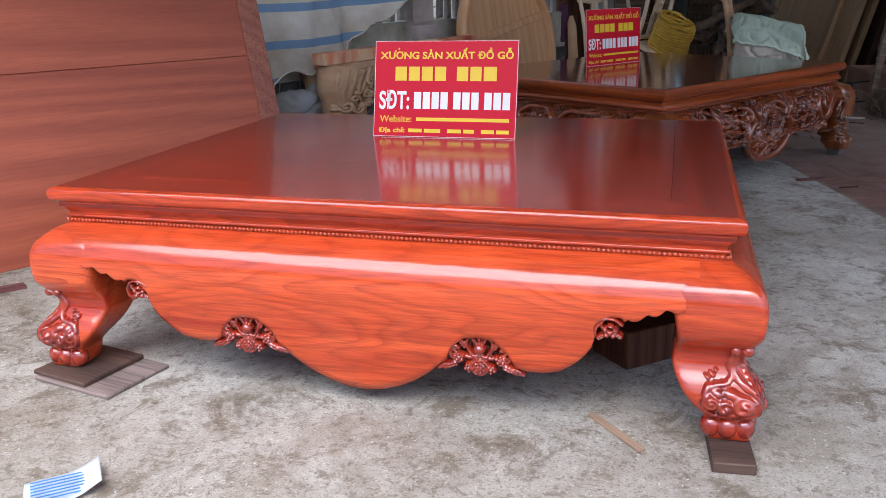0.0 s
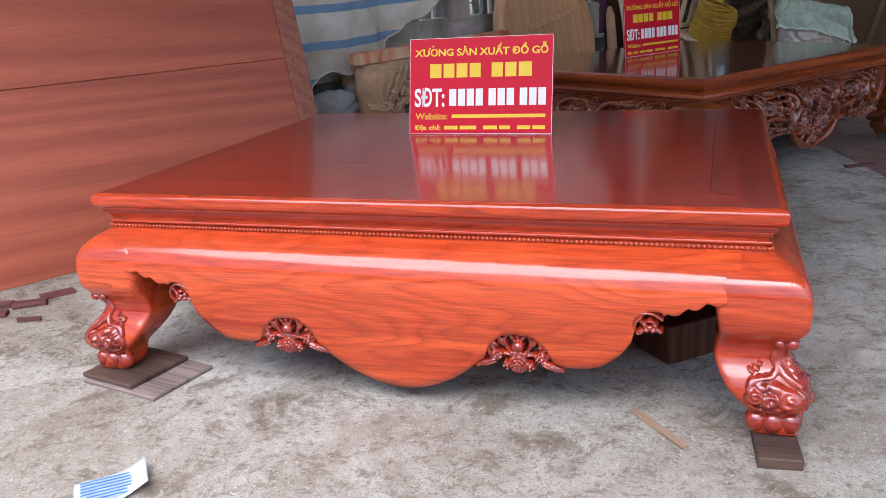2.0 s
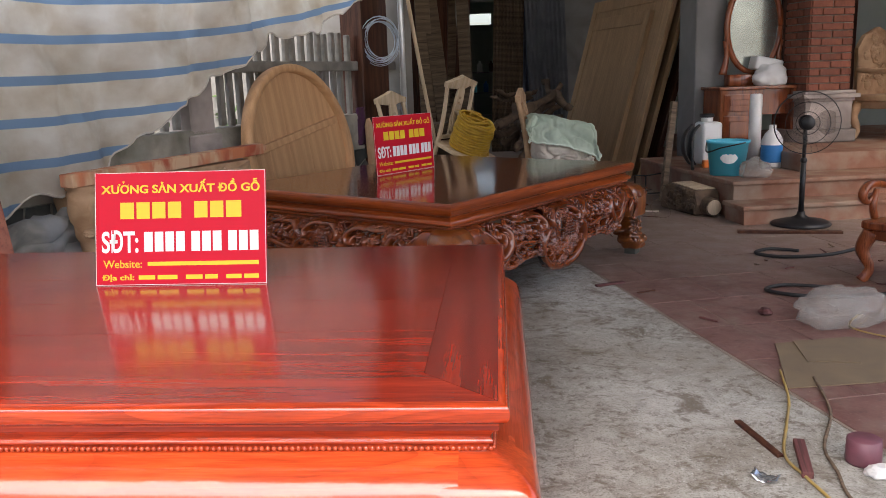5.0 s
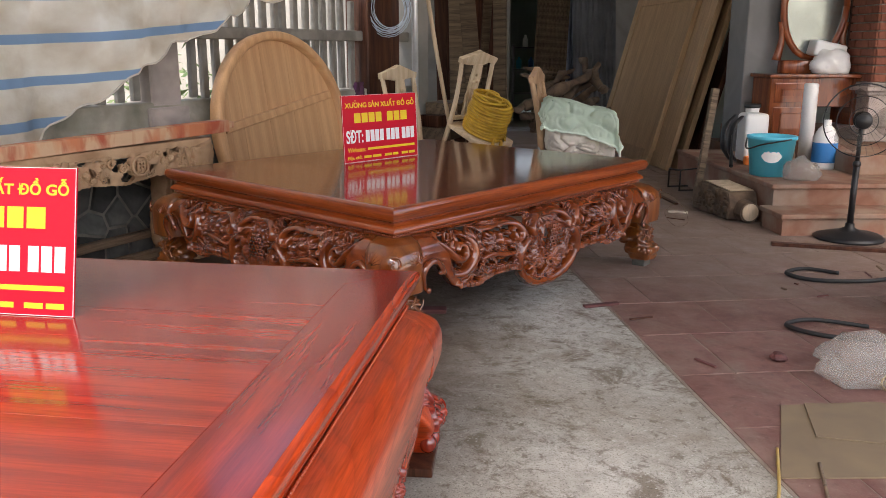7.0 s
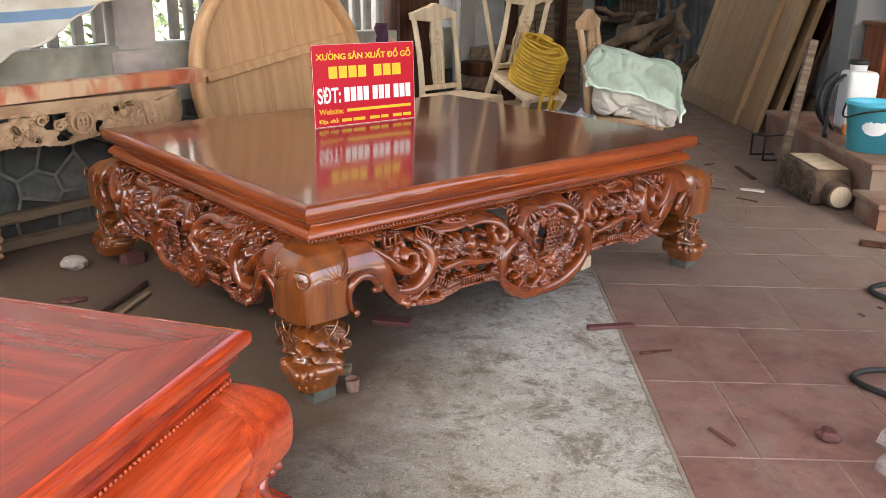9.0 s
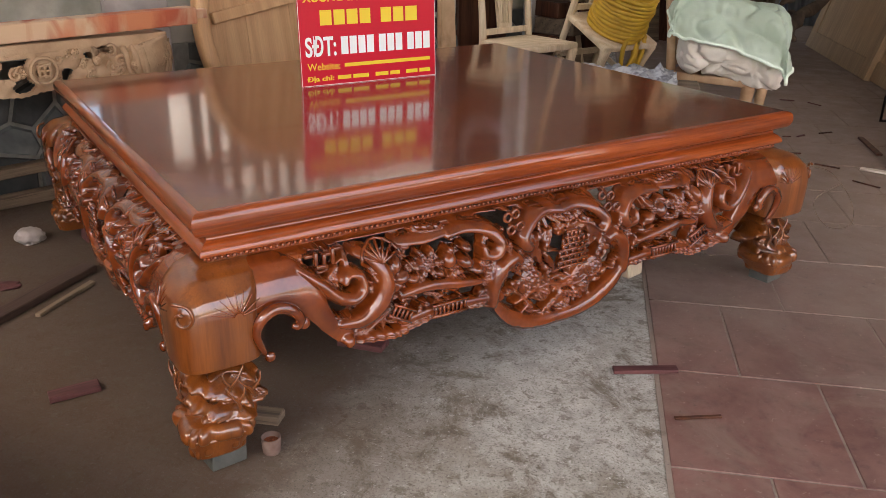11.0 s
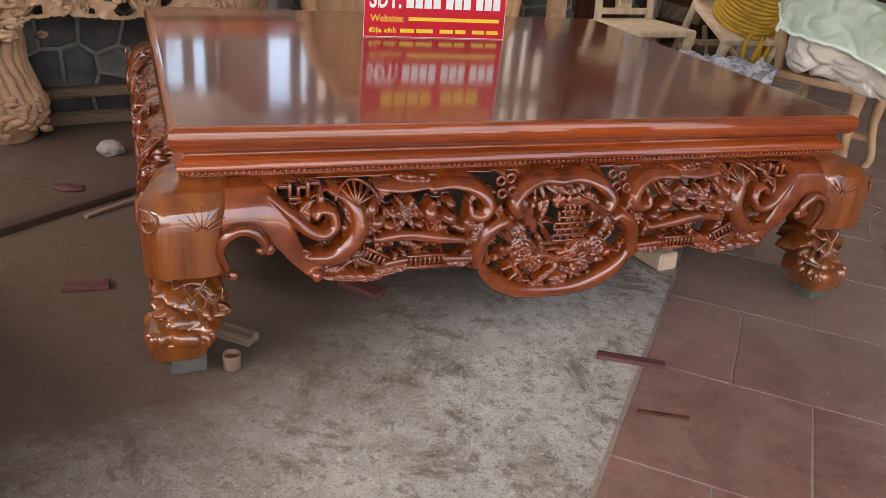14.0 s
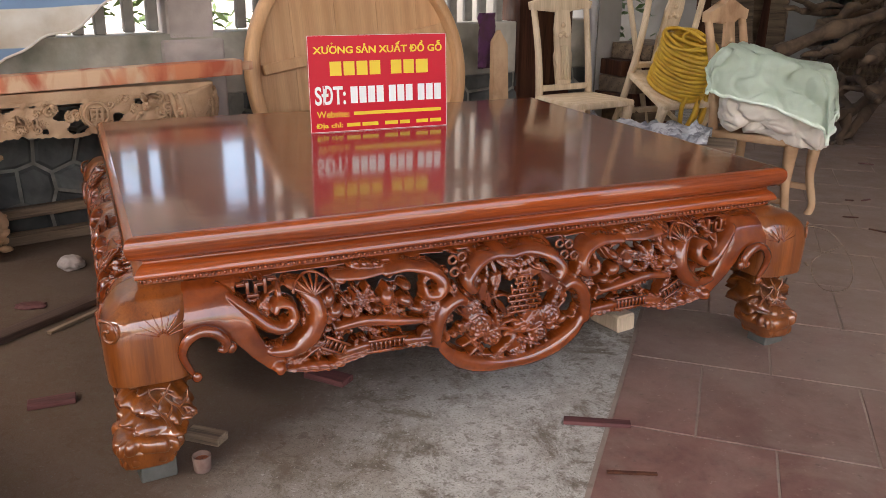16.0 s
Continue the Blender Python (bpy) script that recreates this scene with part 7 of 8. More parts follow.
# offcut stack, post, pipe, wire coil, bamboo
rc = random.Random(21)
for k in range(7):
    block("rough brown timber offcut in a stacked pile", pose(1.224 + rc.uniform(-0.05, 0.05), 6.755 + rc.uniform(-0.06, 0.06), 0.105 * k, 0, 0, 70 + rc.uniform(-12, 12)), 0.42, 0.30, 0.10, DARK_W if k % 2 else OLD_W, "timber", 0.006, "timber_offcut")
bm = bmesh.new()
cone(bm, (0, 0, 0), (0, 0, 3.4), 0.028, 0.028, 16)
tagged(part("steel_pipe", bm, STEEL, None, "", True, WALL @ pose(3.06, -0.12, 0)), "upright galvanised steel pipe beside the fence", "pipe")
coil = thing("wire_coil", "pale plastic tubing coil hung on a fence post", "coil", WALL @ pose(2.70, -0.10, 1.50, 0, 0, -42))
rc = random.Random(5)
for k in range(9):
    r, dx, dz, tl = 0.135 + 0.006 * k, rc.uniform(-0.02, 0.02), rc.uniform(-0.02, 0.02), rc.uniform(-0.03, 0.03)
    bm = bmesh.new()
    tube(bm, [(dx + r * math.cos(a * 0.3142), -0.010 * (k % 4) + tl * math.sin(a * 0.3142), dz + (r + 0.02) * math.sin(a * 0.3142)) for a in range(21)], 0.0038, 5, 1)
    part("ring", bm, GLASSY, coil, "", True)
rc = random.Random(22)
bm = bmesh.new()
tube(bm, [(0, 0, 0), (-0.05, 0.1, 1.2), (-0.12, 0.16, 2.5)], 0.018, 8, 4)
tagged(part("bamboo_pole", bm, RAW, None, "", True, WALL @ pose(3.45, -0.35, 0, 0, -10, 0)), "tan bamboo pole leaning against the wall", "pole")
bm = bmesh.new()
bmesh.ops.create_grid(bm, x_segments=8, y_segments=12, size=0.5)
for v in bm.verts:
    v.co = Vector((v.co.x * 0.12, 0.03 * noise.noise(v.co * 6), v.co.y * 0.30))
bmesh.ops.solidify(bm, geom=bm.faces[:], thickness=0.012)
tagged(part("cloth", bm, PURPLE_C, None, "", True, WALL @ pose(2.12, -0.22, 0.80)), "dark purple cloth hanging beside the round tabletop", "cloth")
bm = bmesh.new()
prism(bm, [(-0.06, 0), (0.05, 0), (0.07, 0.3), (0.045, 0.55), (0.075, 0.78), (0.02, 0.86), (-0.03, 0.8), (-0.05, 0.5)], -0.015, 0.015)
wobble(bm, 0.01, 12, 3)
tagged(part("carved_board", bm, RAW_CARVE, None, "", False, WALL @ pose(2.16, -0.34, 0.0, -6, 0, 0)), "brown carved board standing beside the round tabletop", "board")

# ---------- back of the workshop ----------
for k, (x, y, hgt, wd) in enumerate(((3.18, 8.19, 1.88, 1.78), (3.33, 7.81, 2.12, 2.3), (3.46, 7.88, 2.12, 2.3), (3.62, 7.95, 2.2, 2.2))):
    m = Matrix.Translation((x, y, 0.0065)) @ Euler((0, 0, radians(105.5))).to_matrix().to_4x4() @ Euler((radians(15.0), 0, 0)).to_matrix().to_4x4()
    skin = DARK_W if k == 3 else DOOR_W
    dp = thing("door_panel", "dark stained wooden door panel behind the dusty ones" if k == 3 else "dusty brown wooden door panel leaning in a stack", "door panel", m, "stacked panels")
    bm = bmesh.new()
    box(bm, 0.14, wd - 0.14, -0.006, 0.012, 0.14, hgt - 0.14, 0.002)
    part("field", bm, skin, dp)
    for x0, x1, z0, z1 in ((0, 0.15, 0, hgt), (wd - 0.15, wd, 0, hgt), (0.1505, wd - 0.1505, 0, 0.15), (0.1505, wd - 0.1505, hgt - 0.15, hgt)):
        bm = bmesh.new()
        box(bm, x0, x1, -0.030, 0.025, z0, z1, 0.005, 2)
        part("frame_board", bm, skin, dp)
    for x0, x1, z0, z1 in ((0.152, 0.185, 0.152, hgt - 0.152), (wd - 0.185, wd - 0.152, 0.152, hgt - 0.152), (0.186, wd - 0.186, 0.152, 0.185), (0.186, wd - 0.186, hgt - 0.185, hgt - 0.152)):
        bm = bmesh.new()
        box(bm, x0, x1, -0.020, -0.006, z0, z1, 0.006, 2)
        part("panel_moulding", bm, skin, dp)
rc = random.Random(33)
for k in range(9):
    x, y = 0.86 + 0.085 * k, 9.56 + 0.2 * math.sin(k * 2.1)
    bm = bmesh.new()
    w_ = rc.uniform(0.06, 0.13)
    box(bm, -w_, w_, -0.02, 0.02, 0, rc.uniform(2.4, 3.0), 0.004)
    tagged(part("timber_plank", bm, OLD_W if k % 3 else DARK_W, None, "", False, pose(x, y, 0, rc.uniform(-9, -4), rc.uniform(-5, 5), rc.uniform(-15, 15))), "rough brown plank standing against the back", "plank", "standing planks")
for k, (x, wd, skin, lb) in enumerate(((1.80, 0.46, OLD_W, "grey-brown corrugated sheet standing upright"), (2.42, 0.60, SHEET_M, "dark corrugated metal sheet standing upright"))):
    bm = bmesh.new()
    n = 18
    va = []
    for i in range(n + 1):
        va.append([bm.verts.new((i * wd / n, 0.02 * (i % 2), z)) for z in (0, 2.9)])
    for a, b in zip(va, va[1:]):
        bm.faces.new((a[0], b[0], b[1], a[1]))
    bmesh.ops.solidify(bm, geom=bm.faces[:], thickness=0.003)
    tagged(part("metal_sheet", bm, skin, None, "", False, pose(x, 11.5, 0, -3, 2 - 4 * k, 4)), lb, "sheet", "standing sheets")
bm = bmesh.new()
bmesh.ops.create_grid(bm, x_segments=14, y_segments=12, size=0.5)
for v in bm.verts:
    v.co = Vector((v.co.x * 0.14, 0.04 * math.sin(v.co.x * 22), v.co.y * 2.2 + 1.15))
bmesh.ops.solidify(bm, geom=bm.faces[:], thickness=0.004)
tagged(part("curtain", bm, CURTAIN, None, "", True, pose(2.36, 11.9, 0, 0, 0, 4)), "blue-grey cloth hanging in the rear of the workshop", "curtain")
for k in range(20):
    bm = bmesh.new()
    r = rc.uniform(0.02, 0.045)
    tube(bm, [(-0.55, 0, 0), (-0.1, rc.uniform(-0.05, 0.05), rc.uniform(-0.03, 0.05)), (0.55, 0.03, 0.02)], [r, r * 1.1, r * 0.8], 7, 4)
    wobble(bm, 0.07, 5, k)
    wobble(bm, 0.02, 18, k)
    tagged(part("timber_root", bm, ROOT, None, "", True, pose(2.37 + rc.uniform(-0.35, 0.35), 8.27 + rc.uniform(-0.4, 0.4), 0.10 + 0.045 * k, rc.uniform(-20, 20), rc.uniform(-25, 5), rc.uniform(40, 110))), "dark gnarled timber in a heaped pile", "timber", "timber heap")
sh = thing("shelf", "small cluttered metal shelf against the rear wall", "shelf", pose(1.75, 13.6, 0))
for z in (0.45, 0.85, 1.2):
    bm = bmesh.new()
    box(bm, -0.35, 0.35, -0.15, 0.15, z, z + 0.02)
    part("board", bm, SHEET_M, sh)
for x in (-0.34, 0.34):
    bm = bmesh.new()
    box(bm, x - 0.015, x + 0.015, -0.15, 0.15, 0, 1.25)
    part("upright", bm, SHEET_M, sh)
for k in range(6):
    bm = bmesh.new()
    lathe(bm, [(0.04, 0), (0.045, 0.02), (0.045, 0.13), (0.018, 0.16), (0.018, 0.19)], 12)
    tagged(part("bottle", bm, (BLUE_P, WHITE_P, BLUE_L, DARK_W, BLUE_P, WHITE_P)[k], None, "", True, pose(1.50 + 0.1 * k, 13.6, 1.22 if k % 2 else 0.87)), "small plastic bottle standing on a shelf", "bottle", "shelf bottles")

# ---------- porch things ----------
def on_porch(x, y, z=0.30, rz=0):
    return pose(x, y, z, 0, 0, rz)


bk = thing("bucket", "turquoise plastic bucket with a black handle on the porch", "bucket", on_porch(3.80, 5.60))
bm = bmesh.new()
prof = [(0.135, 0.0), (0.165, 0.26), (0.175, 0.262), (0.175, 0.285), (0.163, 0.285), (0.158, 0.255), (0.128, 0.012)]
lathe(bm, prof, 28)
body = part("body", bm, BLUE_P, bk, "", True)
bm = bmesh.new()
bmesh.ops.create_grid(bm, x_segments=6, y_segments=3, size=0.5)
for v in bm.verts:
    a = v.co.x * 0.9 - 1.75
    rr = 0.1555
    v.co = Vector((rr * math.cos(a), rr * math.sin(a), 0.15 + v.co.y * 0.09 * math.sqrt(max(0.02, 1 - (2 * v.co.x) ** 2))))
part("label", bm, WHITE_P, body, "faded white label")
bm = bmesh.new()
tube(bm, [(-0.172, 0, 0.27), (-0.19, -0.09, 0.20), (-0.1, -0.19, 0.24), (0.05, -0.20, 0.27), (0.172, 0, 0.27)], 0.006, 6, 6)
part("handle", bm, BLACK, bk, "", True)

sp = thing("sprayer", "white knapsack sprayer with black straps on the porch", "sprayer", on_porch(3.76, 6.24, rz=10))
bm = bmesh.new()
box(bm, -0.06, 0.13, -0.10, 0.10, 0.02, 0.40, 0.03, 3)
lathe(bm, [(0.05, 0.40), (0.055, 0.44), (0.05, 0.445)], 16, (0.02, 0, 0))
part("tank", bm, WHITE_P, sp, "", True)
bm = bmesh.new()
lathe(bm, [(0.06, 0.0), (0.065, 0.01), (0.06, 0.03)], 18, (0.02, 0, 0.44))
part("cap", bm, BLACK, sp, "", True)
bm = bmesh.new()
tube(bm, [(-0.09, -0.09, 0.38), (-0.17, -0.13, 0.30), (-0.18, -0.12, 0.12), (-0.12, -0.10, 0.03)], [0.02, 0.035, 0.035, 0.02], 8, 6, 0.4)
tube(bm, [(-0.10, 0.04, 0.38), (-0.19, 0.0, 0.28), (-0.20, -0.02, 0.14), (-0.13, 0.02, 0.03)], [0.02, 0.035, 0.035, 0.02], 8, 6, 0.4)
part("strap", bm, BLACK, sp, "", True)
bm = bmesh.new()
box(bm, -0.06, 0.10, -0.145, -0.09, 0.0, 0.07, 0.012, 2)
part("pump", bm, ORANGE, sp, "orange pump base")
bm = bmesh.new()
tube(bm, [(-0.17, -0.14, 0.26), (-0.21, -0.24, 0.10), (-0.24, -0.33, 0.02)], [0.014, 0.012, 0.016], 7, 5)
part("lance", bm, BLACK, sp, "", True)

bt = thing("canister", "white plastic canister with a blue label on the porch", "canister", on_porch(4.29, 6.02))
bm = bmesh.new()
lathe(bm, [(0.085, 0.0), (0.09, 0.02), (0.09, 0.24), (0.06, 0.30), (0.03, 0.33), (0.03, 0.37)], 24)
body = part("body", bm, WHITE_P, bt, "", True)
bm = bmesh.new()
lathe(bm, [(0.091, 0.05), (0.0915, 0.06), (0.0915, 0.19), (0.091, 0.20)], 24)
part("label", bm, BLUE_L, body, "", True)
bm = bmesh.new()
lathe(bm, [(0.055, 0.0), (0.055, 0.62), (0.045, 0.63)], 18)
tagged(part("tube", bm, WHITE_P, None, "", True, on_porch(4.24, 6.36)), "upright white plastic tube on the porch", "tube")


def bag(m, sx, sy, sz, material, label, seed, name="plastic_bag"):
    bm = bmesh.new()
    bmesh.ops.create_icosphere(bm, subdivisions=4, radius=1.0)
    for v in bm.verts:
        n_ = noise.noise(v.co * 1.6 + Vector((seed, 0, 0))) * 0.28 + noise.noise(v.co * 4 + Vector((0, seed, 0))) * 0.14 + noise.noise(v.co * 9 + Vector((0, 0, seed))) * 0.05
        v.co *= 1 + n_
        v.co.z = max(v.co.z, -0.55) + 0.55
        v.co = Vector((v.co.x * sx, v.co.y * sy, v.co.z * sz / 1.5))
    return tagged(part(name, bm, material, None, "", True, m), label, name.replace("_", " "))


bag(on_porch(3.96, 5.38), 0.12, 0.09, 0.15, CLEAR, "crumpled clear plastic bag beside the bucket", 1.0)
bag(on_porch(3.99, 6.12), 0.12, 0.10, 0.18, OLD_W, "brown sack slumped behind the bucket", 3.0, "sack")

# dressing table with mirror
van = thing("dressing_table", "reddish varnished dressing table with an oval mirror", "dressing table", HOUSE @ pose(0.60, 1.71, 0.30) @ Matrix.Diagonal((1.16, 1, 1, 1)))
bm = bmesh.new()
box(bm, 0.0, 0.36, 0.0, 0.36, 0.0, 0.66, 0.006)
box(bm, 0.62, 0.98, 0.0, 0.36, 0.0, 0.66, 0.006)
box(bm, 0.36, 0.62, 0.04, 0.36, 0.42, 0.66, 0.004)
part("body", bm, VARNISH, van)
for x0 in (0.03, 0.65):
    for z0, z1 in ((0.08, 0.42), (0.46, 0.62)):
        bm = bmesh.new()
        box(bm, x0, x0 + 0.30, -0.016, 0.0, z0, z1, 0.006, 2)
        box(bm, x0 + 0.05, x0 + 0.25, -0.022, -0.016, z0 + 0.05, z1 - 0.05, 0.004)
        part("drawer_front", bm, VARNISH, van)
bm = bmesh.new()
box(bm, -0.02, 1.0, -0.03, 0.38, 0.66, 0.69, 0.008, 2)
part("top", bm, VARNISH, van)
bm = bmesh.new()
box(bm, 0.16, 0.62, 0.2, 0.32, 0.69, 0.80, 0.006)
tube(bm, [(0.39 + 0.235 * math.cos(a * math.pi / 12), 0.28, 1.25 + 0.43 * math.sin(a * math.pi / 12)) for a in range(25)], 0.026, 8, 1)
for sx in (-1, 1):
    tube(bm, [(0.39 + sx * 0.26, 0.28, 0.80), (0.39 + sx * 0.23, 0.28, 0.98), (0.39 + sx * 0.25, 0.28, 1.12)], [0.035, 0.022, 0.018], 8, 4)
part("mirror_frame", bm, VARNISH, van, "carved oval mirror frame", True)
bm = bmesh.new()
prism(bm, [(0.39 + 0.22 * math.cos(a * math.pi / 16), 1.25 + 0.41 * math.sin(a * math.pi / 16)) for a in range(32)], 0.278, 0.284)
part("mirror", bm, MIRROR, van, "dusty oval mirror")
bag(HOUSE @ pose(1.16, 1.84, 0.99), 0.16, 0.12, 0.20, WHITE_P, "crumpled white plastic bag on the dressing table", 5.0)
bm = bmesh.new()
box(bm, -0.14, 0.14, -0.08, 0.08, 0.0, 0.13, 0.02, 2)
tagged(part("parcel", bm, WHITE_P, None, "", True, HOUSE @ pose(1.14, 1.92, 1.12, 0, 12, 0)), "white wrapped parcel on top of a plastic bag", "parcel")

# pedestal fan
fan = thing("pedestal_fan", "black pedestal fan with a round wire guard", "fan", pose(4.148, 4.835, 0.0065, 0, 0, -13.7))
bm = bmesh.new()
lathe(bm, [(0.21, 0.0), (0.215, 0.012), (0.19, 0.03), (0.07, 0.05), (0.03, 0.075), (0.026, 0.10)], 32)
part("base", bm, BLACK, fan, "", True)
bm = bmesh.new()
cone(bm, (0, 0, 0.09), (0, 0, 0.48), 0.020, 0.020, 14)
cone(bm, (0, 0, 0.47), (0, 0, 0.72), 0.014, 0.014, 14)
ball(bm, (0, 0, 0.48), 0.026, 12, 8)
part("pole", bm, BLACK, fan, "", True)
bm = bmesh.new()
cone(bm, (0, -0.06, 0.76), (0, 0.12, 0.76), 0.055, 0.042, 18)
part("motor", bm, BLACK, fan, "", True)
for k in range(3):
    bm = bmesh.new()
    a0 = 2 * math.pi * k / 3
    va, vb = [], []
    for i in range(7):
        r = 0.04 + 0.16 * i / 6
        w_ = 0.16 + 0.5 * math.sin(math.pi * (i + 0.6) / 7.5)
        va.append(bm.verts.new((r * math.cos(a0 - w_), -0.095, 0.76 + r * math.sin(a0 - w_))))
        vb.append(bm.verts.new((r * math.cos(a0 + w_), -0.075, 0.76 + r * math.sin(a0 + w_))))
    for i in range(6):
        bm.faces.new((va[i], va[i + 1], vb[i + 1], vb[i]))
    bmesh.ops.solidify(bm, geom=bm.faces[:], thickness=0.003)
    part("blade", bm, SMOKE, fan, "smoky translucent blade", True)
bm = bmesh.new()
for r, y in ((0.225, -0.085), (0.222, -0.10), (0.15, -0.135), (0.08, -0.14)):
    tube(bm, [(r * math.cos(a * math.pi / 20), y, 0.76 + r * math.sin(a * math.pi / 20)) for a in range(41)], 0.0028, 5, 1)
for k in range(32):
    a = 2 * math.pi * k / 32
    ca, sa = math.cos(a), math.sin(a)
    tube(bm, [(0.045 * ca, -0.145, 0.76 + 0.045 * sa), (0.15 * ca, -0.135, 0.76 + 0.15 * sa), (0.225 * ca, -0.085, 0.76 + 0.225 * sa), (0.15 * ca, -0.02, 0.76 + 0.15 * sa), (0.06 * ca, -0.01, 0.76 + 0.06 * sa)], 0.0004, 4, 1)
part("guard", bm, BLACK, fan, "thin black wire guard", True)
bm = bmesh.new()
cone(bm, (0, -0.152, 0.76), (0, -0.143, 0.76), 0.045, 0.05, 20)
part("guard_badge", bm, BLACK, fan, "", True)


# carved armchairs at the edge of the view
def armchair(m, label, material):
    ac = thing("armchair", label, "armchair", m)
    bm = bmesh.new()
    box(bm, -0.30, 0.30, -0.27, 0.27, 0.36, 0.42, 0.015, 2)
    box(bm, -0.27, 0.27, -0.24, 0.24, 0.29, 0.36, 0.008)
    part("seat", bm, material, ac)
    for sx in (-1, 1):
        for y in (-0.22, 0.22):
            bm = bmesh.new()
            tube(bm, [(sx * 0.25, y, 0.34), (sx * 0.29, y * 1.12, 0.22), (sx * 0.25, y, 0.09), (sx * 0.28, y * 1.15, 0.0)], [0.055, 0.045, 0.030, 0.038], 9, 5)
            part("leg", bm, material, ac, "", True)
        bm = bmesh.new()
        tube(bm, [(sx * 0.27, 0.24, 0.66), (sx * 0.29, 0.0, 0.64), (sx * 0.29, -0.20, 0.66), (sx * 0.29, -0.28, 0.60), (sx * 0.29, -0.24, 0.54), (sx * 0.28, -0.19, 0.58)], [0.025, 0.026, 0.030, 0.030, 0.022, 0.014], 8, 5)
        tube(bm, [(sx * 0.28, -0.16, 0.62), (sx * 0.27, -0.20, 0.52), (sx * 0.28, -0.16, 0.42)], [0.02, 0.026, 0.024], 8, 4)
        part("arm", bm, material, ac, "scrolled arm", True)
    bm = bmesh.new()
    prism(bm, [(-0.27, 0.42), (-0.25, 0.75), (-0.29, 0.86), (-0.20, 0.98), (-0.10, 1.0), (0, 1.06), (0.10, 1.0), (0.20, 0.98), (0.29, 0.86), (0.25, 0.75), (0.27, 0.42)], 0.235, 0.275)
    part("back", bm, material, ac)
    me_b = [leaf_mesh(material, 0.045), curl_mesh(material, 0.04), peony_mesh(material, 0.05)]
    for _ in range(22):
        x, z = rc.uniform(-0.21, 0.21), rc.uniform(0.50, 0.98)
        piece("back_carving", rc.choice(me_b), ac, Matrix.Translation((x, 0.234, z)) @ pose(0, 0, 0, 0, rc.uniform(0, 360), 0))
    return ac


armchair(pose(4.19, 3.03, 0.0065, 0, 0, -59.7) @ Matrix.Diagonal((0.85, 0.85, 0.8, 1)), "dark red carved wooden armchair with scrolled arms", VARNISH)
armchair(HOUSE @ pose(2.36, 1.65, 0.45, 0, 0, 20), "pale carved wooden armchair on the sunlit porch", RAW_CARVE)

# ---------- things on the floor ----------
bm = bmesh.new()
prism(bm, [(-0.34, 0.0), (0.20, 0.0), (0.22, 0.10), (0.18, 0.20), (-0.24, 0.22), (-0.34, 0.14)], -0.11, 0.11)
bmesh.ops.bevel(bm, geom=bm.edges[:], offset=0.008, segments=1, affect="EDGES")
cone(bm, (0.20, 0.0, 0.075), (0.31, 0.0, 0.075), 0.075, 0.072, 18)
for _ in range(40):
    ball(bm, (rc.uniform(-0.3, 0.18), -0.112, rc.uniform(0.02, 0.19)), (rc.uniform(0.015, 0.04), 0.018, rc.uniform(0.01, 0.03)), 7, 5)
wobble(bm, 0.006, 14, 2)
log = tagged(part("carved_log", bm, ROOT, None, "", False, pose(3.518, 5.535, 0.0065, 0, 0, -71.7)), "brown carved timber leg lying on the floor", "timber")
bm = bmesh.new()
prism(bm, [(-0.20, 0.222), (0.17, 0.204), (0.17, 0.210), (-0.20, 0.228)], -0.085, 0.095)
part("sawn_face", bm, RAW, log, "pale freshly sawn face")
bm = bmesh.new()
cone(bm, (0.309, 0.0, 0.075), (0.316, 0.0, 0.075), 0.062, 0.060, 18)
part("end_grain", bm, RAW, log, "pale round tenon end")
bm = bmesh.new()
box(bm, -0.028, 0.028, -0.02, 0.02, 0.0, 0.90, 0.003)
wobble(bm, 0.006, 6, 9)
tagged(part("stake", bm, OLD_W, None, "", False, pose(3.364, 6.060, 0.0065, -5, 9, 18.3)), "rough upright wooden stake behind the carved timber", "stake")
cst = thing("metal_stand", "black bent metal stand on the tiles", "stand", pose(3.383, 6.689, 0.0065, 0, 0, 18.3))
bm = bmesh.new()
tube(bm, [(-0.12, -0.1, 0), (-0.12, -0.1, 0.18), (0.12, -0.1, 0.20), (0.13, -0.1, 0.0)], 0.008, 6, 1)
tube(bm, [(-0.12, 0.12, 0), (-0.12, 0.12, 0.16), (-0.12, -0.1, 0.18)], 0.008, 6, 1)
tube(bm, [(-0.12, -0.1, 0.006), (0.13, -0.1, 0.006), (0.13, 0.12, 0.006), (-0.12, 0.12, 0.006)], 0.008, 6, 1)
part("frame", bm, BLACK, cst, "", True)

bm = bmesh.new()
flat_prism(bm, [(3.08, 2.04), (2.96, 1.52), (3.34, 1.58), (3.62, 1.86), (3.56, 2.07), (3.41, 2.12)], 0.0065, 0.0105)
tagged(part("cardboard", bm, CARD, None, "", False), "flattened brown cardboard lying on the floor", "cardboard")
bm = bmesh.new()
flat_prism(bm, [(3.16, 2.06), (3.13, 1.80), (3.33, 1.78), (3.40, 2.08)], 0.0115, 0.0155)
tagged(part("cardboard", bm, CARD, None, "", False), "smaller cardboard flap lying on a larger sheet", "cardboard")
bag(pose(3.50, 2.40, 0.0065, 0, 0, 30), 0.24, 0.16, 0.15, CLEAR, "large crumpled clear plastic sack on the floor", 9.0)


def cable(name, pts, r, material, label, category="cable"):
    bm = bmesh.new()
    tube(bm, pts, r, 6, 8)
    tagged(part(name, bm, material, None, "", True), label, category)


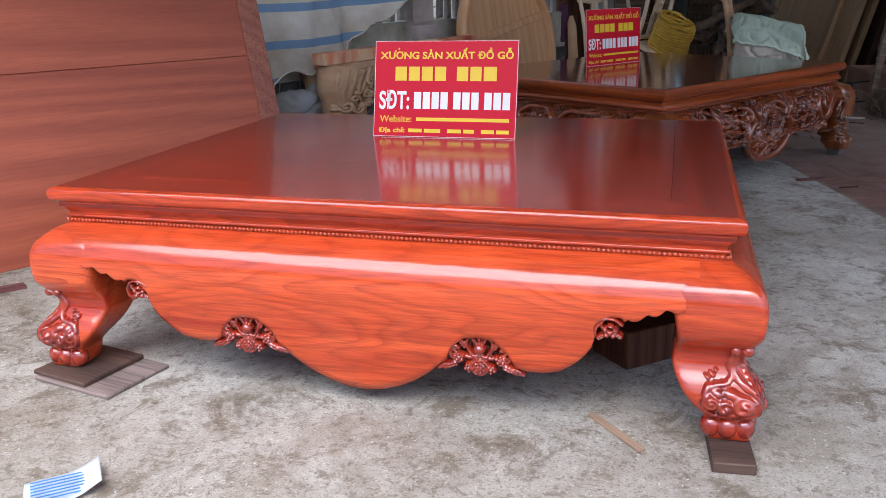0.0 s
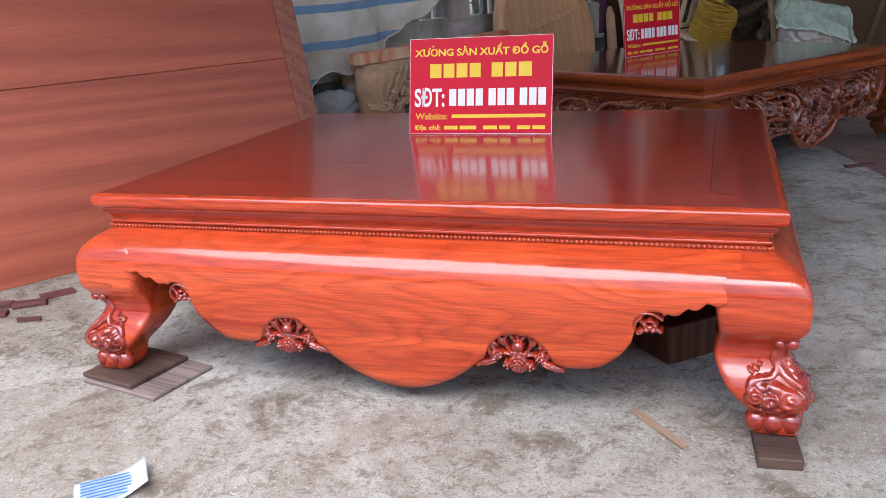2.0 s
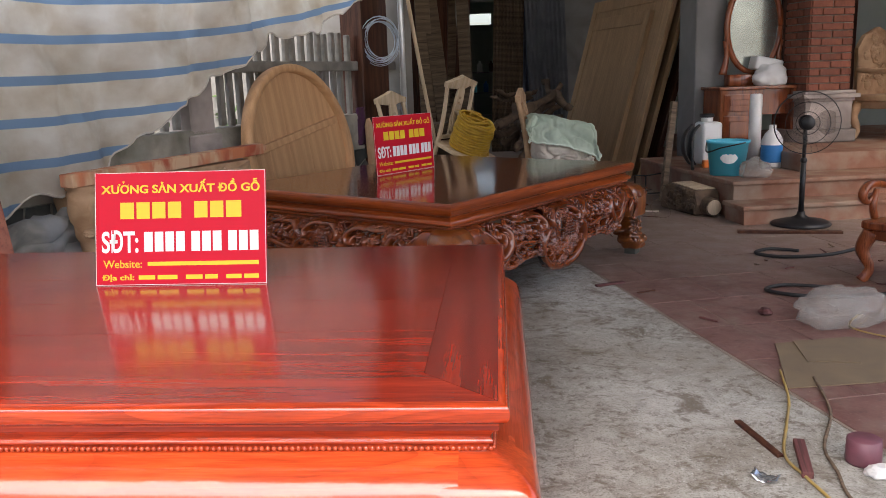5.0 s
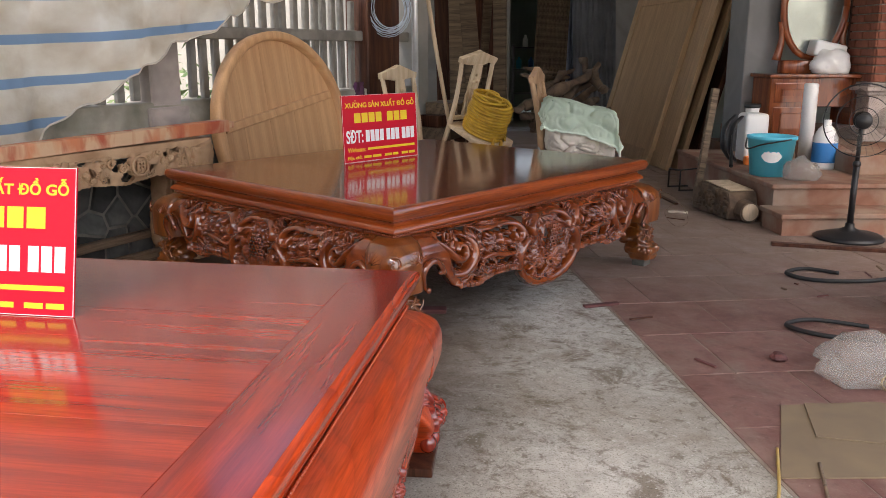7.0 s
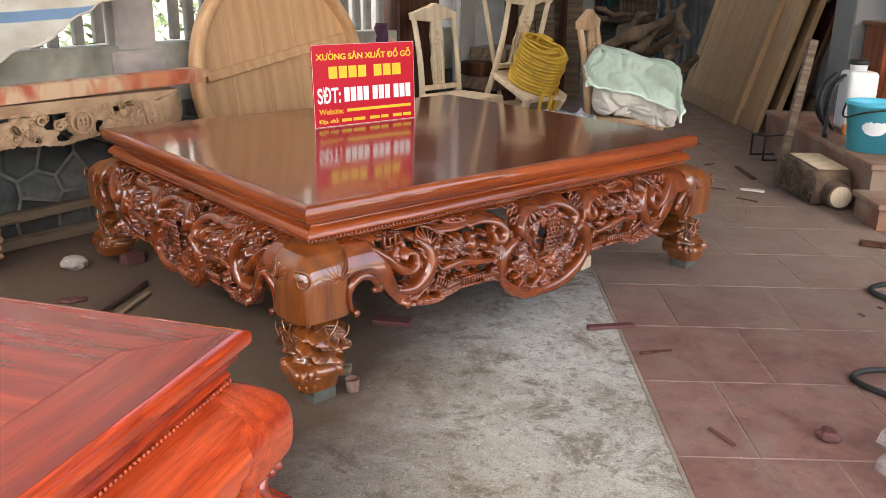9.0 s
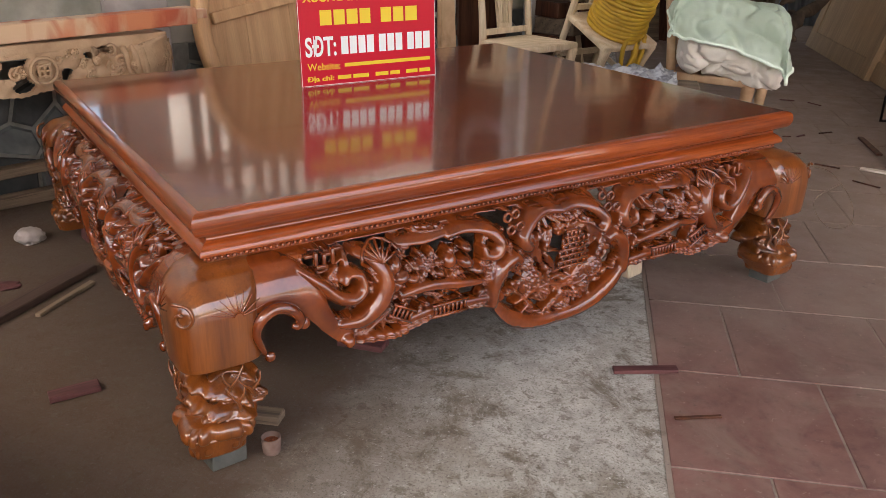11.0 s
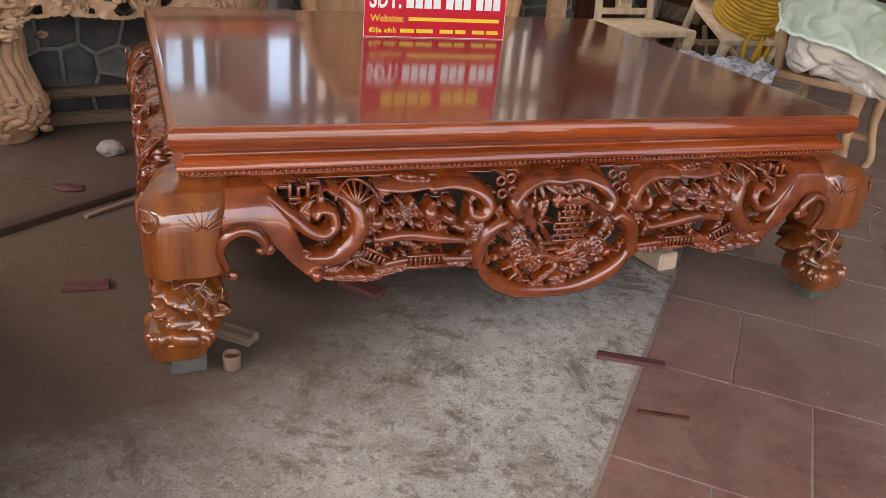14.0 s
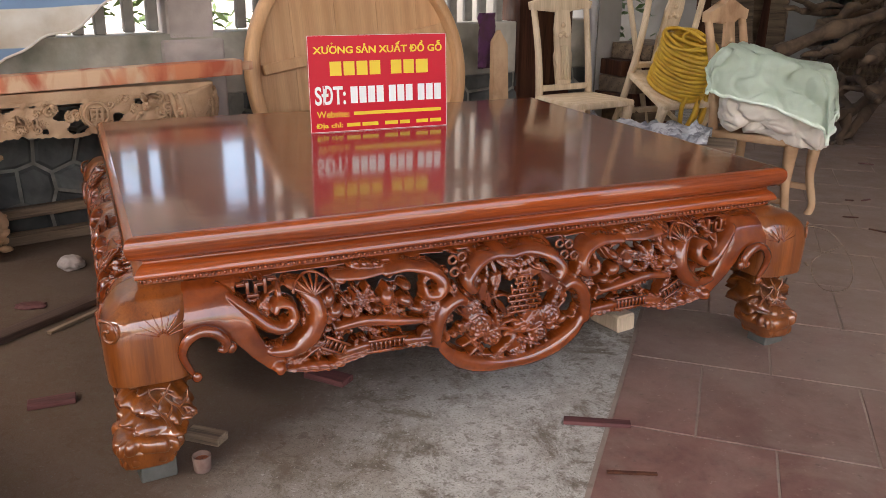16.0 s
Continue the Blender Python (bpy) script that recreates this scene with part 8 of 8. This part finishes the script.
cable("hose_loop", [(3.660, 2.949, 0.016), (3.442, 3.016, 0.016), (3.309, 2.920, 0.016), (3.435, 2.796, 0.016), (3.675, 2.769, 0.016), (3.956, 2.820, 0.016)], 0.010, RUBBER, "black rubber hose looped on the tiles", "hose")
cable("hose_loop", [(3.808, 3.875, 0.016), (3.650, 3.950, 0.016), (3.527, 3.834, 0.016), (3.643, 3.710, 0.016), (3.934, 3.741, 0.016), (4.190, 3.914, 0.016)], 0.011, RUBBER, "dark hose looped beside the steps", "hose")
cable("power_cable", [(2.99, 1.70, 0.013), (2.93, 1.42, 0.010), (2.85, 1.20, 0.006), (2.77, 0.97, 0.006), (2.785, 0.82, 0.006), (2.80, 0.64, 0.006), (2.71, 0.44, 0.006), (2.69, 0.15, 0.006), (2.78, -0.3, 0.006)], 0.005, CABLE_Y, "thin dusty yellow power cable on the floor")
cable("power_cable", [(3.09, 1.62, 0.013), (3.03, 1.30, 0.011), (2.91, 1.03, 0.006), (2.885, 0.86, 0.006), (2.86, 0.68, 0.006), (2.90, 0.35, 0.006)], 0.0055, OLD_W, "thin tan power cable on the floor")
cable("power_cable", [(3.595, 2.451, 0.012), (3.478, 2.234, 0.014), (3.651, 1.979, 0.018), (3.55, 1.85, 0.018)], 0.004, CABLE_Y, "thin dusty yellow cable by the plastic sack")
cable("wire", [(2.830, 3.955, 0.42), (2.912, 4.003, 0.40), (2.991, 3.970, 0.32), (2.999, 3.900, 0.26), (2.928, 3.882, 0.25), (2.880, 3.943, 0.31), (2.952, 4.011, 0.36)], 0.0014, OLD_W, "loose tan wire curling from the bed corner")


def stick(name, x0, y0, x1, y1, w_, h_, material, label, z=0.0):
    l_ = math.hypot(x1 - x0, y1 - y0)
    bm = bmesh.new()
    box(bm, -l_ / 2, l_ / 2, -w_ / 2, w_ / 2, 0, h_, min(w_, h_) * 0.12)
    wobble(bm, 0.004, 8, x0)
    tagged(part(name, bm, material, None, "", False, pose((x0 + x1) / 2, (y0 + y1) / 2, z, 0, 0, math.degrees(math.atan2(y1 - y0, x1 - x0)))), label, "wood scrap")


stick("wood_strip", 1.57, 0.06, 1.71, -0.10, 0.022, 0.008, STRIP_W, "thin pale wooden strip on the concrete")
stick("wood_strip", 2.433, 3.082, 2.596, 3.162, 0.030, 0.012, PURPLE_W, "purple-brown wooden strip on the floor edge", 0.004)
stick("wood_strip", 2.70, 1.24, 2.755, 0.97, 0.024, 0.010, DARK_W, "dark brown wooden strip on the concrete")
stick("tool_handle", 2.84, 1.06, 2.79, 0.83, 0.034, 0.022, PURPLE_W, "dark purple wooden tool handle beside a cable")
stick("tool_handle", 2.655, 0.46, 2.665, 0.30, 0.036, 0.020, PURPLE_W, "short dark wooden knife handle on the concrete")
stick("wood_strip", 3.609, 4.552, 4.306, 4.460, 0.05, 0.02, DARK_W, "long dark wooden strip before the steps", 0.0075)
stick("wood_strip", 3.110, 6.248, 3.199, 5.895, 0.03, 0.012, DARK_W, "dark wooden strip on the tiles", 0.0075)
stick("wood_strip", 3.099, 5.568, 3.239, 5.543, 0.035, 0.01, BLANKET, "pale strip of packing on the tiles", 0.0075)
stick("wood_strip", 1.140, 2.310, 1.212, 2.415, 0.045, 0.016, PURPLE_W, "small purple-brown offcut on the concrete")
stick("wood_strip", 0.735, 2.640, 0.700, 2.900, 0.022, 0.012, OLD_W, "long narrow plank strip lying by the brown bed")
stick("wood_strip", 0.700, 1.960, 0.605, 2.980, 0.065, 0.026, DARKBOARD, "long dark brown plank lying on the concrete")
stick("wood_strip", 2.226, 3.813, 2.354, 3.759, 0.08, 0.06, RAW, "pale timber offcut beneath the brown bed", 0.004)
stick("wood_strip", 1.634, 2.461, 1.735, 2.488, 0.05, 0.025, OLD_W, "short timber offcut beside a bed foot")
stick("wood_strip", 1.658, 2.910, 1.798, 2.926, 0.06, 0.02, PURPLE_W, "dark offcut beneath the brown bed")
for x0, y0, x1, y1, s_ in ((-0.92, 0.27, -0.80, 0.33, 0.05), (-0.84, 0.40, -0.74, 0.47, 0.05), (-0.80, 0.50, -0.72, 0.60, 0.04), (-0.98, 0.36, -0.86, 0.42, 0.05), (-0.70, 0.28, -0.62, 0.31, 0.012)):
    stick("wood_scrap", x0, y0, x1, y1, s_, 0.018, PURPLE_W, "dark purple wood scrap by the leaning panel")
rc = random.Random(77)
for _ in range(34):
    x, y = rc.uniform(2.6, 4.3), rc.uniform(2.2, 7.2)
    a = rc.uniform(0, 6.28)
    l_ = rc.uniform(0.02, 0.14)
    if math.hypot(x - 4.03, y - 4.92) > 0.3 and not (x > 3.45 and y > 4.7):
        stick("wood_chip", x, y, x + l_ * math.cos(a), y + l_ * math.sin(a), rc.uniform(0.006, 0.014), 0.006, rc.choice((DARK_W, RAW, OLD_W, PURPLE_W)), "small wood chip on the floor", 0.0075)
# bit of paper, cup, purple tin
bm = bmesh.new()
bmesh.ops.create_grid(bm, x_segments=12, y_segments=8, size=0.5)
for v in bm.verts:
    v.co = Vector((v.co.x * 0.17, v.co.y * 0.12, 0.006 + 0.03 * max(0, v.co.x) ** 2 * 4 + 0.006 * noise.noise(v.co * 5)))
bmesh.ops.solidify(bm, geom=bm.faces[:], thickness=0.001)
pp = tagged(part("paper_scrap", bm, PAPER, None, "", True, pose(0.41, -0.575, 0, 0, 0, 40)), "torn pale blue printed paper scrap on the concrete", "paper")
bm = bmesh.new()
for k in range(7):
    box(bm, -0.07, 0.05, -0.048 + 0.014 * k, -0.043 + 0.014 * k, 0.0125, 0.0130)
part("print_line", bm, BLUE_L, pp, "faint unreadable print")
bm = bmesh.new()
lathe(bm, [(0.019, 0.0), (0.021, 0.003), (0.0235, 0.043), (0.021, 0.043), (0.0185, 0.008)], 20)
cup = tagged(part("cup", bm, CUP, None, "", True, pose(1.786, 2.374, 0, 0, 0, -1.7)), "small stained paper cup on the concrete", "cup")
bm = bmesh.new()
flat_prism(bm, [(0.0195 * math.cos(a * math.pi / 9), 0.0195 * math.sin(a * math.pi / 9)) for a in range(18)], 0.026, 0.030)
part("stain", bm, VARNISH, cup, "dried dark red stain")
bm = bmesh.new()
lathe(bm, [(0.05, 0.0), (0.052, 0.01), (0.05, 0.075), (0.045, 0.078)], 20)
tagged(part("tin", bm, TIN_P, None, "", True, pose(2.99, 0.94, 0.0)), "small purple tin on the floor", "tin")
bag(pose(3.0, 0.85, 0.0), 0.04, 0.035, 0.03, WHITE_P, "small white plastic scrap on the floor", 12.0)
bag(pose(3.176, 2.494, 0.0075, 0, 0, -1.7), 0.03, 0.03, 0.03, PURPLE_W, "small dark crumpled wrapper on the tiles", 13.0, "wrapper")
bag(pose(0.455, 2.745, 0, 0, 0, 30), 0.055, 0.035, 0.014, PURPLE_W, "flat dark purple rag on the concrete", 15.0, "rag")
bag(pose(0.20, 3.085, 0, 0, 0, -1.7), 0.06, 0.05, 0.05, PALE_POST, "crumpled pale rag on the concrete", 14.0, "rag")

bm = bmesh.new()
bmesh.ops.create_grid(bm, x_segments=10, y_segments=6, size=0.5)
for v in bm.verts:
    v.co = Vector((v.co.x * 0.075, v.co.y * 0.045, 0.008 + 0.05 * v.co.x ** 2 + 0.012 * noise.noise(v.co * 7)))
bmesh.ops.solidify(bm, geom=bm.faces[:], thickness=0.001)
tagged(part("foil_scrap", bm, FOIL, None, "", True, pose(2.665, 0.82, 0, 0, 0, -35)), "curled silver foil scrap on the concrete", "foil")

# ---------- outside the fence ----------
bm = bmesh.new()
rc = random.Random(12)
for _ in range(4200):
    s = rc.uniform(-5, 6)
    y = rc.uniform(1.8, 3.4)
    z = rc.uniform(0.1, 1.5) * (0.6 + 0.4 * math.sin(s * 2.1) ** 2)
    q = Euler((rc.uniform(-1, 1), rc.uniform(-1, 1), rc.uniform(0, 6.28))).to_matrix()
    l_ = rc.uniform(0.04, 0.10)
    ps = [q @ Vector(p) * l_ + Vector((s, y, z)) for p in ((-0.3, 0, 0), (0, -0.9, 0.1), (0.3, 0, 0), (0, 1, -0.1))]
    bm.faces.new([bm.verts.new(p) for p in ps])
tagged(part("hedge", bm, LEAF, None, "", False, WALL), "leafy green hedge beyond the fence", "hedge", "", "stuff")
